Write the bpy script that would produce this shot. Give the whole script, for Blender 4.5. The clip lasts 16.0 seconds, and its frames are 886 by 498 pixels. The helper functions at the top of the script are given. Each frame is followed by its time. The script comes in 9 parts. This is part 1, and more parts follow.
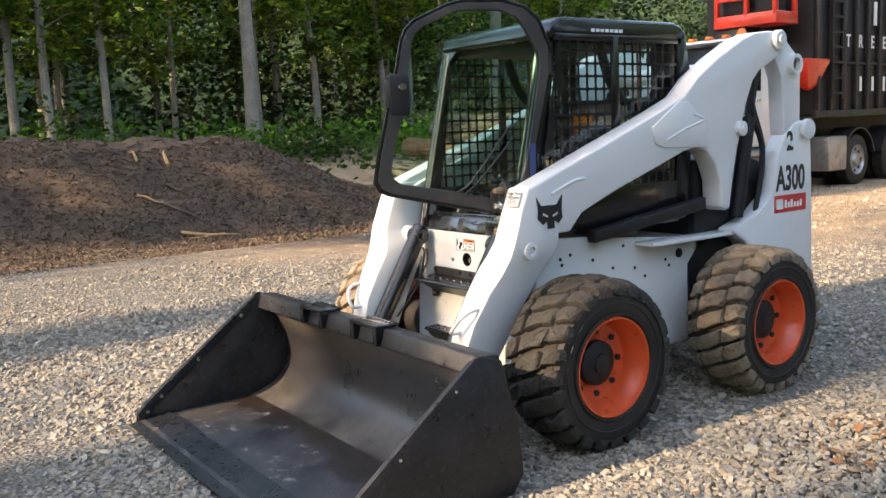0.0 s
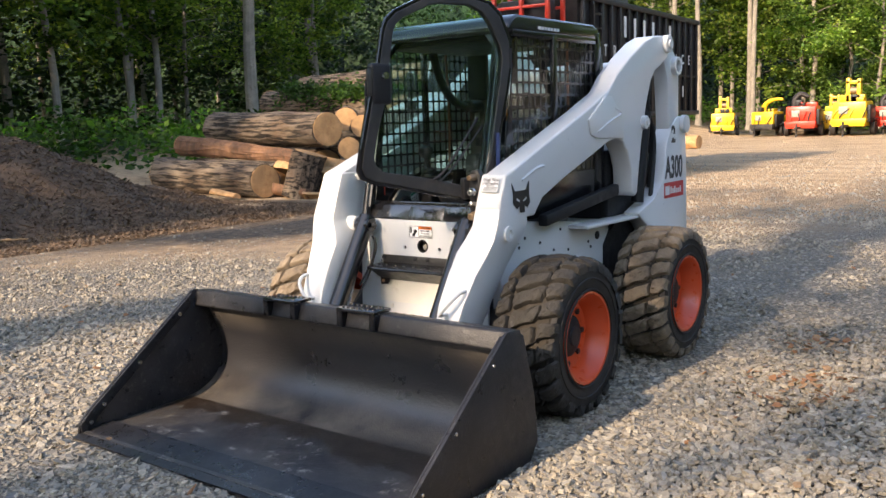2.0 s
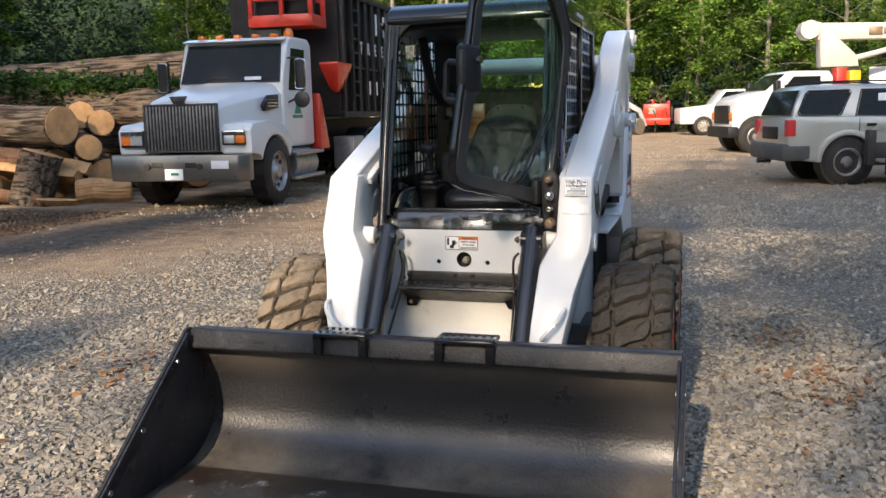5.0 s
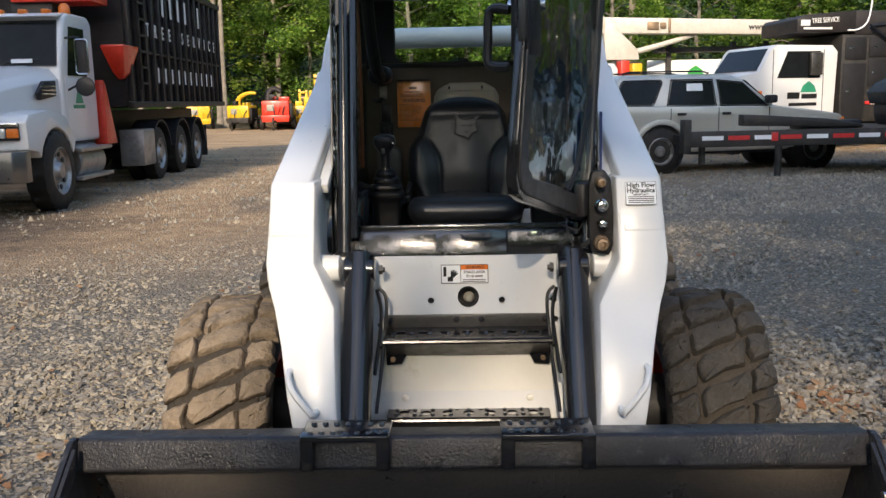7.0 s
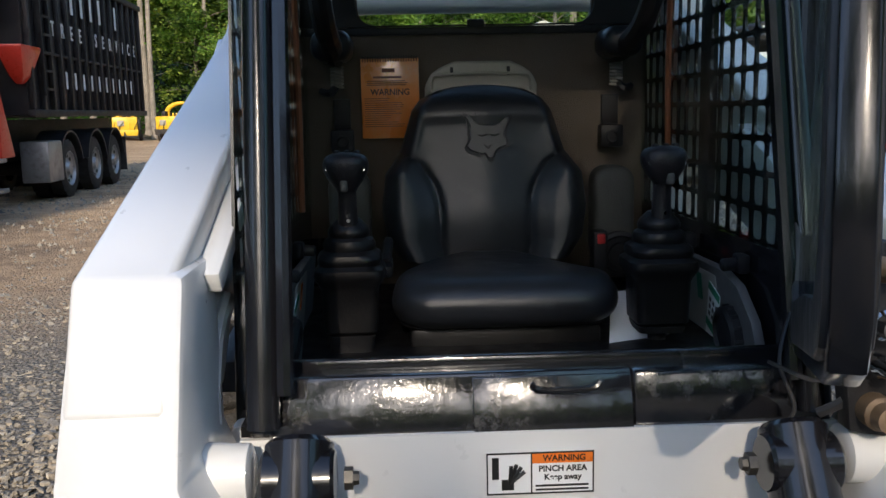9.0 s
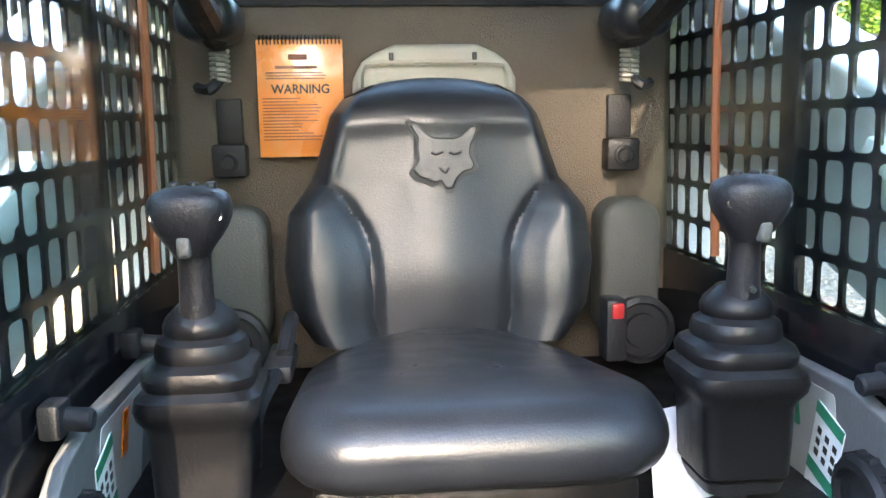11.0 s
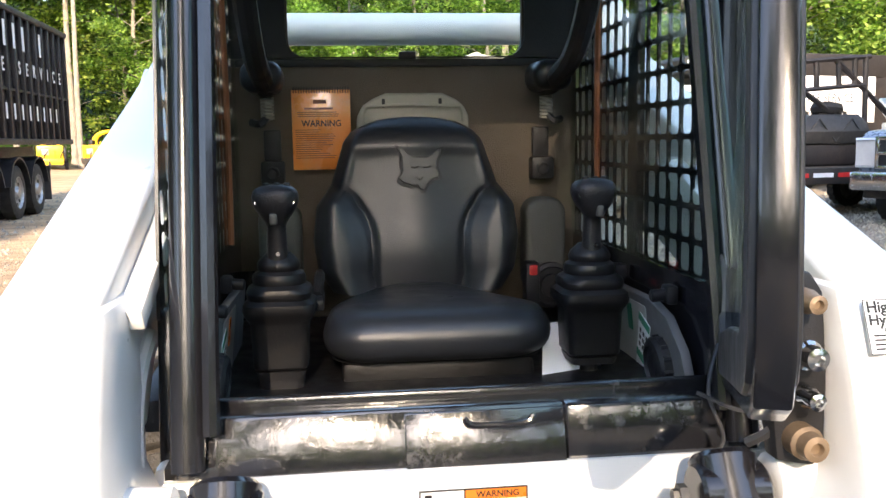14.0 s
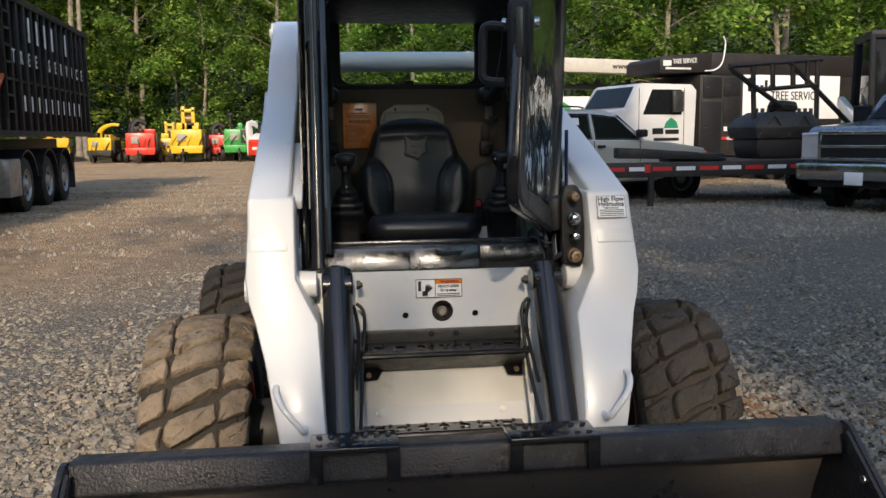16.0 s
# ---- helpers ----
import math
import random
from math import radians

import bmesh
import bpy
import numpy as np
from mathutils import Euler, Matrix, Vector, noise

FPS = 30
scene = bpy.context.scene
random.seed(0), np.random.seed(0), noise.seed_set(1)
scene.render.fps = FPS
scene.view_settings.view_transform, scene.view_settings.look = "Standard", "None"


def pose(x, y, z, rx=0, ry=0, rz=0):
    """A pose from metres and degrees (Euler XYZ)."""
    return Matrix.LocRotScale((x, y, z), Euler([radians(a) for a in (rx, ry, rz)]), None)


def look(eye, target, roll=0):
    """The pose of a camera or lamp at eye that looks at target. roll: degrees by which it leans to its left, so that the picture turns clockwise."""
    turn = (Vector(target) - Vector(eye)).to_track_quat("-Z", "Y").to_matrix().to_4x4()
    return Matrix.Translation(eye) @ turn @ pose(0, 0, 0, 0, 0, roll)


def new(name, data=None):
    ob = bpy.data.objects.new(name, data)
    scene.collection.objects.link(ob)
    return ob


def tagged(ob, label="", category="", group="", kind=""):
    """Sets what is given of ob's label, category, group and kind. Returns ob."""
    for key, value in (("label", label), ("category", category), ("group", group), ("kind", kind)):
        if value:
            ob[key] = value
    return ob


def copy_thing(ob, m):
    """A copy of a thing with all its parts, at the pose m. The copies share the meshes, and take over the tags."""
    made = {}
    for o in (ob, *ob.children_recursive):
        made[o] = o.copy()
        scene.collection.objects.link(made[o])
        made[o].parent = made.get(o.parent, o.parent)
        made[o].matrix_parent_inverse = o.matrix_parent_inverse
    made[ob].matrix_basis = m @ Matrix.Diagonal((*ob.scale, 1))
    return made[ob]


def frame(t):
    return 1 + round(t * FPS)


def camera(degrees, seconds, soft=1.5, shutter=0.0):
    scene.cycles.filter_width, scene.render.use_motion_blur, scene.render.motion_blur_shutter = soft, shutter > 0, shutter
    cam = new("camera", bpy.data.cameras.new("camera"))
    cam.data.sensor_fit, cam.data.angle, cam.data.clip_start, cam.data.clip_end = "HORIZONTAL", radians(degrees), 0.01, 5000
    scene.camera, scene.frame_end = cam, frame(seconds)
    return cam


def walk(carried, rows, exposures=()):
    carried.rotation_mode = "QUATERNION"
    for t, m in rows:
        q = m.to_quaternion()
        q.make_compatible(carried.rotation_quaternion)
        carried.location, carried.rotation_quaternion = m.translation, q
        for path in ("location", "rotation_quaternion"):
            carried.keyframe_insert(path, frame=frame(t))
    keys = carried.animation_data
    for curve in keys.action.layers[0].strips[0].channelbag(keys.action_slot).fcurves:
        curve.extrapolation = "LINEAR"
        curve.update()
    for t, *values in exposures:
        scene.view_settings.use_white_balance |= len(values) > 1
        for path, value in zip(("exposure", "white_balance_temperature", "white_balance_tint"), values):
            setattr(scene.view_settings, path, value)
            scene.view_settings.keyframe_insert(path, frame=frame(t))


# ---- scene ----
cam = camera(53.3, 16.0)
METRES, EYE, TILT, LEAN, TURN = 9.934, 1.5, 0.0, 0.0, 54.2
ROWS = [
    (0.0, 0.0, 0.0, 0.0, -0.32, -7.65, 2.39),
    (0.5, -0.0322, -0.0086, -0.0023, -4.86, -7.73, 2.24),
    (1.0, -0.0624, -0.0078, -0.003, -9.23, -7.95, 2.16),
    (1.5, -0.0895, -0.0018, -0.0006, -12.98, -8.21, 2.08),
    (2.0, -0.1179, 0.0039, -0.0018, -17.33, -8.17, 1.91),
    (2.5, -0.1418, 0.0189, -0.0021, -21.2, -8.22, 1.81),
    (3.0, -0.1661, 0.0351, -0.0013, -24.2, -8.28, 1.68),
    (5.5, -0.2706, 0.1744, 0.0003, -41.91, -8.93, 1.15),
    (6.0, -0.2702, 0.2143, -0.0013, -45.98, -9.14, 1.12),
    (6.5, -0.2512, 0.2558, -0.0022, -49.9, -9.4, 1.16),
    (7.0, -0.2242, 0.2958, -0.0035, -52.69, -9.51, 1.18),
    (7.5, -0.1922, 0.3297, -0.0061, -54.64, -9.44, 1.23),
    (8.0, -0.1567, 0.3607, -0.0074, -55.89, -9.31, 1.2),
    (8.5, -0.1275, 0.388, -0.0086, -56.29, -9.07, 1.12),
    (9.0, -0.0986, 0.4114, -0.0082, -56.7, -8.86, 1.13),
    (9.5, -0.0743, 0.4332, -0.0083, -57.3, -8.58, 0.99),
    (10.0, -0.0536, 0.4446, -0.008, -58.7, -8.31, 1.04),
    (12.5, -0.028, 0.4485, -0.0126, -59.86, -7.73, 0.84),
    (13.0, -0.0406, 0.4447, -0.0112, -59.79, -7.53, 0.72),
    (13.5, -0.0647, 0.4334, -0.0078, -59.98, -7.24, 0.6),
    (14.0, -0.0972, 0.4116, -0.0077, -60.93, -7.04, 0.9),
    (14.5, -0.1364, 0.3872, -0.0097, -61.32, -6.93, 0.8),
    (15.0, -0.1769, 0.3619, -0.0084, -61.34, -6.99, 0.81),
    (15.5, -0.2158, 0.3391, -0.0094, -61.29, -7.18, 0.68),
    (16.0, -0.2476, 0.3234, -0.009, -61.25, -7.41, 0.71),
]
START = pose(3.697, -2.882, EYE, TILT, LEAN, TURN)
EXPOSURES = [(0.0, 1.77, 7700, 15), (1.5, 1.52, 7350, 15), (3.0, 1.10, 6750, 13), (5.5, 0.86, 6700, 12), (7.0, 0.62, 6600, 11), (8.0, 0.42, 6300, 11), (9.0, 0.52, 6150, 11), (9.5, 1.55, 6300, 11), (10.0, 2.80, 6500, 12), (12.3, 4.25, 7100, 15), (13.0, 4.12, 7150, 16), (14.0, 2.15, 6900, 14), (15.0, 0.50, 6700, 12), (16.0, 0.28, 6600, 11)]
walk(cam, [(t, START @ pose(METRES * x, METRES * y, METRES * z, 90 + pitch, roll, yaw)) for t, x, y, z, yaw, pitch, roll in ROWS], EXPOSURES)

# ---- light: low sun from behind the bucket, through trees, and the open sky ----
SUN_UP = 27.0
SUN_WAY = Vector((0.09, 1.0, -math.tan(radians(SUN_UP))))
sun = new("sun", bpy.data.lights.new("sun", "SUN"))
sun.data.energy, sun.data.angle, sun.data.color = 3.5, radians(0.6), (1.0, 0.84, 0.64)
sun.matrix_world = look((0, -30, 20), Vector((0, -30, 20)) + SUN_WAY)
world = bpy.data.worlds.new("sky")
scene.world = world
world.use_nodes = True
sky = world.node_tree.nodes.new("ShaderNodeTexSky")
sky.sky_type, sky.sun_disc, sky.sun_elevation, sky.sun_rotation = "NISHITA", False, radians(SUN_UP), radians(185)
world.node_tree.links.new(sky.outputs["Color"], world.node_tree.nodes["Background"].inputs["Color"])
world.node_tree.nodes["Background"].inputs["Strength"].default_value = 0.24

# ---- materials ----
def nodes_of(name):
    m = bpy.data.materials.new(name)
    m.use_nodes = True
    t = m.node_tree
    return m, t, t.nodes["Principled BSDF"]


def noise_node(t, scale, detail=4.0, rough=0.6, coord="Object"):
    c = t.nodes.new("ShaderNodeTexCoord")
    n = t.nodes.new("ShaderNodeTexNoise")
    n.inputs["Scale"].default_value, n.inputs["Detail"].default_value, n.inputs["Roughness"].default_value = scale, detail, rough
    t.links.new(c.outputs[coord], n.inputs["Vector"])
    return n


def spread(t, socket, lo, hi, to_lo=0.0, to_hi=1.0):
    r = t.nodes.new("ShaderNodeMapRange")
    for k, v in zip(("From Min", "From Max", "To Min", "To Max"), (lo, hi, to_lo, to_hi)):
        r.inputs[k].default_value = v
    t.links.new(socket, r.inputs["Value"])
    return r.outputs["Result"]


def blend(t, fac, a, b):
    m = t.nodes.new("ShaderNodeMix")
    m.data_type = "RGBA"
    t.links.new(fac, m.inputs["Factor"])
    for s, v in ((m.inputs["A"], a), (m.inputs["B"], b)):
        if isinstance(v, tuple):
            s.default_value = (*v, 1)
        else:
            t.links.new(v, s)
    return m.outputs["Result"]


def shade(c, k):
    return tuple(min(1.0, max(0.0, v * k)) for v in c)


def material(name, color, rough=0.5, metal=0.0, var=0.12, scale=5.0, bump=0.1, fine=80.0, coat=0.0, dirt=None, dirt_at=(0.52, 0.7), dirt_scale=3.0, rough_var=0.12, depth=0.004):
    """Painted or moulded surface: broad and fine variation of colour, patches of dirt, fine relief."""
    m, t, p = nodes_of(name)
    broad, small = noise_node(t, scale), noise_node(t, fine, 3)
    col = blend(t, spread(t, broad.outputs["Fac"], 0.3, 0.7), shade(color, 1 - var), shade(color, 1 + var))
    if dirt:
        patch = noise_node(t, dirt_scale, 10, 0.75)
        col = blend(t, spread(t, patch.outputs["Fac"], *dirt_at), col, dirt)
    t.links.new(col, p.inputs["Base Color"])
    p.inputs["Metallic"].default_value, p.inputs["Coat Weight"].default_value, p.inputs["Coat Roughness"].default_value = metal, coat, 0.08
    t.links.new(spread(t, noise_node(t, scale * 4, 6).outputs["Fac"], 0.3, 0.7, max(0.02, rough - rough_var), min(1, rough + rough_var)), p.inputs["Roughness"])
    if bump:
        b = t.nodes.new("ShaderNodeBump")
        b.inputs["Strength"].default_value, b.inputs["Distance"].default_value = bump, depth
        t.links.new(small.outputs["Fac"], b.inputs["Height"])
        t.links.new(b.outputs["Normal"], p.inputs["Normal"])
    return m


def island_material(name, colors, rough=0.8, object_random=False, bump=0.3, fine=60.0, var=0.3):
    """Many loose pieces in one mesh or many objects: a colour for each, with grain."""
    m, t, p = nodes_of(name)
    src = t.nodes.new("ShaderNodeObjectInfo" if object_random else "ShaderNodeNewGeometry").outputs["Random" if object_random else "Random Per Island"]
    ramp = t.nodes.new("ShaderNodeValToRGB")
    e = ramp.color_ramp.elements
    e[0].color, e[1].color = (*colors[0], 1), (*colors[-1], 1)
    for i, c in enumerate(colors[1:-1], 1):
        e.new(i / (len(colors) - 1)).color = (*c, 1)
    t.links.new(src, ramp.inputs["Fac"])
    n = noise_node(t, fine, 5)
    k = t.nodes.new("ShaderNodeMix")
    k.data_type, k.blend_type = "RGBA", "MULTIPLY"
    k.inputs["Factor"].default_value = 1
    t.links.new(ramp.outputs["Color"], k.inputs["A"])
    g = spread(t, n.outputs["Fac"], 0.25, 0.75, 1 - var, 1 + var)
    t.links.new(g, k.inputs["B"])
    t.links.new(k.outputs["Result"], p.inputs["Base Color"])
    p.inputs["Roughness"].default_value = rough
    b = t.nodes.new("ShaderNodeBump")
    b.inputs["Strength"].default_value, b.inputs["Distance"].default_value = bump, 0.005
    t.links.new(n.outputs["Fac"], b.inputs["Height"])
    t.links.new(b.outputs["Normal"], p.inputs["Normal"])
    return m


def leaf_material(name, colors):
    m, t, p = nodes_of(name)
    geo = t.nodes.new("ShaderNodeNewGeometry")
    ramp = t.nodes.new("ShaderNodeValToRGB")
    e = ramp.color_ramp.elements
    e[0].color, e[1].color = (*colors[0], 1), (*colors[-1], 1)
    for i, c in enumerate(colors[1:-1], 1):
        e.new(i / (len(colors) - 1)).color = (*c, 1)
    t.links.new(geo.outputs["Random Per Island"], ramp.inputs["Fac"])
    # broad clumps, as if lit and shaded, are painted into the leaf colour
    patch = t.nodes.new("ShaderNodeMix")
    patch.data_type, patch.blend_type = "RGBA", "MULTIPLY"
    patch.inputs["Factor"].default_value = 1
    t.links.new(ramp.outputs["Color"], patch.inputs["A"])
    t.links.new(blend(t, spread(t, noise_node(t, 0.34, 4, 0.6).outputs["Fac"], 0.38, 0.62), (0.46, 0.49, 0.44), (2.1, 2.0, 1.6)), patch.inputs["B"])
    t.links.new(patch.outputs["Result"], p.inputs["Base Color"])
    p.inputs["Roughness"].default_value = 0.55
    p.inputs["Specular IOR Level"].default_value = 0.25
    tr = t.nodes.new("ShaderNodeBsdfTranslucent")
    bright = t.nodes.new("ShaderNodeMix")
    bright.data_type, bright.blend_type = "RGBA", "MULTIPLY"
    bright.inputs["Factor"].default_value = 1
    bright.inputs["B"].default_value = (1.3, 1.6, 0.7, 1)
    t.links.new(patch.outputs["Result"], bright.inputs["A"])
    t.links.new(bright.outputs["Result"], tr.inputs["Color"])
    mix = t.nodes.new("ShaderNodeMixShader")
    mix.inputs["Fac"].default_value = 0.5
    t.links.new(p.outputs["BSDF"], mix.inputs[1])
    t.links.new(tr.outputs["BSDF"], mix.inputs[2])
    t.links.new(mix.outputs["Shader"], t.nodes["Material Output"].inputs["Surface"])
    return m


def glass_material(name, tint=(0.85, 0.95, 0.9), rough=0.02, grow=5.5, wave=0.0):
    """Thin pane: clear with a tint, and a mirror sheen that grows at a glance."""
    m, t, _ = nodes_of(name)
    clear, gloss, mix, lw = (t.nodes.new(k) for k in ("ShaderNodeBsdfTransparent", "ShaderNodeBsdfGlossy", "ShaderNodeMixShader", "ShaderNodeLayerWeight"))
    clear.inputs["Color"].default_value = (*tint, 1)
    gloss.inputs["Roughness"].default_value = rough
    if wave:
        ripple = t.nodes.new("ShaderNodeBump")
        ripple.inputs["Strength"].default_value, ripple.inputs["Distance"].default_value = wave, 0.02
        t.links.new(noise_node(t, 7.0, 2).outputs["Fac"], ripple.inputs["Height"])
        t.links.new(ripple.outputs["Normal"], gloss.inputs["Normal"])
    lw.inputs["Blend"].default_value = 0.5
    power = t.nodes.new("ShaderNodeMath")
    power.operation = "POWER"
    power.inputs[1].default_value = grow
    t.links.new(lw.outputs["Facing"], power.inputs[0])
    t.links.new(spread(t, power.outputs["Value"], 0, 1, 0.045, 0.85), mix.inputs["Fac"])
    t.links.new(clear.outputs["BSDF"], mix.inputs[1])
    t.links.new(gloss.outputs["BSDF"], mix.inputs[2])
    t.links.new(mix.outputs["Shader"], t.nodes["Material Output"].inputs["Surface"])
    return m


def ground_material():
    """Grey gravel that turns to brown packed earth further off, and to darker brown under the trees."""
    m, t, p = nodes_of("gravel_and_earth")
    c = t.nodes.new("ShaderNodeTexCoord")
    vor = t.nodes.new("ShaderNodeTexVoronoi")
    vor.inputs["Scale"].default_value = 42
    t.links.new(c.outputs["Object"], vor.inputs["Vector"])
    sep = t.nodes.new("ShaderNodeSeparateColor")
    t.links.new(vor.outputs["Color"], sep.inputs["Color"])
    stone = blend(t, sep.outputs["Red"], (0.150, 0.133, 0.108), (0.345, 0.305, 0.243))
    stone = blend(t, spread(t, vor.outputs["Distance"], 0.25, 0.75), stone, (0.110, 0.094, 0.074))
    big = noise_node(t, 0.5, 6, 0.65)
    earth = blend(t, spread(t, noise_node(t, 3.0, 8, 0.7).outputs["Fac"], 0.3, 0.7), (0.21, 0.138, 0.080), (0.54, 0.37, 0.215))
    xyz = t.nodes.new("ShaderNodeSeparateXYZ")
    t.links.new(c.outputs["Object"], xyz.inputs["Vector"])

    def plus(a, b, op="ADD"):
        n = t.nodes.new("ShaderNodeMath")
        n.operation = op
        for s, v in zip(n.inputs, (a, b)):
            if isinstance(v, (int, float)):
                s.default_value = v
            else:
                t.links.new(v, s)
        return n.outputs["Value"]

    # earth lies to the west of the gravel and beyond it to the north
    reach = plus(plus(plus(xyz.outputs["Y"], xyz.outputs["X"], "SUBTRACT"), 0.7, "MULTIPLY"), plus(big.outputs["Fac"], 5.0, "MULTIPLY"))
    col = blend(t, spread(t, reach, 6.9, 9.8), stone, earth)
    # dark chip-strewn soil round the logs and the truck's nose
    near = t.nodes.new("ShaderNodeVectorMath")
    near.operation = "DISTANCE"
    near.inputs[1].default_value = (-10.0, 7.4, 0.0)
    t.links.new(c.outputs["Object"], near.inputs[0])
    soil = blend(t, spread(t, noise_node(t, 6.0, 9, 0.75).outputs["Fac"], 0.4, 0.66), (0.062, 0.042, 0.027), (0.21, 0.145, 0.09))
    col = blend(t, spread(t, plus(near.outputs["Value"], plus(noise_node(t, 0.9, 6, 0.65).outputs["Fac"], 4.0, "MULTIPLY")), 8.2, 6.6), col, soil)
    # paler tan streaks, stretched along x, on the far earth
    flat = t.nodes.new("ShaderNodeMapping")
    flat.inputs["Scale"].default_value = (0.28, 1.5, 1.0)
    t.links.new(c.outputs["Object"], flat.inputs["Vector"])
    streak = noise_node(t, 1.0, 9, 0.68)
    t.links.new(flat.outputs["Vector"], streak.inputs["Vector"])
    dry = plus(spread(t, streak.outputs["Fac"], 0.40, 0.60), spread(t, plus(xyz.outputs["Y"], xyz.outputs["X"], "SUBTRACT"), 14.0, 20.0), "MULTIPLY")
    col = blend(t, dry, col, (0.58, 0.42, 0.26))
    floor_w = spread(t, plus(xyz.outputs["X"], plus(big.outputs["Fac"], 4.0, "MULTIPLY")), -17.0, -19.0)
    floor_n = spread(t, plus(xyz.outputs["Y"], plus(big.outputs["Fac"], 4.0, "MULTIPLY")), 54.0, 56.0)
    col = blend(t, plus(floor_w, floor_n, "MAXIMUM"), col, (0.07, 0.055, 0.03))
    small = noise_node(t, 9.0, 10, 0.7)
    col = blend(t, spread(t, small.outputs["Fac"], 0.5, 0.8, 0, 0.5), col, (0.23, 0.17, 0.11))
    t.links.new(col, p.inputs["Base Color"])
    p.inputs["Roughness"].default_value = 0.93
    b = t.nodes.new("ShaderNodeBump")
    b.inputs["Strength"].default_value, b.inputs["Distance"].default_value = 1.0, 0.035
    t.links.new(plus(plus(vor.outputs["Distance"], -1.0, "MULTIPLY"), small.outputs["Fac"]), b.inputs["Height"])
    t.links.new(b.outputs["Normal"], p.inputs["Normal"])
    return m


WHITE = material("white_paint", (0.65, 0.65, 0.64), 0.32, var=0.01, bump=0.0, coat=0.25, dirt=(0.58, 0.56, 0.52), dirt_at=(0.58, 0.95), dirt_scale=1.6, rough_var=0.05)
CREAM = material("worn_white_plate", (0.70, 0.68, 0.62), 0.42, var=0.05, bump=0.08, dirt=(0.42, 0.37, 0.28), dirt_at=(0.58, 0.9), dirt_scale=5)
BLACK = material("black_gloss_paint", (0.009, 0.009, 0.011), 0.17, var=0.3, bump=0.05, fine=50, coat=0.2, rough_var=0.05)
BLACK_MATT = material("black_plastic", (0.016, 0.016, 0.018), 0.5, var=0.25, bump=0.25, fine=220, dirt=(0.024, 0.022, 0.02), dirt_at=(0.58, 0.9), dirt_scale=8)
RUBBER = material("black_rubber", (0.03, 0.03, 0.032), 0.45, var=0.3, bump=0.15, fine=150, dirt=(0.085, 0.072, 0.058), dirt_at=(0.5, 0.85), dirt_scale=7)
VINYL = material("dark_grey_vinyl", (0.016, 0.018, 0.022), 0.34, var=0.2, bump=0.14, fine=330, dirt=(0.05, 0.05, 0.05), dirt_at=(0.55, 0.95), dirt_scale=12, rough_var=0.07)
SIDEWALL = material("tyre_sidewall", (0.022, 0.020, 0.019), 0.62, var=0.2, bump=0.2, fine=90, dirt=(0.062, 0.051, 0.038), dirt_at=(0.5, 0.85), dirt_scale=5)
TREAD = material("dusty_tyre_tread", (0.185, 0.142, 0.098), 0.92, var=0.35, bump=1.0, fine=38, dirt=(0.083, 0.064, 0.045), dirt_at=(0.48, 0.68), dirt_scale=14, depth=0.014)
# groove colour holds the shade between the tread blocks
TREAD_BASE = material("shaded_tyre_groove", (0.030, 0.024, 0.018), 0.95, var=0.35, bump=1.0, fine=45, dirt=(0.032, 0.026, 0.020), dirt_at=(0.46, 0.66), dirt_scale=11, depth=0.014)
# darker tread copy: mud, plus shade put into the colour
TREAD_SHADED = material("shaded_muddy_tread", (0.029, 0.025, 0.020), 0.85, var=0.3, bump=1.0, fine=38, dirt=(0.017, 0.015, 0.013), dirt_at=(0.48, 0.72), dirt_scale=7, depth=0.014)
ORANGE = material("orange_rim_paint", (0.62, 0.075, 0.02), 0.34, var=0.1, bump=0.05, coat=0.2, dirt=(0.25, 0.09, 0.04), dirt_at=(0.6, 0.9))
# fine pale specks paint both dust and the beam's speckled sheen
STEEL = material("black_bucket_steel", (0.022, 0.022, 0.025), 0.36, metal=0.2, var=0.35, bump=0.7, fine=130, dirt=(0.085, 0.08, 0.075), dirt_at=(0.54, 0.78), dirt_scale=26)
WORN = material("worn_bucket_floor", (0.028, 0.028, 0.031), 0.33, metal=0.35, var=0.3, bump=0.2, fine=35, dirt=(0.085, 0.07, 0.055), dirt_at=(0.56, 0.8), dirt_scale=3)
STEEL.node_tree.nodes["Principled BSDF"].inputs["Specular IOR Level"].default_value = 0.35
for _m in (BLACK_MATT, SIDEWALL):
    _m.node_tree.nodes["Principled BSDF"].inputs["Specular IOR Level"].default_value = 0.3
DULL_STEEL = material("dull_dark_steel", (0.06, 0.058, 0.055), 0.42, metal=0.5, var=0.3, bump=0.15, fine=60, dirt=(0.13, 0.115, 0.09), dirt_at=(0.5, 0.8), dirt_scale=12)


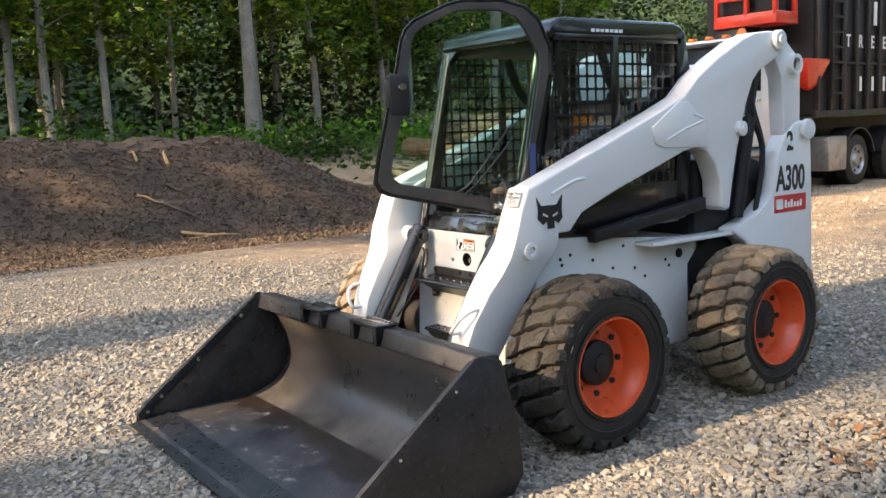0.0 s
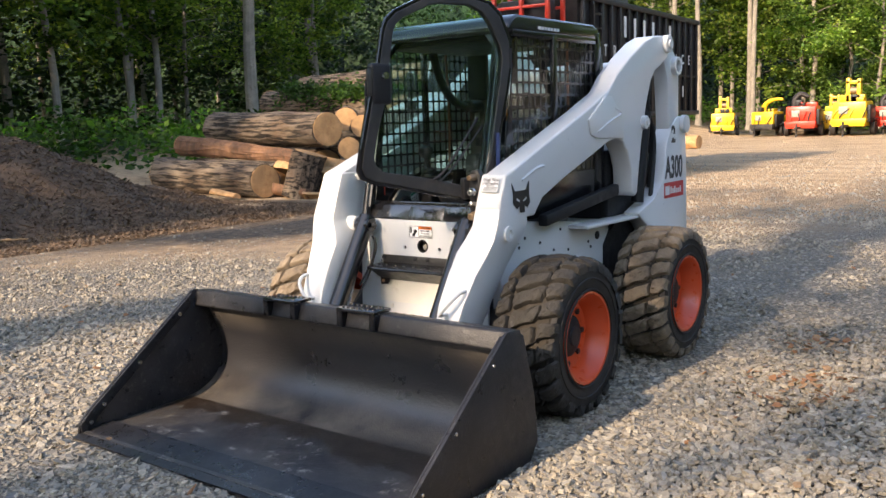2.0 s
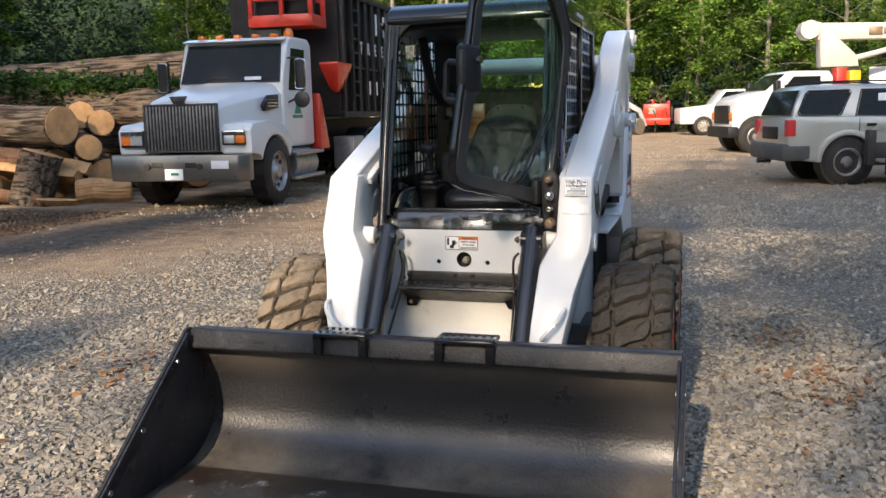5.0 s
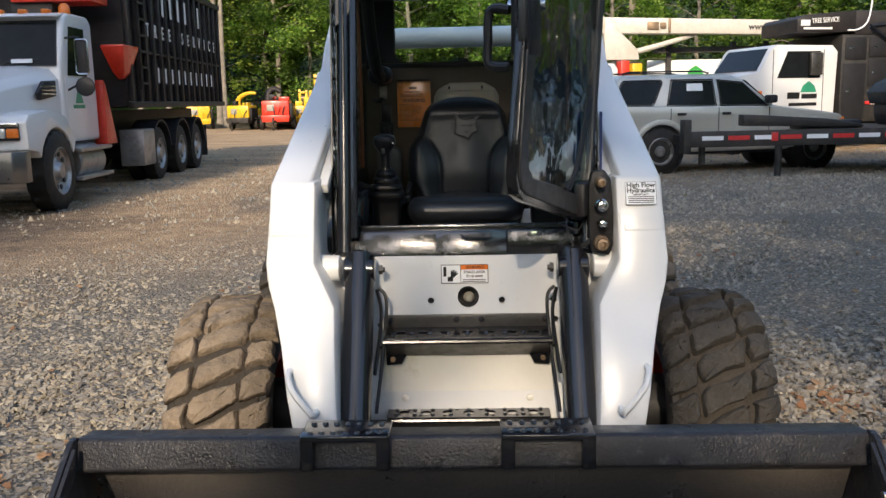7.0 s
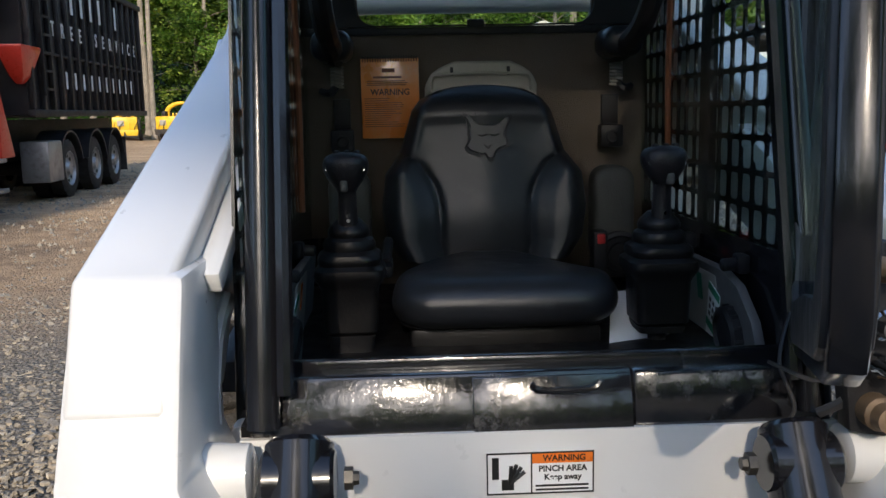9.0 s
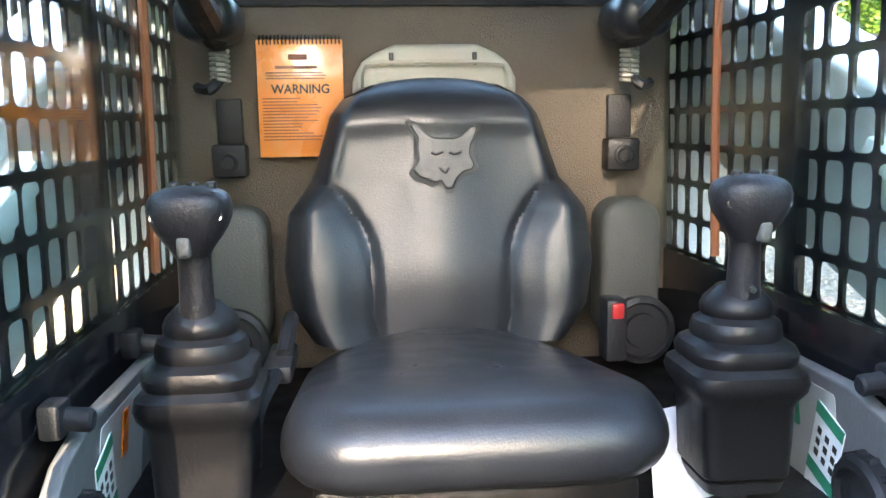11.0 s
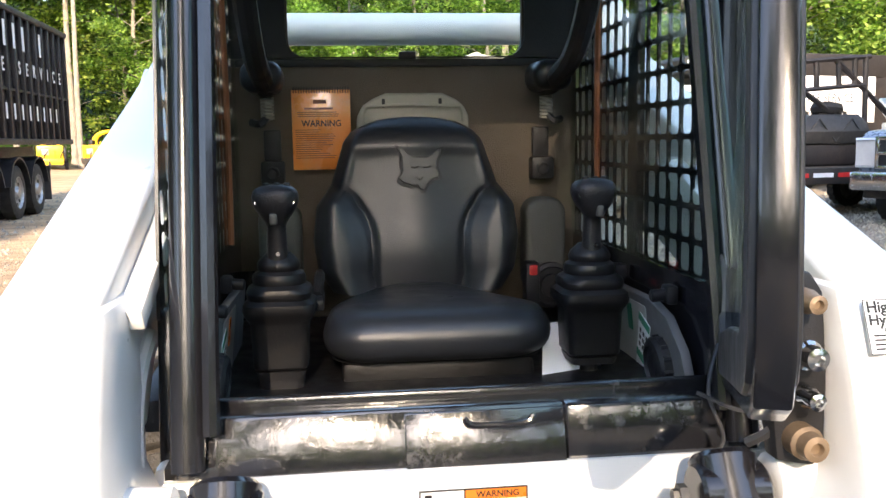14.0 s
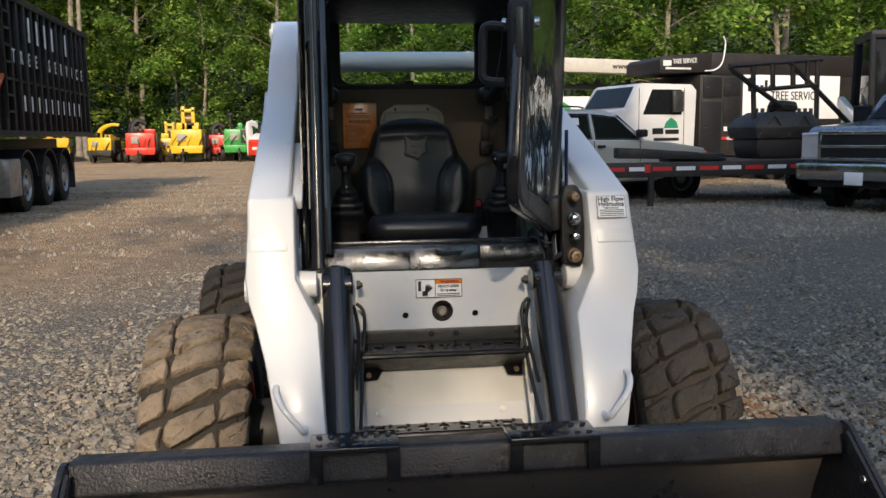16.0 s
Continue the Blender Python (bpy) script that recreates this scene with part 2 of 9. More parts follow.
def bucket_material():
    """Black steel, dust and sunlight painted on the lower back, stained before the bend, with pale scratches."""
    m, t, p = nodes_of("worn_bucket_steel")
    c = t.nodes.new("ShaderNodeTexCoord")
    xyz = t.nodes.new("ShaderNodeSeparateXYZ")
    t.links.new(c.outputs["Object"], xyz.inputs["Vector"])

    def calc(op, a, b):
        n = t.nodes.new("ShaderNodeMath")
        n.operation = op
        for s, v in zip(n.inputs, (a, b)):
            if isinstance(v, (int, float)):
                s.default_value = v
            else:
                t.links.new(v, s)
        return n.outputs["Value"]
    deep = xyz.outputs["Y"]
    col = blend(t, noise_node(t, 3.0, 6).outputs["Fac"], (0.011, 0.011, 0.014), (0.030, 0.029, 0.031))
    # dust and the sunlit patch above the bend, both painted into the colour
    lit_dust = calc("MULTIPLY", spread(t, deep, -0.80, -0.67, 1.0, 0.0), spread(t, noise_node(t, 1.9, 9, 0.7).outputs["Fac"], 0.36, 0.60))
    col = blend(t, calc("MULTIPLY", lit_dust, 0.85), col, (0.19, 0.160, 0.122))
    # floor rubbed grey, with pale scuffs
    ground_steel = blend(t, spread(t, noise_node(t, 2.6, 8, 0.65).outputs["Fac"], 0.35, 0.65), (0.020, 0.020, 0.024), (0.062, 0.056, 0.050))
    rub = calc("MULTIPLY", spread(t, noise_node(t, 16.0, 10, 0.8).outputs["Fac"], 0.54, 0.60), spread(t, noise_node(t, 3.3, 3).outputs["Fac"], 0.51, 0.57))
    ground_steel = blend(t, calc("MULTIPLY", rub, 0.9), ground_steel, (0.30, 0.28, 0.25))
    # damp brown dirt with a ragged edge in front of the bend
    ragged = calc("ADD", deep, calc("MULTIPLY", calc("SUBTRACT", noise_node(t, 2.4, 10, 0.7).outputs["Fac"], 0.5), 0.75))
    ground_steel = blend(t, spread(t, ragged, -1.07, -1.045, 0.0, 0.9), ground_steel, (0.020, 0.013, 0.008))
    col = blend(t, spread(t, deep, -0.905, -0.895), ground_steel, col)
    t.links.new(col, p.inputs["Base Color"])
    p.inputs["Metallic"].default_value = 0.0
    p.inputs["Specular IOR Level"].default_value = 0.7
    t.links.new(calc("ADD", spread(t, noise_node(t, 5.0, 8).outputs["Fac"], 0.3, 0.7, 0.24, 0.40), calc("MULTIPLY", lit_dust, 0.12)), p.inputs["Roughness"])
    b = t.nodes.new("ShaderNodeBump")
    b.inputs["Strength"].default_value, b.inputs["Distance"].default_value = 0.6, 0.004
    t.links.new(noise_node(t, 75, 6).outputs["Fac"], b.inputs["Height"])
    t.links.new(b.outputs["Normal"], p.inputs["Normal"])
    return m


BUCKET_STEEL = bucket_material()
CHROME = material("polished_metal", (0.62, 0.62, 0.62), 0.18, metal=1.0, var=0.08, bump=0.05, dirt=(0.25, 0.22, 0.19), dirt_at=(0.6, 0.9))
BRASS = material("rusty_fitting", (0.24, 0.17, 0.11), 0.55, metal=0.6, var=0.3, bump=0.3)
TRIM = material("brown_cab_lining", (0.100, 0.081, 0.062), 0.85, var=0.1, bump=0.5, fine=260)
BEIGE = material("grey_beige_plastic", (0.30, 0.28, 0.235), 0.55, var=0.08, bump=0.15, fine=200)
GREY_PAD = material("grey_foam_pad", (0.075, 0.075, 0.068), 0.6, var=0.12, bump=0.3, fine=250)
PAPER = material("white_paper", (0.78, 0.79, 0.8), 0.6, var=0.03, bump=0.05)
ORANGE_CARD = material("orange_manual_cover", (0.75, 0.25, 0.045), 0.3, var=0.08, bump=0.1, coat=0.8, dirt=(0.62, 0.36, 0.18), dirt_at=(0.5, 0.8), dirt_scale=9)
RED = material("red_paint", (0.60, 0.04, 0.02), 0.35, var=0.12, bump=0.06, coat=0.2, dirt=(0.16, 0.05, 0.035), dirt_at=(0.6, 0.85))
YELLOW = material("yellow_paint", (0.663, 0.416, 0.020), 0.38, var=0.1, bump=0.06, dirt=(0.255, 0.160, 0.050), dirt_at=(0.6, 0.85))
GREEN = material("green_paint", (0.03, 0.28, 0.05), 0.38, var=0.12, bump=0.06)
AMBER = material("orange_marker", (0.75, 0.18, 0.02), 0.3, var=0.05, bump=0.0)
DECAL_RED = material("red_decal", (0.55, 0.03, 0.03), 0.4, var=0.03, bump=0.0)
DECAL_BLACK = material("black_decal", (0.012, 0.012, 0.012), 0.4, var=0.05, bump=0.0)
DECAL_WHITE = material("white_lettering", (0.72, 0.72, 0.70), 0.5, var=0.08, bump=0.0, dirt=(0.4, 0.38, 0.35), dirt_at=(0.55, 0.8))
DECAL_GREEN = material("green_decal", (0.02, 0.22, 0.12), 0.5, var=0.05, bump=0.0)
SILVER = material("silver_green_car_paint", (0.48, 0.465, 0.41), 0.30, metal=0.3, var=0.03, bump=0.0, coat=0.5, rough_var=0.03)
ALLOY = material("dull_wheel_metal", (0.36, 0.35, 0.34), 0.42, metal=0.7, var=0.15, bump=0.05, dirt=(0.12, 0.10, 0.08), dirt_at=(0.5, 0.8), dirt_scale=6)
BUMPER = material("dull_bumper_metal", (0.20, 0.195, 0.19), 0.30, metal=0.8, var=0.06, bump=0.02, rough_var=0.03)
BOOM_PAINT = material("weathered_white_crane_paint", (0.52, 0.49, 0.43), 0.45, var=0.1, bump=0.08, dirt=(0.34, 0.28, 0.20), dirt_at=(0.55, 0.85), dirt_scale=1.5)
SILL = material("scuffed_black_paint", (0.012, 0.012, 0.014), 0.16, var=0.3, bump=0.25, fine=70, coat=1.0, dirt=(0.22, 0.21, 0.19), dirt_at=(0.56, 0.78), dirt_scale=5, rough_var=0.1)
CONSOLE = material("grey_console_plastic", (0.115, 0.115, 0.115), 0.5, var=0.1, bump=0.15, fine=180, dirt=(0.08, 0.075, 0.07), dirt_at=(0.55, 0.85))
CONSOLE_WHITE = material("console_white", (0.40, 0.40, 0.385), 0.5, var=0.06, dirt=(0.3, 0.28, 0.25), dirt_at=(0.55, 0.85))
HEAD = material("black_grip_plastic", (0.013, 0.012, 0.014), 0.42, var=0.2, bump=0.35, fine=180, rough_var=0.08)
BOOT = material("black_boot_rubber", (0.007, 0.007, 0.008), 0.42, var=0.25, bump=0.15, fine=150, dirt=(0.028, 0.025, 0.021), dirt_at=(0.55, 0.9), dirt_scale=7)
for cab_plastic, gloss in ((HEAD, 0.36), (BOOT, 0.30)):
    cab_plastic.node_tree.nodes["Principled BSDF"].inputs["Specular IOR Level"].default_value = gloss
CHARCOAL = material("rusty_black_steel", (0.020, 0.017, 0.017), 0.55, metal=0.2, var=0.3, bump=0.25, fine=20, dirt=(0.052, 0.035, 0.025), dirt_at=(0.52, 0.8), dirt_scale=1.5)
FRAME_BLACK = material("dark_chassis", (0.02, 0.019, 0.018), 0.6, var=0.3, bump=0.2, fine=30, dirt=(0.08, 0.06, 0.045), dirt_at=(0.5, 0.8), dirt_scale=2)
BARK = material("grey_bark", (0.26, 0.225, 0.18), 0.92, var=0.35, scale=2.5, bump=1.0, fine=14, dirt=(0.14, 0.12, 0.095), dirt_at=(0.45, 0.65), dirt_scale=5)
BARK_DARK = material("brown_log_bark", (0.076, 0.054, 0.038), 0.93, var=0.4, scale=3, bump=1.0, fine=16, dirt=(0.152, 0.116, 0.081), dirt_at=(0.5, 0.75), dirt_scale=4)
def furrowed_bark():
    """Bark with long dark furrows along the log."""
    m, t, p = nodes_of("furrowed_log_bark")
    c = t.nodes.new("ShaderNodeTexCoord")
    mp = t.nodes.new("ShaderNodeMapping")
    mp.vector_type = "TEXTURE"
    mp.inputs["Scale"].default_value = (0.9, 0.062, 0.062)
    mp.inputs["Rotation"].default_value = (0, 0, radians(-12.5))
    t.links.new(c.outputs["Object"], mp.inputs["Vector"])
    ridge, broad = noise_node(t, 1.0, 7, 0.65), noise_node(t, 0.9, 5)
    t.links.new(mp.outputs["Vector"], ridge.inputs["Vector"])
    top = blend(t, spread(t, broad.outputs["Fac"], 0.35, 0.65), (0.115, 0.074, 0.046), (0.170, 0.132, 0.095))
    t.links.new(blend(t, spread(t, ridge.outputs["Fac"], 0.44, 0.53), (0.015, 0.010, 0.006), top), p.inputs["Base Color"])
    p.inputs["Roughness"].default_value = 0.93
    b = t.nodes.new("ShaderNodeBump")
    b.inputs["Strength"].default_value, b.inputs["Distance"].default_value = 1.0, 0.05
    t.links.new(ridge.outputs["Fac"], b.inputs["Height"])
    t.links.new(b.outputs["Normal"], p.inputs["Normal"])
    return m


LOG_BARK = furrowed_bark()
PEELED = material("peeled_red_brown_wood", (0.17, 0.085, 0.045), 0.85, var=0.4, scale=3, bump=0.8, fine=18, dirt=(0.075, 0.042, 0.026), dirt_at=(0.45, 0.66), dirt_scale=4)
CUT = material("fresh_cut_wood", (0.425, 0.248, 0.112), 0.8, var=0.25, scale=4, bump=0.3, fine=40, dirt=(0.255, 0.120, 0.045), dirt_at=(0.5, 0.75), dirt_scale=5)
MULCH = material("brown_mulch", (0.072, 0.044, 0.026), 0.97, var=0.45, scale=2.0, bump=1.0, fine=22, dirt=(0.115, 0.075, 0.045), dirt_at=(0.5, 0.68), dirt_scale=5)
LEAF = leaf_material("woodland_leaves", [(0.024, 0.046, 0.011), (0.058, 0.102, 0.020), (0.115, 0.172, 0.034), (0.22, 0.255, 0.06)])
# brighter copy of the leaves: sunlight put into the colour
LEAF_SUNLIT = leaf_material("sunlit_maple_leaves", [(0.034, 0.072, 0.020), (0.078, 0.138, 0.036), (0.135, 0.205, 0.055), (0.21, 0.28, 0.08)])
# near-black copy of the leaves: the deep wood's shade put into the colour
LEAF_SHADED = leaf_material("shaded_leaves", [(0.006, 0.014, 0.004), (0.010, 0.022, 0.006), (0.018, 0.036, 0.009)])
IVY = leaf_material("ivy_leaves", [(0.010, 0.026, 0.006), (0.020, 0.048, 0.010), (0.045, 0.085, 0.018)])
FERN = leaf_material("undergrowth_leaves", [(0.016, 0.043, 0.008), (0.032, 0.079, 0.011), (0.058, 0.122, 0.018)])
STONES = island_material("gravel_stones", [(0.150, 0.138, 0.120), (0.232, 0.206, 0.165), (0.290, 0.250, 0.190), (0.185, 0.160, 0.126), (0.345, 0.302, 0.232), (0.245, 0.212, 0.166), (0.165, 0.155, 0.140), (0.375, 0.332, 0.260), (0.240, 0.190, 0.135)], 0.95)
DRY_LEAF = island_material("dry_leaf_bits", [(0.25, 0.12, 0.050), (0.18, 0.085, 0.04), (0.29, 0.17, 0.085), (0.21, 0.135, 0.075)], 0.9)
CHIPS = island_material("wood_chips", [(0.072, 0.044, 0.026), (0.115, 0.071, 0.041), (0.040, 0.026, 0.016), (0.200, 0.132, 0.078), (0.088, 0.054, 0.032)], 0.95)
CORD = material("faded_orange_strip", (0.26, 0.085, 0.03), 0.6, bump=0.1)
SLATE = material("dark_blue_grey_car_paint", (0.13, 0.145, 0.18), 0.3, metal=0.4, var=0.06, bump=0.02, coat=0.6)
GROUND = ground_material()
GLASS = glass_material("cab_glass", (0.91, 0.97, 0.95))
DOOR_GLASS = glass_material("door_glass", (0.80, 0.93, 0.88), 0.03, 2.6, 0.35)
# opaque pane over solid cabs; the dim inside is put into its colour
CAR_GLASS = material("opaque_dark_pane", (0.010, 0.012, 0.013), 0.05, var=0.2, bump=0.0, coat=0.0, rough_var=0.02)
CAR_GLASS.node_tree.nodes["Principled BSDF"].inputs["IOR"].default_value = 1.22
LAMP = material("clear_lamp", (0.6, 0.6, 0.6), 0.12, metal=0.3, var=0.1, bump=0.2, fine=60, coat=0.8)

# ---- building helpers ----
def part(name, bm, mat, parent=None, label="", smooth=True):
    """Links a bmesh (or a mesh) as one mesh object under a thing or a part."""
    if isinstance(bm, bpy.types.Mesh):
        me = bm
        me.name = name
    else:
        bmesh.ops.recalc_face_normals(bm, faces=bm.faces)
        me = bpy.data.meshes.new(name)
        bm.to_mesh(me)
        bm.free()
    me.materials.clear()
    me.materials.append(mat)
    if smooth:
        me.shade_smooth()
        me.set_sharp_from_angle(angle=radians(34))
    ob = new(name, me)
    if parent is not None:
        ob.parent = parent
    if label:
        ob["label"] = label
    return ob


def thing(name, label, category, group="", m=None, kind=""):
    ob = tagged(new(name), label, category, group, kind)
    if m is not None:
        ob.matrix_world = m
    return ob


def B():
    return bmesh.new()


def merge(bm, other, m=None):
    if m is not None:
        bmesh.ops.transform(other, matrix=m, verts=other.verts)
    me = bpy.data.meshes.new("tmp")
    other.to_mesh(me)
    other.free()
    bm.from_mesh(me)
    bpy.data.meshes.remove(me)
    return bm


def box(bm, x0, x1, y0, y1, z0, z1, bev=0.0, seg=2, m=None):
    b = bmesh.new()
    bmesh.ops.create_cube(b, size=1)
    for v in b.verts:
        v.co = Vector(((x0 + x1) / 2 + v.co.x * (x1 - x0), (y0 + y1) / 2 + v.co.y * (y1 - y0), (z0 + z1) / 2 + v.co.z * (z1 - z0)))
    if bev:
        bmesh.ops.bevel(b, geom=b.edges[:], offset=bev, segments=seg, affect="EDGES", profile=0.5)
    return merge(bm, b, m)


def prism(bm, pts, axis, a, b, bev=0.0, seg=2, m=None):
    """A flat outline, swept from a to b along an axis. The outline gives the other two axes in x, y, z order."""
    t = bmesh.new()
    put = {"x": lambda u, v, w: (w, u, v), "y": lambda u, v, w: (u, w, v), "z": lambda u, v, w: (u, v, w)}[axis]
    lo = [t.verts.new(put(u, v, a)) for u, v in pts]
    hi = [t.verts.new(put(u, v, b)) for u, v in pts]
    t.faces.new(lo)
    t.faces.new(hi[::-1])
    n = len(pts)
    for i in range(n):
        t.faces.new((lo[i], lo[(i + 1) % n], hi[(i + 1) % n], hi[i]))
    bmesh.ops.recalc_face_normals(t, faces=t.faces)
    if bev:
        rim = [e for e in t.edges if len(e.link_faces) == 2 and e.calc_face_angle(0) > radians(28)]
        bmesh.ops.bevel(t, geom=rim, offset=bev, segments=seg, affect="EDGES", profile=0.5, clamp_overlap=True)
    return merge(bm, t, m)


def loft(bm, rings, caps=True, m=None, bev=0.0):
    t = bmesh.new()
    rows = [[t.verts.new(p) for p in r] for r in rings]
    n = len(rows[0])
    for a, b in zip(rows, rows[1:]):
        for i in range(n):
            t.faces.new((a[i], a[(i + 1) % n], b[(i + 1) % n], b[i]))
    if caps:
        t.faces.new(rows[0][::-1])
        t.faces.new(rows[-1])
    bmesh.ops.recalc_face_normals(t, faces=t.faces)
    if bev:
        rim = [e for e in t.edges if len(e.link_faces) == 2 and e.calc_face_angle(0) > radians(35)]
        bmesh.ops.bevel(t, geom=rim, offset=bev, segments=2, affect="EDGES", profile=0.5, clamp_overlap=True)
    return merge(bm, t, m)


def frame_of(d):
    d = Vector(d).normalized()
    side = d.cross(Vector((0, 0, 1)) if abs(d.z) < 0.9 else Vector((1, 0, 0))).normalized()
    return side, side.cross(d)


def cyl(bm, p0, p1, r0, r1=None, n=20, bev=0.0, m=None):
    p0, p1 = Vector(p0), Vector(p1)
    r1 = r0 if r1 is None else r1
    u, v = frame_of(p1 - p0)
    ring = lambda p, r: [p + (u * math.cos(k * math.tau / n) + v * math.sin(k * math.tau / n)) * r for k in range(n)]
    if bev:
        d = (p1 - p0).normalized() * bev
        rings = [ring(p0, r0 - bev), ring(p0 + d, r0), ring(p1 - d, r1), ring(p1, r1 - bev)]
    else:
        rings = [ring(p0, r0), ring(p1, r1)]
    return loft(bm, rings, True, m)


def glide(pts, k=6):
    """Points along a smooth curve through pts."""
    pts = [Vector(p) for p in pts]
    out = []
    for i in range(len(pts) - 1):
        a, b, c, d = pts[max(i - 1, 0)], pts[i], pts[i + 1], pts[min(i + 2, len(pts) - 1)]
        for j in range(k):
            s = j / k
            out.append(0.5 * (2 * b + (c - a) * s + (2 * a - 5 * b + 4 * c - d) * s * s + (3 * b - a - 3 * c + d) * s ** 3))
    return out + [pts[-1]]


def tube(bm, pts, r, n=10, soft=6, m=None, taper=None):
    pts = glide(pts, soft) if soft else [Vector(p) for p in pts]
    rings, u = [], None
    for i, p in enumerate(pts):
        d = (pts[min(i + 1, len(pts) - 1)] - pts[max(i - 1, 0)]).normalized()
        u = frame_of(d)[0] if u is None else (u - d * u.dot(d)).normalized()
        v = d.cross(u)
        rad = r if taper is None else r + (taper - r) * i / (len(pts) - 1)
        rings.append([p + (u * math.cos(k * math.tau / n) + v * math.sin(k * math.tau / n)) * rad for k in range(n)])
    return loft(bm, rings, True, m)


def lathe(bm, profile, origin, axis, n=40, m=None, caps=True):
    """profile: rows of (distance along the axis, radius)."""
    o, d = Vector(origin), Vector(axis).normalized()
    u, v = frame_of(d)
    rings = [[o + d * h + (u * math.cos(k * math.tau / n) + v * math.sin(k * math.tau / n)) * max(r, 1e-4) for k in range(n)] for h, r in profile]
    return loft(bm, rings, caps, m)


def sheet(outline, holes=(), thick=0.01, bev=0.0, m=None):
    """A plate with holes: a filled outline of (u, v), thick along w. Gives a mesh."""
    c = bpy.data.curves.new("sheet", "CURVE")
    c.dimensions, c.fill_mode, c.extrude, c.bevel_depth, c.bevel_resolution = "2D", "BOTH", thick / 2, bev, 1
    for loop in (outline, *holes):
        s = c.splines.new("POLY")
        s.points.add(len(loop) - 1)
        for q, (x, y) in zip(s.points, loop):
            q.co = (x, y, 0, 1)
        s.use_cyclic_u = True
    ob = bpy.data.objects.new("sheet", c)
    me = bpy.data.meshes.new_from_object(ob)
    bpy.data.objects.remove(ob)
    bpy.data.curves.remove(c)
    if m is not None:
        me.transform(m)
    return me


def text_mesh(words, size, m, thick=0.001, wide=1.0, bold=0.0, spacing=1.0):
    c = bpy.data.curves.new("words", "FONT")
    c.body, c.size, c.extrude, c.align_x, c.align_y, c.offset, c.space_character = words, size, thick, "CENTER", "CENTER", bold, spacing
    ob = bpy.data.objects.new("words", c)
    me = bpy.data.meshes.new_from_object(ob)
    bpy.data.objects.remove(ob)
    bpy.data.curves.remove(c)
    me.transform(m @ Matrix.Diagonal((wide, 1, 1, 1)))
    return me


def disc(x, y, r, n=20):
    return [(x + r * math.cos(k * math.tau / n), y + r * math.sin(k * math.tau / n)) for k in range(n)]


def rect(x0, x1, y0, y1, r=0.0, n=4):
    if not r:
        return [(x0, y0), (x1, y0), (x1, y1), (x0, y1)]
    out = []
    for cx, cy, a in ((x1 - r, y0 + r, -90), (x1 - r, y1 - r, 0), (x0 + r, y1 - r, 90), (x0 + r, y0 + r, 180)):
        out += [(cx + r * math.cos(radians(a + 90 * k / n)), cy + r * math.sin(radians(a + 90 * k / n))) for k in range(n + 1)]
    return out


def basis(o, u, v):
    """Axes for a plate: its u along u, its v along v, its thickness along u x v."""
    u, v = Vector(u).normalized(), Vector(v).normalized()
    w = u.cross(v)
    return Matrix(((u.x, v.x, w.x, o[0]), (u.y, v.y, w.y, o[1]), (u.z, v.z, w.z, o[2]), (0, 0, 0, 1)))


def raw(name, co, faces, mat, parent=None, label="", smooth=False):
    """A mesh from numpy arrays: vertices (n, 3), faces (m, k)."""
    me = bpy.data.meshes.new(name)
    k = faces.shape[1]
    me.vertices.add(len(co))
    me.vertices.foreach_set("co", np.ascontiguousarray(co, dtype=np.float32).ravel())
    me.loops.add(faces.size)
    me.loops.foreach_set("vertex_index", faces.astype(np.int32).ravel())
    me.polygons.add(len(faces))
    me.polygons.foreach_set("loop_start", np.arange(0, faces.size, k, dtype=np.int32))
    me.update(calc_edges=True)
    me.materials.append(mat)
    if smooth:
        me.shade_smooth()
    else:
        me.shade_flat()
    ob = new(name, me)
    if parent is not None:
        ob.parent = parent
    if label:
        ob["label"] = label
    return ob

# ---- ground: one sheet, fine near the loader, with the rise under the western wood ----
def rise(x, y):
    s = min(1.0, max(0.0, (-13.5 - x) / 9.0))
    w = s * s * (3 - 2 * s) * 1.0
    far = min(1.0, max(0.0, (y - 56) / 30.0)) * 1.5
    return w + far


def ground_sheet():
    def steps(lo, hi, near, a, b):
        out, x = [], 0.0
        while x < hi:
            out.append(x)
            x += near if x < b else max(near, (x - b) * 0.12)
        out.append(hi)
        x, back = 0.0, []
        while x > lo:
            back.append(x)
            x -= near if x > a else max(near, (a - x) * 0.12)
        back.append(lo)
        return np.array(sorted(set(round(v, 4) for v in back + out)))
    xs, ys = steps(-900, 900, 0.2, -14, 8), steps(-900, 900, 0.2, -5, 16)
    co = np.array([(x, y, rise(x, y) + (0.02 * noise.noise((x * 0.7, y * 0.7, 0)) + 0.012 * noise.noise((x * 2.3, y * 2.3, 5)) if abs(x) < 40 and abs(y) < 40 else 0)) for y in ys for x in xs])
    w = len(xs)
    i = (np.arange(len(ys) - 1)[:, None] * w + np.arange(w - 1)[None, :]).ravel()
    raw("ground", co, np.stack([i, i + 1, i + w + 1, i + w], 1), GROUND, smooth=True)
    tagged(bpy.data.objects["ground"], "grey gravel yard turning to brown packed earth", "ground", kind="structure")


ground_sheet()

ROCK = np.array([(0.95 * math.cos(a), 0.72 * math.sin(a), -0.7) for a in (0.1, 1.2, 2.7, 3.7, 5.2)] + [(0.80 * math.cos(a), 0.60 * math.sin(a), 0.75) for a in (0.25, 1.35, 2.55, 3.8, 5.1)])
ROCK_F = np.array([(k, (k + 1) % 5, 5 + (k + 1) % 5) for k in range(5)] + [(k, 5 + (k + 1) % 5, 5 + k) for k in range(5)] + [(5, 6, 7), (5, 7, 8), (5, 8, 9)])


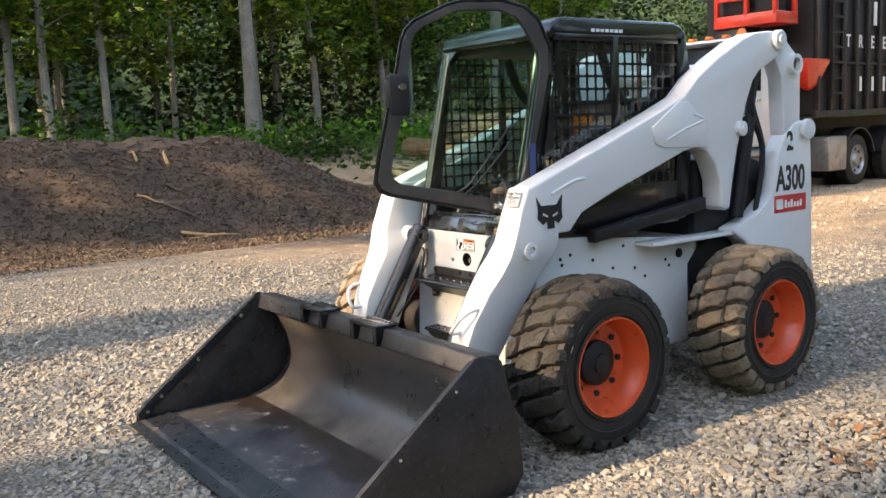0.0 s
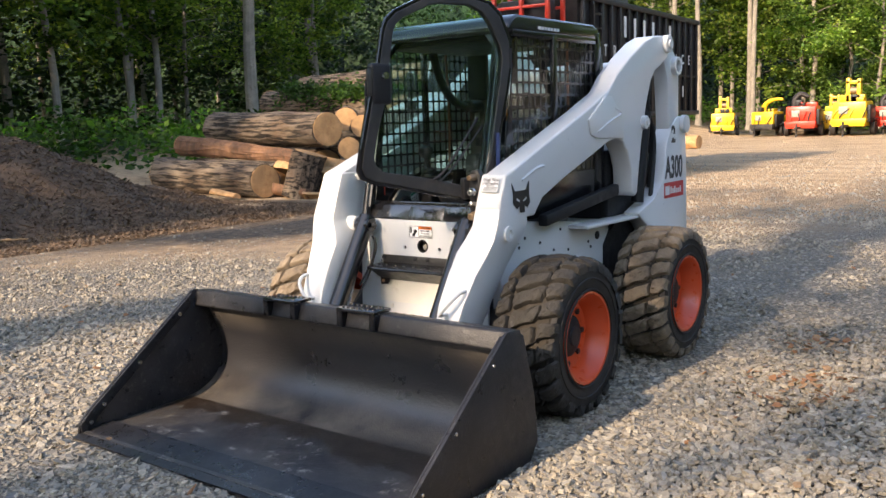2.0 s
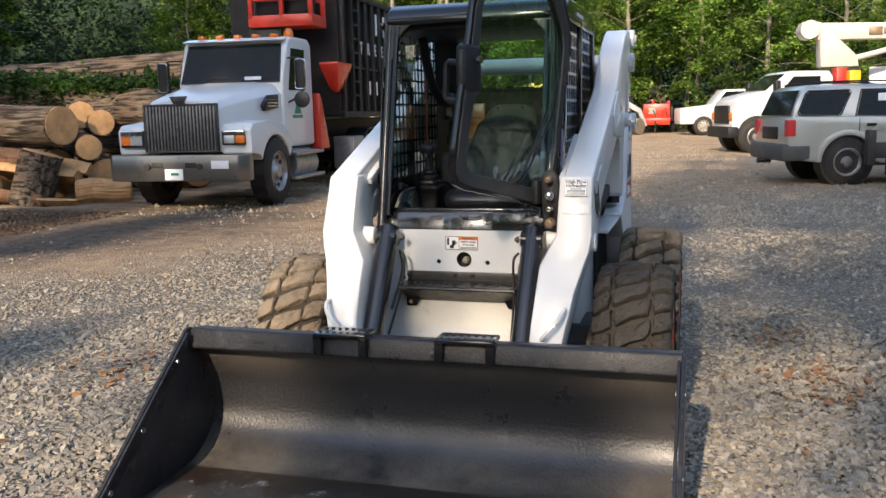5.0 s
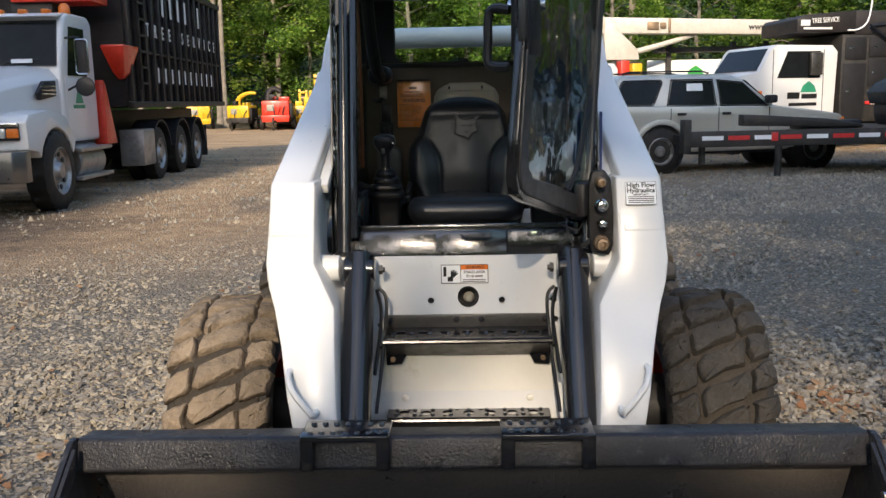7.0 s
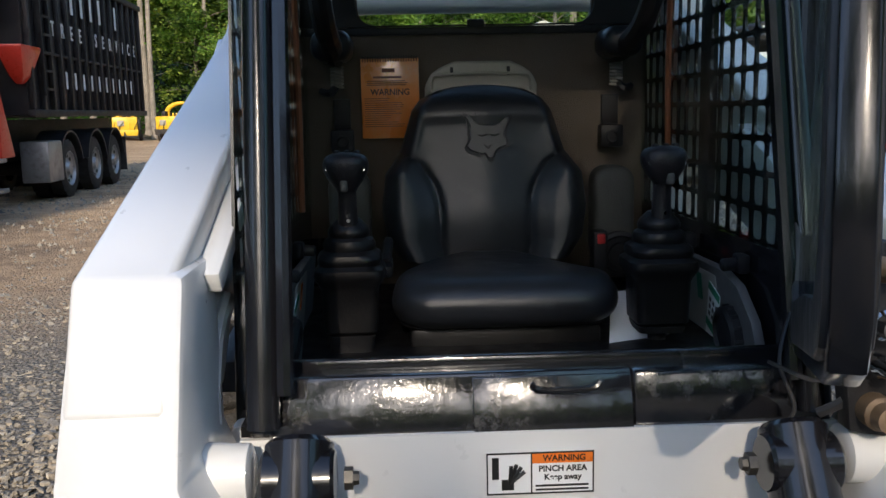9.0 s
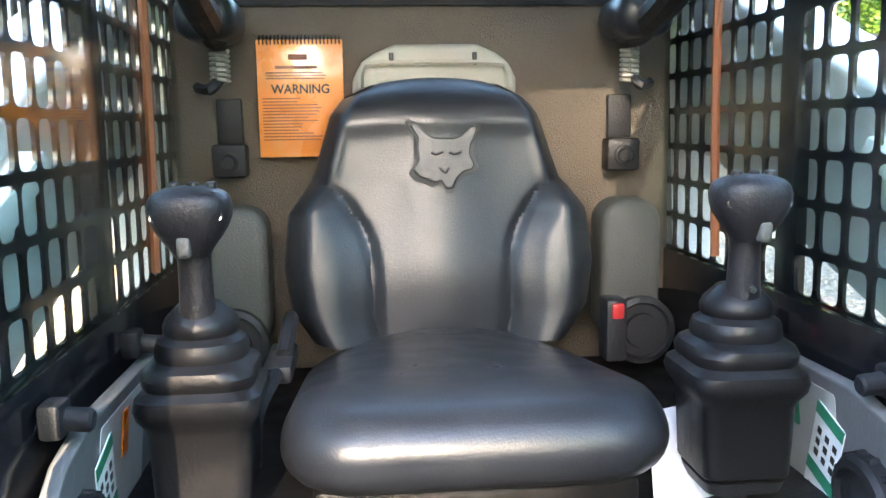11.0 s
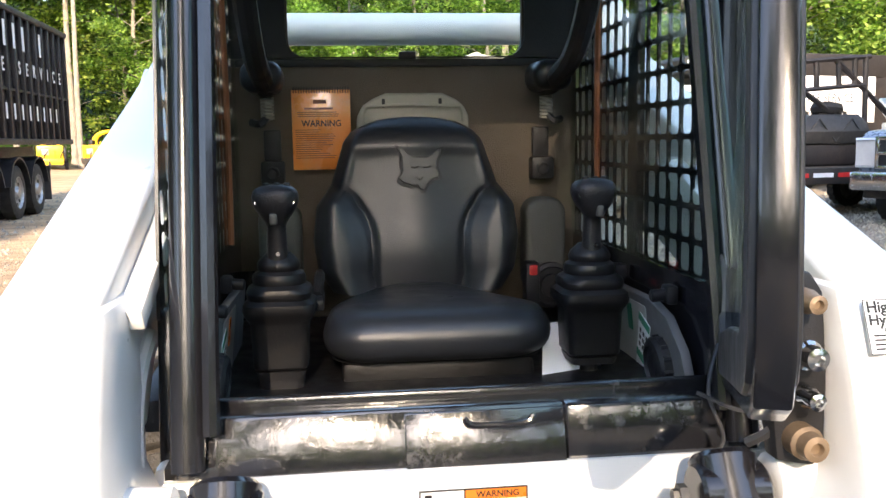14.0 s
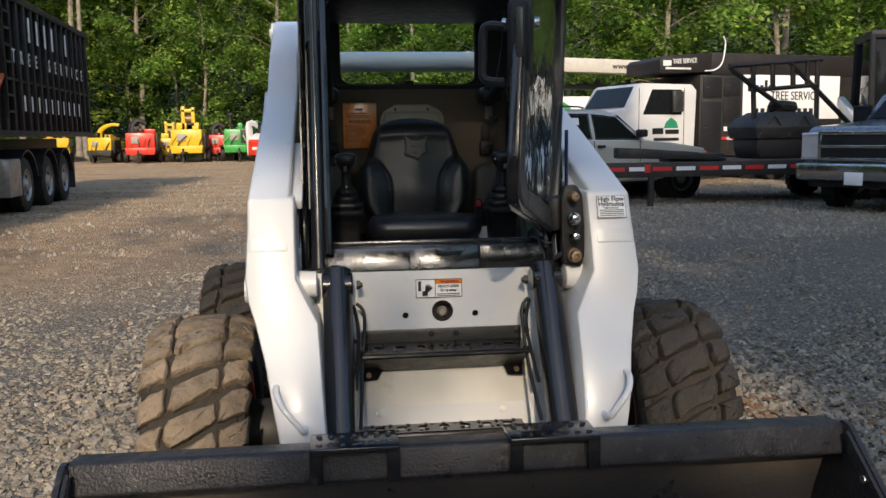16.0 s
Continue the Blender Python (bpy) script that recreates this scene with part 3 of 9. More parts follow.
def scatter_rocks(name, xy, size, mat, label, category, flat=0.42, z=None, long=1.0):
    rng = np.random.default_rng(7)
    n = len(xy)
    r = size[:, None] * rng.uniform(0.7, 1.3, (n, 3))
    r[:, 2] *= flat
    r[:, 0] *= long * rng.uniform(0.6, 1.4, n) if long > 1 else 1
    a = rng.uniform(0, math.tau, n)
    tilt = rng.normal(0, 0.30, (n, 2))
    v = ROCK[None] * (1 + rng.normal(0, 0.20, (n, len(ROCK), 1))) * r[:, None, :]
    v[..., 2] += v[..., 0] * tilt[:, :1] + v[..., 1] * tilt[:, 1:]
    x = v[..., 0] * np.cos(a)[:, None] - v[..., 1] * np.sin(a)[:, None]
    y = v[..., 0] * np.sin(a)[:, None] + v[..., 1] * np.cos(a)[:, None]
    zz = v[..., 2] + (r[:, 2] * 0.35 if z is None else z + r[:, 2] * 0.3)[:, None]
    co = np.stack([x + xy[:, :1], y + xy[:, 1:], zz], -1).reshape(-1, 3)
    f = (ROCK_F[None] + (np.arange(n) * len(ROCK))[:, None, None]).reshape(-1, 3)
    return tagged(raw(name, co, f, mat), label, category, kind="stuff")


def gravel():
    rng = np.random.default_rng(3)
    xy = np.concatenate([rng.normal((0.2, -0.8), (2.2, 1.6), (60000, 2)), rng.normal((-0.8, 1.2), (4.0, 2.6), (36000, 2)), rng.normal((0.8, 7.0), (4.2, 3.2), (26000, 2))])
    xy = xy[~((abs(xy[:, 0]) < 1.06) & (xy[:, 1] > -1.62) & (xy[:, 1] < -0.55))]
    earthy = 0.7 * (xy[:, 1] - xy[:, 0])
    xy = xy[rng.uniform(0, 1, len(xy)) > np.clip((earthy - 5.2) / 2.4, 0, 0.85)]
    size = np.clip(rng.lognormal(math.log(0.0160), 0.30, len(xy)), 0.007, 0.034)
    scatter_rocks("gravel", xy, size, STONES, "loose grey and tan crushed stone gravel", "gravel", 0.40)


gravel()


def far_gravel():
    """Coarse bits further out, each a low four-sided chip."""
    rng = np.random.default_rng(33)
    n = 60000
    xy = np.concatenate([rng.uniform((-8, 8), (11, 17), (40000, 2)), rng.uniform((-9, 17), (12, 27), (20000, 2))])
    xy = xy[(0.7 * (xy[:, 1] - xy[:, 0]) < rng.uniform(5.0, 7.8, n)) | (rng.uniform(0, 1, n) < 0.12)]
    n = len(xy)
    r, a = np.clip(rng.lognormal(math.log(0.028), 0.4, n), 0.012, 0.07), rng.uniform(0, math.tau, n)
    v = []
    for k in range(4):
        q = r * rng.uniform(0.6, 1.25, n)
        v.append(np.stack([xy[:, 0] + q * np.cos(a + k * 1.57), xy[:, 1] + q * np.sin(a + k * 1.57), np.full(n, -0.012)], 1))
    v.append(np.stack([xy[:, 0] + rng.normal(0, 0.35, n) * r, xy[:, 1] + rng.normal(0, 0.35, n) * r, r * rng.uniform(0.5, 1.0, n)], 1))
    co = np.stack(v, 1).reshape(-1, 3)
    f = (np.array([(0, 1, 4), (1, 2, 4), (2, 3, 4), (3, 0, 4)])[None] + (np.arange(n) * 5)[:, None, None]).reshape(-1, 3)
    tagged(raw("coarse_gravel", co, f, STONES), "grey crushed stone further across the yard", "gravel", kind="stuff")


far_gravel()


def dry_leaves():
    rng = np.random.default_rng(14)
    xy = np.concatenate([rng.normal((1.75, 1.0), (0.16, 0.22), (90, 2)), rng.normal((1.55, 1.9), (0.12, 0.15), (40, 2)), rng.normal((-2.2, 0.3), (0.25, 0.3), (60, 2)), rng.uniform((-5, -2.5), (5, 6), (260, 2))])
    scatter_rocks("dry_leaves", xy, rng.uniform(0.012, 0.03, len(xy)), DRY_LEAF, "orange-brown dry leaf bits on the gravel", "leaf litter", 0.10, np.full(len(xy), 0.022))


dry_leaves()


def mound():
    xs, ys = np.linspace(-15.5, -7.6, 90), np.linspace(-16, 8.2, 220)
    def h(x, y):
        edge = -9.15 - 0.06 * max(0, y - 3) ** 1.5 + 0.4 * noise.noise((y * 0.5, 1, 0))
        up = min(1, max(0, (edge - x) / 3.6))
        end = min(1, max(0, (7.6 - y) / 4.5))
        top = 1.66 + 0.28 * noise.noise((x * 0.35, y * 0.35, 3))
        back = min(1, max(0.0, (x + 16.5) / 2.5))
        lump = 0.16 * noise.noise((x * 1.3, y * 1.3, 9)) + 0.10 * noise.noise((x * 4, y * 4, 2)) + 0.06 * noise.noise((x * 10, y * 10, 2))
        s = up * up * (3 - 2 * up)
        e = end * end * (3 - 2 * end)
        return -0.06 + (top + lump) * s * (0.25 + 0.75 * e) * back * (1 if end > 0 else 0.0)
    co = np.array([(x, y, h(x, y)) for y in ys for x in xs])
    w = len(xs)
    i = (np.arange(len(ys) - 1)[:, None] * w + np.arange(w - 1)[None, :]).ravel()
    tagged(raw("mulch_mound", co, np.stack([i, i + 1, i + w + 1, i + w], 1), MULCH, smooth=True), "long heap of dark brown mulch and earth beside the gravel", "mound", kind="structure")
    rng = np.random.default_rng(12)
    xy = rng.uniform((-14.5, -9), (-7.9, 8), (12000, 2))
    z = np.array([max(h(x, y), 0) for x, y in xy])
    size = np.clip(rng.lognormal(math.log(0.012), 0.5, len(xy)), 0.005, 0.04)
    scatter_rocks("mulch_chips", xy, size, CHIPS, "brown wood chips and bark bits on the heap", "wood chips", 0.40, z, 3.0)
    # fine shreds of bark lying every way
    n = 70000
    xy = rng.uniform((-12.6, -4.5), (-7.8, 8.3), (n, 2))
    z = np.array([max(h(x, y), 0.0) for x, y in xy]) + 0.012
    a, L, W = rng.uniform(0, math.tau, n), rng.lognormal(math.log(0.030), 0.5, n), rng.uniform(0.004, 0.011, n)
    up = rng.normal(0, 0.5, n)
    u = np.stack([np.cos(a), np.sin(a), up], 1) * L[:, None]
    v = np.stack([-np.sin(a), np.cos(a), rng.normal(0, 0.6, n)], 1) * W[:, None]
    c = np.stack([xy[:, 0], xy[:, 1], z], 1)
    co = np.stack([c - u, c + v * 0.9 - u * 0.2, c + u, c - v], 1).reshape(-1, 3)
    tagged(raw("mulch_shreds", co, np.arange(n * 4).reshape(-1, 4), CHIPS), "fine brown bark shreds on the heap", "mulch", kind="stuff")
    return h


MOUND_H = mound()


# ---- trees ----
def leaf_cloud(rng, centres, spread_, count, size):
    """Small folded leaves in flat sprays about the centres."""
    m = len(centres)
    n = m * count
    big = np.repeat(rng.uniform(0.55, 1.35, m), count)[:, None]
    off = rng.normal(0, 1, (n, 3)) * np.asarray(spread_) * big
    tilt = np.repeat(rng.normal(0, 0.35, (m, 2)), count, 0)
    off[:, 2] += off[:, 0] * tilt[:, 0] + off[:, 1] * tilt[:, 1] - 0.25 * (off[:, 0] ** 2 + off[:, 1] ** 2) / (np.asarray(spread_)[0] * 2.5)
    c = np.repeat(np.asarray(centres), count, 0) + off
    u = rng.normal(0, 1, (n, 3)) * (1, 1, 0.45)
    u /= np.linalg.norm(u, axis=1)[:, None]
    up = np.stack([rng.normal(0, 0.7, n), rng.normal(0, 0.7, n) - 0.55, np.ones(n)], 1)
    v = np.cross(u, up)
    v /= np.linalg.norm(v, axis=1)[:, None] + 1e-6
    w = np.cross(u, v)
    s = rng.uniform(0.6, 1.4, n)[:, None] * size
    co = np.stack([c - u * s * 0.6, c + v * s * 0.42 + w * s * 0.1, c + u * s * 0.7, c - v * s * 0.42 + w * s * 0.1], 1).reshape(-1, 3)
    f = np.arange(n * 4).reshape(-1, 4)
    return co, f


def make_tree(seed, height, girth, crown_from, reach, clumps, leaves, leaf, mat, label, lean=0.3, puffs=False):
    rng = np.random.default_rng(seed)
    tree = thing("tree", label, "tree", "woodland trees")
    b = B()
    spine = [(0, 0, -0.3)]
    for k in range(1, 7):
        f = k / 6
        spine.append((lean * f * math.sin(seed) + rng.normal(0, 0.08), lean * f * math.cos(seed) + rng.normal(0, 0.08), height * f))
    tube(b, spine, girth / 2, 10, 3, taper=girth * 0.14)
    cyl(b, (0, 0, -0.3), (spine[1][0] * 0.2, spine[1][1] * 0.2, 0.5), girth * 0.8, girth * 0.5, 10)
    centres = []
    for k in range(clumps):
        f = crown_from + (1 - crown_from) * (k + rng.uniform(0, 1)) / clumps
        at = Vector(spine[0]).lerp(Vector(spine[-1]), f)
        j = min(5, int(f * 6))
        at = Vector(spine[j]).lerp(Vector(spine[j + 1]), f * 6 - j)
        a = k * 2.4 + rng.uniform(-0.5, 0.5)
        prof = math.sin(math.pi * min(1, 0.22 + 0.78 * (f - crown_from) / (1 - crown_from))) ** 0.7
        out = reach * (0.35 + 0.65 * prof) * rng.uniform(0.6, 1.1)
        tip = at + Vector((math.cos(a) * out, math.sin(a) * out, out * rng.uniform(0.05, 0.5)))
        mid = at.lerp(tip, 0.5) + Vector((0, 0, out * 0.12))
        tube(b, [at, mid, tip], girth * (0.09 if puffs else 0.13), 5, 2, taper=girth * 0.03)
        if puffs:
            for s in (0.55, 1.0):
                centres.append(at.lerp(tip, s) + Vector(rng.normal(0, 0.16 * reach, 3) * (1, 1, 0.6)))
        else:
            for s in (0.45, 0.75, 1.0):
                for _ in range(2):
                    centres.append(at.lerp(tip, s) + Vector(rng.normal(0, 0.28 * reach, 3) * (1, 1, 0.6)))
    part("trunk", b, BARK, tree)
    thick, many = ((0.135, 0.085) if mat is LEAF_SUNLIT else (0.17, 0.10), leaves * 3) if puffs else ((0.19, 0.055), leaves)
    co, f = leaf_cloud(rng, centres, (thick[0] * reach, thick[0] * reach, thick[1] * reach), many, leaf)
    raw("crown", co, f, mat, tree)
    return tree

# ---- the woods round the yard ----
TALL = [make_tree(11, 21, 0.50, 0.34, 3.2, 26, 40, 0.24, LEAF, "tall grey-barked tree with a green leafy crown"),
        make_tree(23, 18, 0.36, 0.24, 2.8, 26, 42, 0.23, LEAF, "slim tall tree with a green leafy crown", puffs=True),
        make_tree(37, 15, 0.28, 0.14, 2.9, 26, 44, 0.22, LEAF, "leafy green tree with low branches", puffs=True),
        make_tree(41, 10, 0.16, 0.10, 2.4, 22, 44, 0.19, LEAF, "young leafy green tree at the edge of the wood", puffs=True),
        make_tree(59, 24, 0.66, 0.42, 4.2, 30, 44, 0.34, LEAF, "large straight tree with bare grey trunk and high crown", puffs=True),
        make_tree(73, 19, 0.34, 0.22, 3.4, 30, 20, 0.24, LEAF, "thin-crowned tree that lets the low sun through"),
        make_tree(83, 27, 0.50, 0.64, 4.4, 26, 46, 0.36, LEAF, "very tall bare-trunked tree with a high crown"),
        # out of view: added only to throw shade on chosen places
        make_tree(97, 23, 0.34, 0.46, 1.0, 22, 34, 0.28, LEAF, "slim unseen tree added south of the yard to streak the ground with shade"),
        make_tree(101, 24.5, 0.30, 0.672, 0.55, 26, 46, 0.26, LEAF, "slim unseen tree added to shade the cab and the truck"),
        make_tree(127, 13, 0.30, 0.06, 3.7, 21, 95, 0.185, LEAF_SUNLIT, "broad leafy maple with full clumps coloured as sunlit", puffs=True),
        make_tree(131, 17, 0.42, 0.22, 4.2, 22, 105, 0.20, LEAF_SUNLIT, "tall spreading maple with leaf clumps coloured as sunlit", puffs=True),
        # out of view: added to keep the sun off the bucket
        make_tree(113, 15.5, 0.22, 0.89, 0.55, 16, 50, 0.25, LEAF, "slim unseen tree added to shade the bucket")]
for _t, _p in zip(TALL, ((-24.5, 9.7), (-31.4, 15.9), (-13.5, 58), (-4, 59), (-30.1, 25.1), (-15.4, -30.5), (-22.0, -36.0), (-6.5, -30.0), (-3.0, -30.0), (-10.6, 57.5), (2.6, 57.0), (-2.35, -30.45))):
    _t.matrix_world = pose(_p[0], _p[1], rise(*_p) - 0.05, 0, 0, 20)


def plant(kind, x, y, turn, size=1.0):
    t = copy_thing(TALL[kind], pose(x, y, rise(x, y) - 0.05, 0, 0, turn))
    t.scale = (size, size, size)


random.seed(5)
for k, x, y, s in ((1, -36.7, 23.0, 1.0), (1, -27, 2.8, 0.9), (1, -26, 5.4, 0.8), (4, -38, 6, 0.9), (1, -30.5, 30.0, 0.8), (0, -34, 33, 1.0)):
    plant(k, x, y, random.uniform(0, 360), s)
# western wood, behind the heap and the logs
for i in range(34):
    y = -26 + i * 2.1 + random.uniform(-1, 1)
    if y < -6 and i % 3:
        continue
    plant(random.choice((0, 1, 5, 5, 1, 2)), -25 - random.uniform(0, 20) - max(0, y - 18) * 0.5, y, random.uniform(0, 360), random.uniform(0.8, 1.15))
# northern wood, behind the row of chippers
for i in range(44):
    x = -46 + i * 2.2 + random.uniform(-1, 1)
    plant(random.choice((0, 1, 4, 0, 1, 2, 1)), x, 60 + random.uniform(0, 16) - max(0, x - 4) * 0.35, random.uniform(0, 360), random.uniform(0.85, 1.2))
# trees in the brighter leaf copy stand where the woods' edge looks sunlit
for x, y, k, z in ((-12.6, 57.0, 10, 0.95), (-8.4, 55.5, 9, 0.9), (-3.6, 56.0, 10, 0.9), (0.8, 54.0, 9, 1.0), (4.8, 53.0, 10, 0.85), (8.6, 50.0, 9, 1.05),
                   (11.5, 42.0, 9, 0.9), (14.6, 36.0, 10, 0.8), (18.5, 33.5, 9, 1.0), (22.0, 30.5, 10, 0.85), (25.5, 26.0, 9, 1.05), (17.0, 41.0, 10, 0.95)):
    plant(k, x, y, (x * 37 + y * 11) % 360, z)
for x, y, z in ((-19.3, 54.5, 0.95), (-16.4, 56.0, 1.0), (-15.2, 53.0, 0.85), (-22.0, 57.0, 1.05)):
    plant(6, x, y, x * 29 % 360, z * 0.85)
# eastern wood, behind the parked trucks
for i in range(22):
    y = 36 - i * 2.6
    plant(random.choice((1, 2, 2, 3, 0)), 24 + random.uniform(0, 12), y, random.uniform(0, 360), random.uniform(0.85, 1.2))
# unseen southern trees, behind the walk, added to break the low sun
for k, x, y, s in ((6, 0.6, -30.5, 1.0), (7, -12.9, -31, 1.0), (0, -18.0, -32, 0.95), (5, -22.5, -28, 1.0), (5, 4.2, -28.5, 0.9), (0, 9.0, -31, 0.95), (5, 13.5, -28, 1.0), (0, 18.5, -30, 1.0), (0, -28, -31, 1.0), (2, 25, -28, 1.1), (6, 9.5, -37, 0.80)):
    plant(k, x, y, random.uniform(0, 360), s)
# more unseen crowns, added to shade the foreground, the truck and the eastern yard
plant(5, -4.9, -31.5, 40, 0.77)
TALL[7].scale = (0.69, 0.69, 0.69)
plant(8, -10.0, -30, 220, 1.06)
plant(6, 3.6, -29.0, 75, 0.86)
plant(6, 7.6, -29.5, 210, 0.84)
for x, y, s in ((-10.2, -30, 1.25), (-11.7, -31.5, 1.27), (-13.0, -30.5, 1.22)):
    plant(8, x, y, random.uniform(0, 360), s)
# unseen wood further south, added for the vehicle glass to mirror
for i in range(22):
    plant(random.choice((0, 1, 2)), -44 + i * 4.2 + random.uniform(-1, 1), -58 - random.uniform(0, 14), random.uniform(0, 360), random.uniform(0.9, 1.15))


def undergrowth():
    rng = np.random.default_rng(21)
    c = []
    for _ in range(1500):
        y = rng.uniform(-24, 45)
        x = -17 - abs(rng.normal(0, 6)) - max(0, y - 16) * 0.45
        c.append((x, y, rise(x, y) + abs(rng.normal(0, 0.5))))
    for _ in range(900):
        x = rng.uniform(-45, 40)
        y = 56 + abs(rng.normal(0, 3)) - max(0, x - 4) * 0.4
        c.append((x, y, rise(x, y) + abs(rng.normal(0, 0.9))))
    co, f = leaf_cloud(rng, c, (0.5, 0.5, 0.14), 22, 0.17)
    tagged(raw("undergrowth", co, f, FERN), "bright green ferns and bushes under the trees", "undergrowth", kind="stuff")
    c = []
    for _ in range(2200):
        y = rng.uniform(-12, 70)
        x = -33 - rng.uniform(0, 24) - max(0, y - 16) * 0.3
        c.append((x, y, rise(x, y) + rng.uniform(0, 15)))
    for _ in range(1900):
        x = rng.uniform(-60, 45)
        y = 69 + rng.uniform(0, 20) - max(0, x - 4) * 0.3
        c.append((x, y, rise(x, y) + rng.uniform(0, 17)))
    for _ in range(900):
        c.append((rng.uniform(34, 46), rng.uniform(-20, 40), rng.uniform(0, 16)))
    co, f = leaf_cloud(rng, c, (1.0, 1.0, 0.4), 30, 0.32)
    tagged(raw("deep_wood", co, f, LEAF_SHADED), "dense foliage deep in the wood, coloured dark for shade", "woodland", kind="stuff")


undergrowth()

# ---- the skid-steer loader; its nose points to -y, its front axle lies at y = 0 ----
loader = thing("skid_steer_loader", "white skid-steer loader with black cab and bucket, orange rims", "loader")


def both(build):
    """Build on one side and mirror it."""
    for s in (1, -1):
        build(s)


def flip(s):
    return Matrix.Diagonal((s, 1, 1, 1))


def chassis():
    b = B()
    prism(b, [(-0.02, 0.30), (0.02, 0.95), (0.30, 0.93), (1.12, 0.845), (1.62, 0.84), (1.62, 0.30), (1.5, 0.24), (0.1, 0.24)], "x", -0.47, 0.47, 0.012)
    body = part("chassis", b, WHITE, loader, "white painted steel hull with bolt holes")
    for s in (1, -1):
        b = B()
        prism(b, [(0.72, 0.842), (1.62, 0.835), (1.62, 0.855), (0.72, 0.862)], "x", 0.47 * s, 0.60 * s, 0.004)
        part("ledge", b, WHITE, body)
        b = B()
        prism(b, [(1.16, 0.26), (1.16, 0.69), (1.24, 0.77), (1.36, 0.83), (1.62, 0.83), (1.62, 0.26)], "x", 0.472 * s, 0.482 * s)
        part("wheel_well", b, BLACK_MATT, body, "black wheel well")
        b = B()
        cyl(b, (0.455 * s, 1.085, 0.760), (0.476 * s, 1.085, 0.760), 0.026, n=24)
        part("round_port", b, BLACK_MATT, body)
        for y, z in ((0.17, 0.83), (0.24, 0.845), (0.40, 0.80), (0.55, 0.74), (0.47, 0.69), (0.72, 0.72), (0.80, 0.665), (0.97, 0.735), (1.0, 0.70), (0.63, 0.85), (0.18, 0.80)):
            b = B()
            cyl(b, (0.46 * s, y, z), (0.474 * s, y, z), 0.009, n=10)
            part("bolt_hole", b, BLACK_MATT, body)
        for y in (0.03, 1.32):
            b = B()
            cyl(b, (0.40 * s, y, 0.395), (0.70 * s, y, 0.395), 0.11, n=20)
            part("axle_tube", b, FRAME_BLACK, body, "black axle tube")
        b = B()
        box(b, 0.40 * s, 0.56 * s, 0.45, 0.85, 0.27, 0.38, 0.01)
        part("chain_case", b, FRAME_BLACK, body)


chassis()


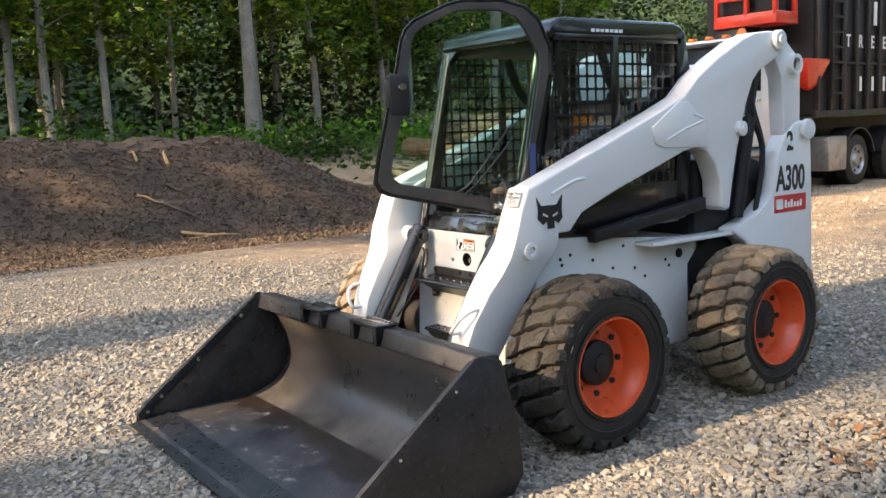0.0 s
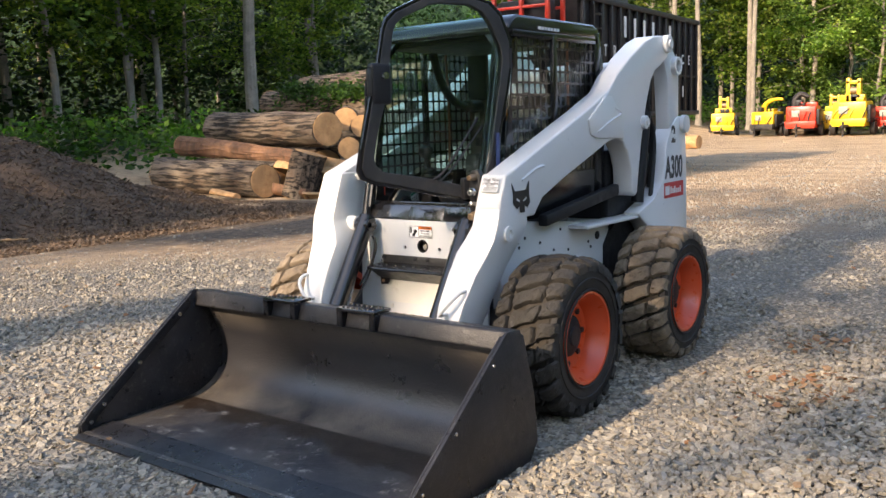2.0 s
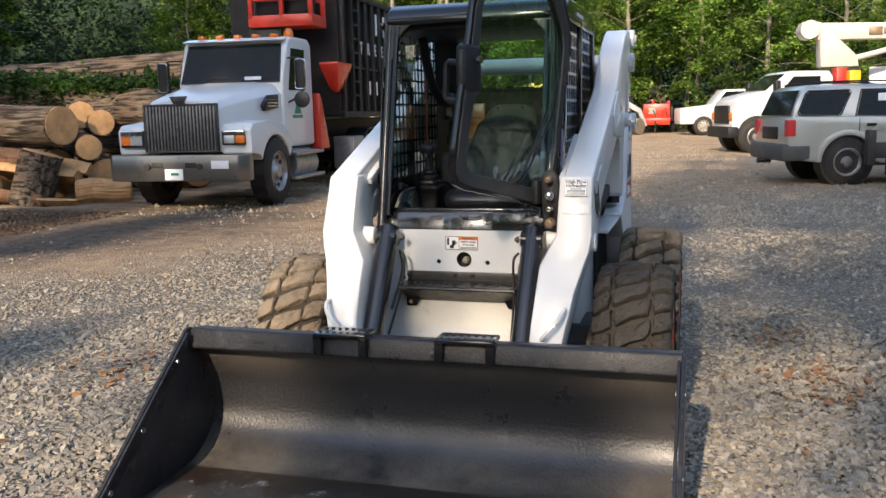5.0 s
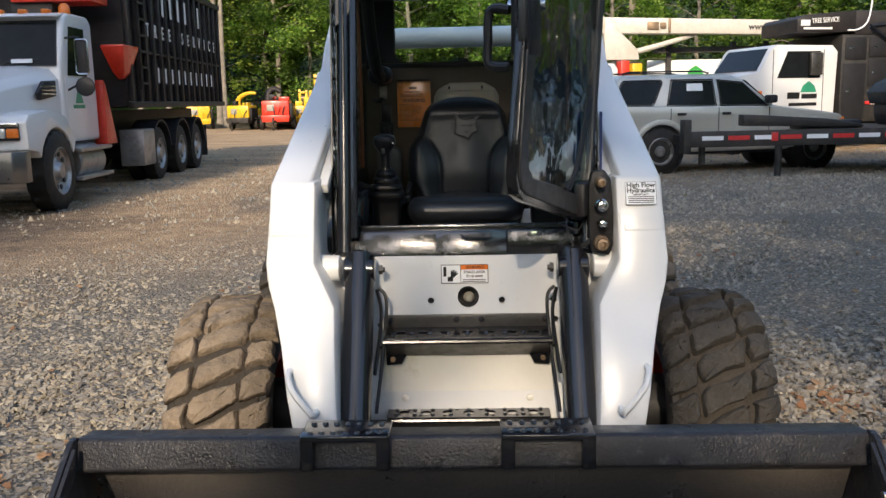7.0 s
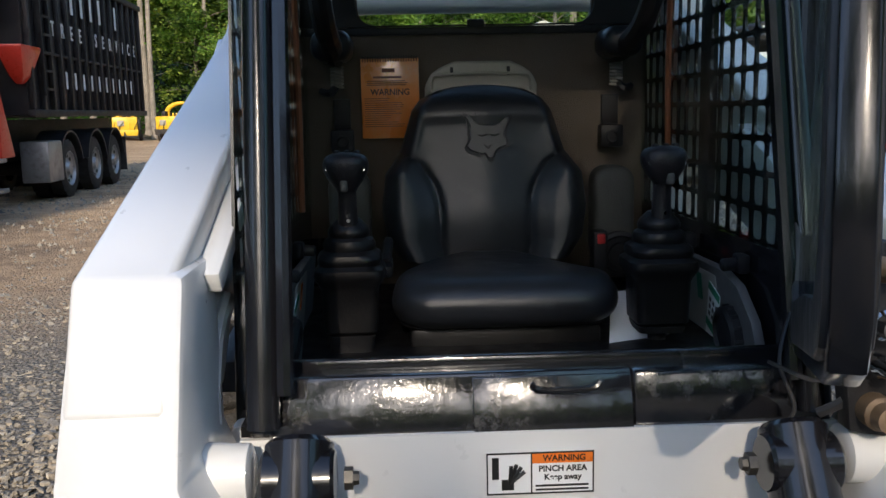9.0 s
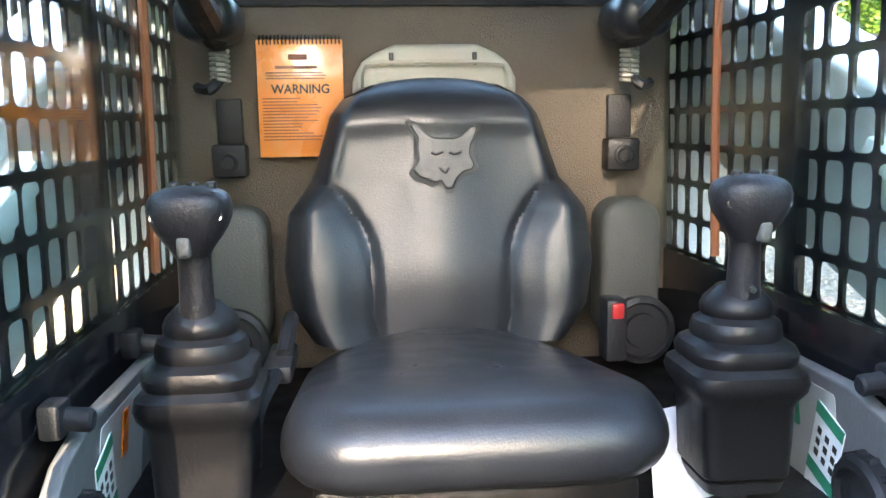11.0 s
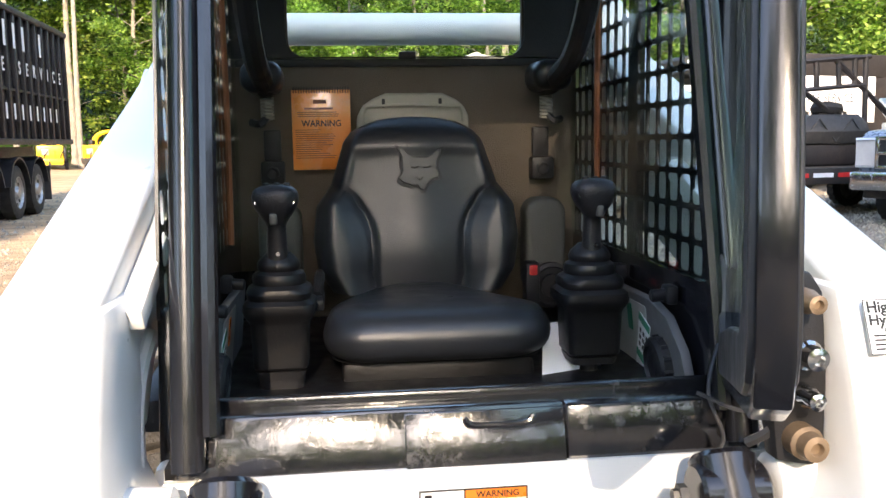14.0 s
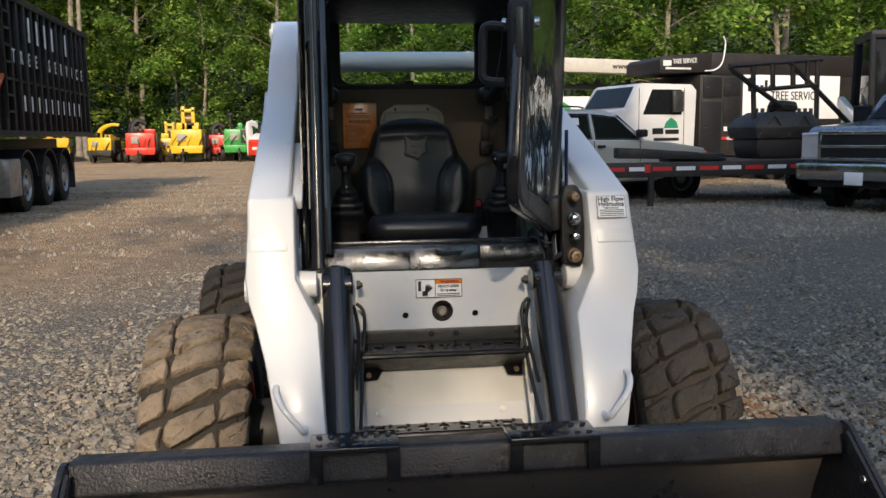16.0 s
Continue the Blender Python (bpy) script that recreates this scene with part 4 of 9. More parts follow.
def front_panel():
    holes = [disc(0.006, 0.815, 0.034, 24), disc(-0.120, 0.803, 0.011), disc(0.119, 0.803, 0.011), disc(0.292, 0.803, 0.011), disc(-0.295, 0.72, 0.009), disc(0.298, 0.735, 0.011), disc(0.293, 0.64, 0.010), disc(-0.292, 0.64, 0.010)]
    me = sheet([(-0.44, 0.955), (0.44, 0.955), (0.44, 0.30), (-0.44, 0.30)], holes, 0.012, 0.0, basis((0, -0.103, 0), (1, 0, 0), (0, 0.055, 1)))
    panel = part("front_panel", me, WHITE, loader, "white front plate with round holes")
    b = B()
    box(b, -0.43, 0.43, -0.028, -0.018, 0.30, 0.95)
    part("backing", b, FRAME_BLACK, panel)
    b = B()
    prism(b, [(-0.30, 0.64), (0.30, 0.64), (0.30, 0.45), (0.26, 0.34), (-0.26, 0.34), (-0.30, 0.45)], "y", -0.082, -0.074, 0.003)
    part("access_cover", b, CREAM, panel, "worn cream cover plate")
    for x, z in ((-0.214, 0.468), (0.21, 0.465)):
        b = B()
        lathe(b, [(0, 0.013), (0.006, 0.012), (0.009, 0.006)], (x, -0.082, z), (0, -1, 0), 8)
        part("cover_bolt", b, CREAM, panel)
    b = B()
    lathe(b, [(0, 0.036), (0.004, 0.036), (0.004, 0.031), (-0.012, 0.031)], (0.006, -0.064, 0.815), (0, -1, 0), 28, caps=False)
    part("hole_rim", b, BLACK_MATT, panel)
    # plain stand-in for the pale shape inside the hole
    b = B()
    lathe(b, [(0, 0.019), (0.012, 0.017), (0.02, 0.010), (0.022, 0.002)], (0.008, -0.03, 0.806), (0, -1, 0), 18)
    part("pale_piece", b, BEIGE, panel, "pale round piece seen through the hole")
    for z0, deep, w0, w1 in ((0.712, 0.135, -0.272, 0.275), (0.425, 0.085, -0.272, 0.275)):
        step = part("step", sheet(rect(w0, w1, 0, deep, 0.01), [disc(w0 + 0.055 + (w1 - w0 - 0.11) * k / 6, deep * 0.5, 0.019, 14) for k in range(7)] + [disc(w0 + 0.03 + (w1 - w0 - 0.06) * k / 12, deep * (0.22 if k % 2 else 0.82), 0.007, 8) for k in range(13)], 0.005, 0.001, basis((0, -0.075, z0), (1, 0, 0), (0, -1, -0.04))), BLACK, loader, "black perforated steel step")
        b = B()
        box(b, w0, w1, -0.082, -0.072, z0, z0 + (0.046 if z0 > 0.6 else 0.012), 0.004)
        part("back_plate", b, DULL_STEEL, step)
        b = B()
        tube(b, [(w0, -0.075 - deep, z0 - 0.008 - deep * 0.04), (w1, -0.075 - deep, z0 - 0.008 - deep * 0.04)], 0.009, 8, 0)
        part("front_lip", b, BLACK, step)
        b = B()
        prism(b, [(-0.078 - deep, z0 - 0.014), (-0.074 - deep, z0 - 0.014), (-0.088, z0 - 0.092), (-0.094, z0 - 0.092)], "x", w0 + 0.004, w1 - 0.004)
        part("under_plate", b, DULL_STEEL, step)
        if z0 > 0.6:
            for x in (-0.262, -0.035, 0.05, 0.262):
                b = B()
                lathe(b, [(0, 0.012), (0.007, 0.011), (0.009, 0.006)], (x, -0.082, z0 + 0.03), (0, -1, 0), 8)
                part("step_bolt", b, BLACK_MATT, step)
        for x, q in ((w0 + 0.028, 1), (w1 - 0.028, -1)):
            b = B()
            prism(b, [(x - q * 0.03, z0 - 0.02), (x + q * 0.01, z0 - 0.02), (x + q * 0.045, z0 - 0.075), (x + q * 0.022, z0 - 0.118), (x - q * 0.028, z0 - 0.122)], "y", -0.105, -0.096)
            part("bracket", b, BLACK, step)
            b = B()
            cyl(b, (x - q * 0.006, -0.103, z0 - 0.10), (x - q * 0.006, -0.113, z0 - 0.10), 0.009, n=8)
            part("bracket_bolt", b, BRASS, step)
        for k in range(9):
            x = w0 + 0.03 + (w1 - w0 - 0.06) * k / 8
            for dy in ((0.02, 0.06) if z0 < 0.6 else (0.075,)):
                b = B()
                lathe(b, [(0, 0.009), (0.007, 0.006), (0.007, 0.003)], (x, -0.075 - dy, z0 + 0.001 - dy * 0.04), (0, 0, 1), 8)
                part("grip_stud", b, BLACK, step)
    # warning sticker
    b = B()
    box(b, -0.083, 0.073, -0.0655, -0.0635, 0.862, 0.924, 0.0)
    st = part("warning_sticker", b, PAPER, panel, "white warning sticker with orange band")
    b = B()
    box(b, -0.017, 0.072, -0.067, -0.0652, 0.908, 0.923)
    part("orange_band", b, AMBER, st)
    b = B()
    for x0, x1, z0, z1 in ((-0.084, 0.074, 0.923, 0.925), (-0.084, 0.074, 0.861, 0.863), (-0.084, -0.082, 0.861, 0.925), (0.072, 0.074, 0.861, 0.925), (-0.019, -0.017, 0.862, 0.924), (-0.076, -0.066, 0.885, 0.918)):
        box(b, x0, x1, -0.0672, -0.0652, z0, z1)
    for k, (px, pz) in enumerate(((-0.048, 0.905), (-0.040, 0.907), (-0.033, 0.903), (-0.028, 0.896))):
        tube(b, [(-0.05, -0.0665, 0.878), (px, -0.0665, pz)], 0.003, 6, 0)
    box(b, -0.062, -0.044, -0.0672, -0.0652, 0.868, 0.884)
    for k in range(2):
        box(b, -0.012, 0.066, -0.0672, -0.0652, 0.866 + 0.006 * k, 0.8685 + 0.006 * k)
    part("pictogram", b, DECAL_BLACK, st)
    face = lambda x, z, y=-0.0665: basis((x, y, z), (1, 0, 0), (0, 0, 1))
    part("lettering", text_mesh("WARNING", 0.013, face(0.03, 0.9155, -0.0675), 0.0003, bold=0.0003), DECAL_BLACK, st)
    part("lettering", text_mesh("PINCH AREA", 0.0125, face(0.028, 0.899), 0.0003, bold=0.0004), DECAL_BLACK, st)
    part("lettering", text_mesh("Keep away", 0.0125, face(0.028, 0.886), 0.0003, bold=0.0004), DECAL_BLACK, st)


front_panel()


BOOM = [(-0.165, 1.215), (-0.05, 1.256), (0.193, 1.345), (0.682, 1.522), (0.952, 1.627), (1.066, 1.729), (1.243, 1.834), (1.458, 1.939), (1.587, 1.978), (1.719, 1.990),
        (1.80, 1.985), (1.845, 1.93), (1.82, 1.86), (1.721, 1.806), (1.62, 1.765), (1.556, 1.701), (1.491, 1.567), (1.455, 1.46), (1.415, 1.333), (1.377, 1.166), (1.346, 1.000), (1.31, 0.985), (1.271, 1.010), (1.262, 1.16), (1.215, 1.26), (1.15, 1.325), (1.06, 1.352),
        (0.949, 1.335), (0.677, 1.245), (0.423, 1.163), (0.185, 1.075), (0.10, 0.99), (-0.10, 0.99), (-0.235, 1.05)]




def arms(s):
    b = B()
    prism(b, [p for p in BOOM], "x", 0.49, 0.622, 0.012, 3, flip(s))
    arm = part("lift_arm", b, WHITE, loader, "white box-section lift arm with cast pivot ends")
    b = B()
    rows = [(1.219, 0.476, 0.616, -0.165, 0.02), (1.10, 0.475, 0.624, -0.214, 0.02), (0.97, 0.474, 0.630, -0.262, 0.02), (0.90, 0.440, 0.620, -0.283, 0.0), (0.84, 0.408, 0.600, -0.310, -0.04), (0.74, 0.402, 0.571, -0.376, -0.10), (0.60, 0.393, 0.545, -0.452, -0.18), (0.48, 0.386, 0.521, -0.484, -0.24), (0.30, 0.376, 0.495, -0.52, -0.33), (0.20, 0.37, 0.48, -0.52, -0.40)]
    loft(b, [[(x0, y0, z), (x1, y0, z), (x1, y1, z), (x0, y1, z)] for z, x0, x1, y0, y1 in rows], True, flip(s), 0.014)
    part("arm_front", b, WHITE, arm, "white angled front section of the arm")
    b = B()
    prism(b, [(0.69, 1.47), (0.715, 1.385), (0.78, 1.362), (1.06, 1.352), (1.14, 1.345), (1.12, 1.48), (0.98, 1.60), (0.90, 1.60)], "x", 0.618, 0.632, 0.006, 2, flip(s))
    part("gusset", b, WHITE, arm)
    b = B()
    tube(b, [(0.628 * s, 0.80, 1.40), (0.63 * s, 0.95, 1.455), (0.63 * s, 1.10, 1.50), (0.628 * s, 1.02, 1.53)], 0.008, 6)
    part("weld_bead", b, WHITE, arm)
    b = B()
    tube(b, [(0.62 * s, -0.02, 1.18), (0.623 * s, 0.12, 1.232), (0.62 * s, 0.20, 1.24)], 0.008, 6)
    part("weld_bead", b, WHITE, arm)
    b = B()
    for y, z, r in ((1.788, 1.938, 0.058), (1.434, 1.44, 0.042)):
        lathe(b, [(0, r), (0.03, r), (0.036, r - 0.008), (0.036, r * 0.5), (0.045, r * 0.45), (0.045, 0.004)], (0.615 * s, y, z), (s, 0, 0), 24)
        part("pivot_boss", b, WHITE, arm)
        b = B()
    lathe(b, [(0, 0.042), (0.02, 0.04), (0.022, 0.022), (0.01, 0.02)], (0.618 * s, -0.165, 0.925), (s, 0, 0), 22)
    part("pivot_boss", b, WHITE, arm)
    b = B()
    lathe(b, [(0, 0.04), (0.045, 0.04), (0.045, 0.022), (0.02, 0.02)], (0.49 * s, -0.45, 0.30), (s, 0, 0), 22)
    part("pivot_boss", b, WHITE, arm)
    b = B()
    lathe(b, [(0, 0.045), (0.06, 0.042), (0.065, 0.03)], (0.475 * s, -0.12, 0.93), (-s, 0, 0), 22)
    part("pivot_boss", b, WHITE, arm)
    b = B()
    prism(b, [(-0.06, 1.20), (0.42, 1.385), (0.44, 1.36), (0.30, 1.30), (-0.04, 1.17)], "x", 0.455, 0.49, 0.004, 2, flip(s))
    part("inner_flange", b, WHITE, arm)
    b = B()
    tube(b, [(0.484 * s, 0.12, 1.13), (0.484 * s, 0.02, 1.08), (0.484 * s, -0.02, 0.98), (0.484 * s, 0.0, 0.88)], 0.012, 8)
    part("inner_bead", b, WHITE, arm)
    # tie-down loop
    b = B()
    tube(b, [(0.535 * s, -0.41, 0.672), (0.533 * s, -0.46, 0.668), (0.512 * s, -0.505, 0.635), (0.462 * s, -0.52, 0.575), (0.452 * s, -0.50, 0.56), (0.452 * s, -0.44, 0.56)], 0.0095, 8)
    part("tie_down_loop", b, WHITE, arm)
    # rear link and tower
    b = B()
    prism(b, [(1.76, 1.92), (1.82, 1.985), (1.906, 1.949), (2.04, 1.85), (2.065, 1.80), (2.065, 1.45), (2.02, 1.36), (1.94, 1.34), (1.90, 1.39), (1.885, 1.55), (1.87, 1.72), (1.83, 1.80), (1.775, 1.86)], "x", 0.50, 0.60, 0.012, 2, flip(s))
    link = part("rear_link", b, WHITE, loader, "white rear link of the lift arm")
    b = B()
    lathe(b, [(0, 0.062), (0.035, 0.06), (0.035, 0.04), (0.0, 0.038)], (0.60 * s, 1.973, 1.804), (s, 0, 0), 26)
    part("pivot_boss", b, WHITE, link)
    b = B()
    prism(b, [(2.081, 1.471), (2.157, 1.433), (2.179, 1.118), (2.20, 0.45), (1.66, 0.45), (1.60, 0.70), (1.50, 0.79), (1.396, 0.852), (1.396, 0.875), (1.626, 0.94), (1.763, 1.036), (1.797, 1.141), (1.83, 1.281), (1.9, 1.386), (2.0, 1.46)], "x", 0.50, 0.612, 0.012, 2, flip(s))
    tower = part("rear_upright", b, WHITE, loader, "white rear upright plate with model lettering")
    b = B()
    lathe(b, [(0, 0.062), (0.03, 0.06), (0.034, 0.03), (0.034, 0.004)], (0.61 * s, 2.105, 1.416), (s, 0, 0), 26)
    part("pivot_boss", b, WHITE, tower)
    # black lift cylinder and hose inside the arm
    b = B()
    cyl(b, (0.55 * s, 1.50, 0.93), (0.55 * s, 1.62, 1.50), 0.04, n=18)
    cyl(b, (0.55 * s, 1.62, 1.50), (0.55 * s, 1.70, 1.86), 0.025, n=14)
    tube(b, [(0.53 * s, 1.72, 0.95), (0.52 * s, 1.80, 1.3), (0.54 * s, 1.66, 1.6), (0.53 * s, 1.70, 1.85)], 0.018, 8)
    tube(b, [(0.57 * s, 1.66, 0.95), (0.56 * s, 1.74, 1.3), (0.57 * s, 1.62, 1.55), (0.56 * s, 1.68, 1.84)], 0.016, 8)
    part("lift_cylinder", b, BLACK_MATT, arm, "black hydraulic cylinder and hoses")
    b = B()
    prism(b, [(1.20, 0.86), (1.72, 0.86), (1.74, 1.0), (1.62, 1.35), (1.44, 1.42), (1.36, 1.0), (1.20, 0.98)], "x", 0.44, 0.49, 0.01, 2, flip(s))
    part("engine_side_cover", b, BLACK_MATT, loader, "black engine side cover")
    b = B()
    prism(b, [(0.33, 0.965), (1.22, 1.07), (1.22, 1.0), (0.33, 0.90)], "x", 0.50, 0.56, 0.012, 2, flip(s))
    part("side_rail", b, BLACK_MATT, loader, "black side rail under the arm")


both(arms)


def rear_body():
    b = B()
    prism(b, [(1.22, 0.4), (1.22, 1.28), (1.62, 1.30), (2.16, 1.16), (2.2, 0.45), (1.7, 0.35)], "x", -0.47, 0.47, 0.02)
    part("engine_box", b, BLACK_MATT, loader, "black engine housing")
    b = B()
    cyl(b, (-0.52, 1.72, 1.79), (0.52, 1.72, 1.79), 0.052, n=28)
    part("cross_tube", b, WHITE, loader, "white cross tube between the arms")


rear_body()


def tilt_cylinder(s):
    b = B()
    top, low = Vector((0.347 * s, -0.135, 0.925)), Vector((0.345 * s, -0.50, 0.33))
    d = (low - top).normalized()
    cyl(b, top - d * 0.055, low, 0.048, n=28, bev=0.008)
    cyl(b, top + Vector((-0.05, 0, 0)), top + Vector((0.05, 0, 0)), 0.043, n=22, bev=0.005)
    c = part("tilt_cylinder", b, BLACK, loader, "glossy black tilt cylinder")
    b = B()
    lathe(b, [(0, 0.016), (0.012, 0.016), (0.012, 0.01), (0.02, 0.009)], top + Vector((-0.062 * s, 0, 0)), (-s, 0, 0), 6)
    part("pin_bolt", b, DULL_STEEL, c)
    b = B()
    tube(b, [top + Vector((-0.06 * s, -0.01, -0.06)), top + Vector((-0.085 * s, -0.02, -0.10)), top + Vector((-0.075 * s, -0.06, -0.25)), top + Vector((-0.06 * s, -0.2, -0.42))], 0.006, 8)
    tube(b, [top + Vector((-0.05 * s, 0.02, -0.07)), top + Vector((-0.065 * s, 0.0, -0.16)), top + Vector((-0.05 * s, -0.12, -0.32))], 0.006, 8)
    part("hose", b, BOOT, c)


both(tilt_cylinder)


def bucket():
    HALF = 1.03
    # floor, curved back and top lip as one bent sheet of steel
    inner = [(-1.545, 0.020), (-1.30, 0.022), (-0.93, 0.03), (-0.80, 0.055), (-0.70, 0.12), (-0.655, 0.22), (-0.66, 0.33), (-0.70, 0.44), (-0.735, 0.52)]
    inner = [tuple(v)[:2] for v in glide([(y, z, 0) for y, z in inner], 4)]
    outer = [(y + 0.0, z - 0.014) if i < 9 else (y + 0.014, z - 0.006) for i, (y, z) in enumerate(inner)]
    b = B()
    prism(b, inner + outer[::-1], "x", -HALF + 0.01, HALF - 0.01)
    bk = part("bucket", b, BUCKET_STEEL, loader, "worn black steel bucket lying flat on the gravel")
    b = B()
    prism(b, [(-0.735, 0.515), (-0.815, 0.525), (-0.822, 0.535), (-0.800, 0.605), (-0.79, 0.612), (-0.70, 0.60), (-0.69, 0.52)], "x", -HALF + 0.006, HALF - 0.006, 0.005)
    part("top_beam", b, STEEL, bk, "black top beam of the bucket")
    b = B()
    prism(b, [(-1.60, 0.004), (-1.60, 0.012), (-1.38, 0.034), (-1.38, 0.012)], "x", -HALF + 0.012, HALF - 0.012)
    part("cutting_edge", b, WORN, bk, "bare steel cutting edge")
    for s in (1, -1):
        b = B()
        prism(b, [(-0.80, 0.617), (-0.83, 0.612), (-1.50, 0.115), (-1.555, 0.06), (-1.56, 0.008), (-0.66, 0.004), (-0.60, 0.08), (-0.62, 0.30), (-0.70, 0.58)], "x", (HALF - 0.008) * s, (HALF + 0.008) * s, 0.003)
        side = part("side_plate", b, STEEL, bk, "black bucket side plate")
        b = B()
        prism(b, [(-0.84, 0.602), (-1.50, 0.112), (-1.555, 0.058), (-1.55, 0.018), (-1.50, 0.018), (-1.46, 0.075), (-0.86, 0.53)], "x", (HALF - 0.022) * s, (HALF - 0.010) * s, 0.003)
        part("edge_strip", b, STEEL, side)
        for y, z in ((-0.93, 0.50), (-1.42, 0.13), (-1.50, 0.06), (-1.2, 0.295)):
            b = B()
            lathe(b, [(0, 0.008), (0.003, 0.007), (0.004, 0.003)], ((HALF + 0.008) * s, y, z), (s, 0, 0), 10)
            part("rivet", b, CHROME, side)
            b = B()
            lathe(b, [(0, 0.012), (0.004, 0.011), (0.006, 0.005)], ((HALF - 0.022) * s, y, z), (-s, 0, 0), 10)
            part("rivet", b, CHROME, side)
    for x0, x1 in ((-0.43, -0.20), (0.085, 0.325)):
        b = B()
        box(b, x0, x1, -0.845, -0.72, 0.612, 0.63, 0.006)
        box(b, x0, x0 + 0.035, -0.845, -0.80, 0.535, 0.62, 0.005)
        box(b, x1 - 0.035, x1, -0.845, -0.80, 0.535, 0.62, 0.005)
        st = part("bucket_step", b, BLACK, bk, "black step bracket on the bucket's rim")
        for k in range(7):
            x = x0 + 0.025 + (x1 - x0 - 0.05) * k / 6
            for y in (-0.82, -0.755):
                b = B()
                lathe(b, [(0, 0.009), (0.006, 0.006), (0.006, 0.003)], (x, y, 0.63), (0, 0, 1), 8)
                part("grip_stud", b, BLACK, st)
    b = B()
    for x0, x1 in ((-0.64, -0.44), (0.44, 0.64)):
        prism(b, [(-0.67, 0.57), (-0.56, 0.50), (-0.52, 0.40), (-0.50, 0.12), (-0.60, 0.08), (-0.62, 0.45)], "x", x0, x0 + 0.02)
        prism(b, [(-0.67, 0.57), (-0.56, 0.50), (-0.52, 0.40), (-0.50, 0.12), (-0.60, 0.08), (-0.62, 0.45)], "x", x1 - 0.02, x1)
    box(b, -0.60, 0.60, -0.615, -0.57, 0.10, 0.42, 0.01)
    part("quick_coupler", b, FRAME_BLACK, bk, "black coupler frame behind the bucket")


bucket()


def loader_wheel(x, y, tread, label):
    """x is the wheel's middle; the outer face looks away from the loader."""
    s = 1 if x > 0 else -1
    HW = 0.165
    wheel = thing("wheel", "", "")
    for k in ("label", "category"):
        if k in wheel:
            del wheel[k]
    wheel.parent = loader
    wheel["label"] = label
    b = B()
    lathe(b, [(-HW * 0.8, 0.225), (-HW * 0.95, 0.25), (-HW, 0.31), (-HW * 0.95, 0.35), (-HW * 0.8, 0.362), (0, 0.367), (HW * 0.8, 0.362), (HW * 0.95, 0.35), (HW, 0.31), (HW * 0.97, 0.255), (HW * 0.88, 0.228), (HW * 0.8, 0.225)], (x, y, 0.395), (s, 0, 0), 64, caps=False)
    tyre = part("tyre", b, SIDEWALL, wheel, "black rubber tyre with dusty sidewall")
    for ring in (0.245, 0.30, 0.345):
        b = B()
        lathe(b, [(-0.002, ring - 0.006), (0.004, ring - 0.003), (0.004, ring + 0.003), (-0.002, ring + 0.006)], (x + s * (HW * (1.0 if ring < 0.32 else 0.955)), y, 0.395), (s, 0, 0), 56, caps=False)
        part("sidewall_ring", b, SIDEWALL, tyre)
    b = B()
    lathe(b, [(-HW * 0.9, 0.345), (-HW * 0.8, 0.368), (0, 0.374), (HW * 0.8, 0.368), (HW * 0.9, 0.345)], (x, y, 0.395), (s, 0, 0), 64, caps=False)
    part("tread_base", b, TREAD_BASE, wheel)
    # rows of slanted, worn blocks: one long in the middle, a short one on each shoulder
    rng = random.Random(int((x + 5) * 100 + y * 10))
    N = 23
    for k in range(N):
        row = k * math.tau / N + rng.uniform(-0.012, 0.012)
        cut = rng.uniform(-0.008, 0.008)
        for h0, h1 in ((-HW * 1.03, -0.090 + cut), (-0.079 + cut, 0.072 + cut), (0.083 + cut, HW * 1.03)):
            mh, half = (h0 + h1) / 2, (h1 - h0) / 2
            wide = math.tau / N * rng.uniform(0.355, 0.395)
            power = 0.28
            jit = [(rng.uniform(-0.006, 0.006), rng.uniform(-0.02, 0.02), rng.uniform(-0.005, 0.005)) for _ in range(16)]
            b = B()
            rings = []
            for rad, grow in ((0.362, 1.05), (0.388, 1.0), (0.399, 0.955), (0.4040, 0.87), (0.4055, 0.62), (0.406, 0.22)):
                ring = []
                for q, (jh, ja, jr) in enumerate(jit):
                    c, n_ = math.cos(q * math.tau / 16), math.sin(q * math.tau / 16)
                    h = mh + half * grow * math.copysign(abs(c) ** power, c) + jh
                    aa = wide * grow * math.copysign(abs(n_) ** power, n_) + ja
                    shoulder = 0.12 * max(0.0, abs(h) / HW - 0.55) ** 2
                    lump = 0.009 * noise.noise((h * 22, (row + aa) * 9, x * 3 + y))
                    ang = row + aa - 1.12 * (h if s > 0 else -h)
                    rr = rad - shoulder + (lump + jr * 0.5 if rad > 0.39 else 0)
                    ring.append(Vector((x + s * h, y + rr * math.cos(ang), 0.395 + rr * math.sin(ang))))
                rings.append(ring)
            loft(b, rings)
            part("tread_block", b, tread, wheel)
    b = B()
    lathe(b, [(-HW * 0.85, 0.225), (-HW * 0.85, 0.19), (HW * 0.2, 0.185), (HW * 0.1, 0.10), (HW * 0.16, 0.10), (HW * 0.30, 0.178), (HW * 0.62, 0.19), (HW * 0.82, 0.215), (HW * 0.98, 0.222), (HW * 1.0, 0.232), (HW * 0.9, 0.236), (HW * 0.8, 0.228)], (x, y, 0.395), (s, 0, 0), 56, caps=False)
    part("rim", b, ORANGE, wheel, "orange steel rim")
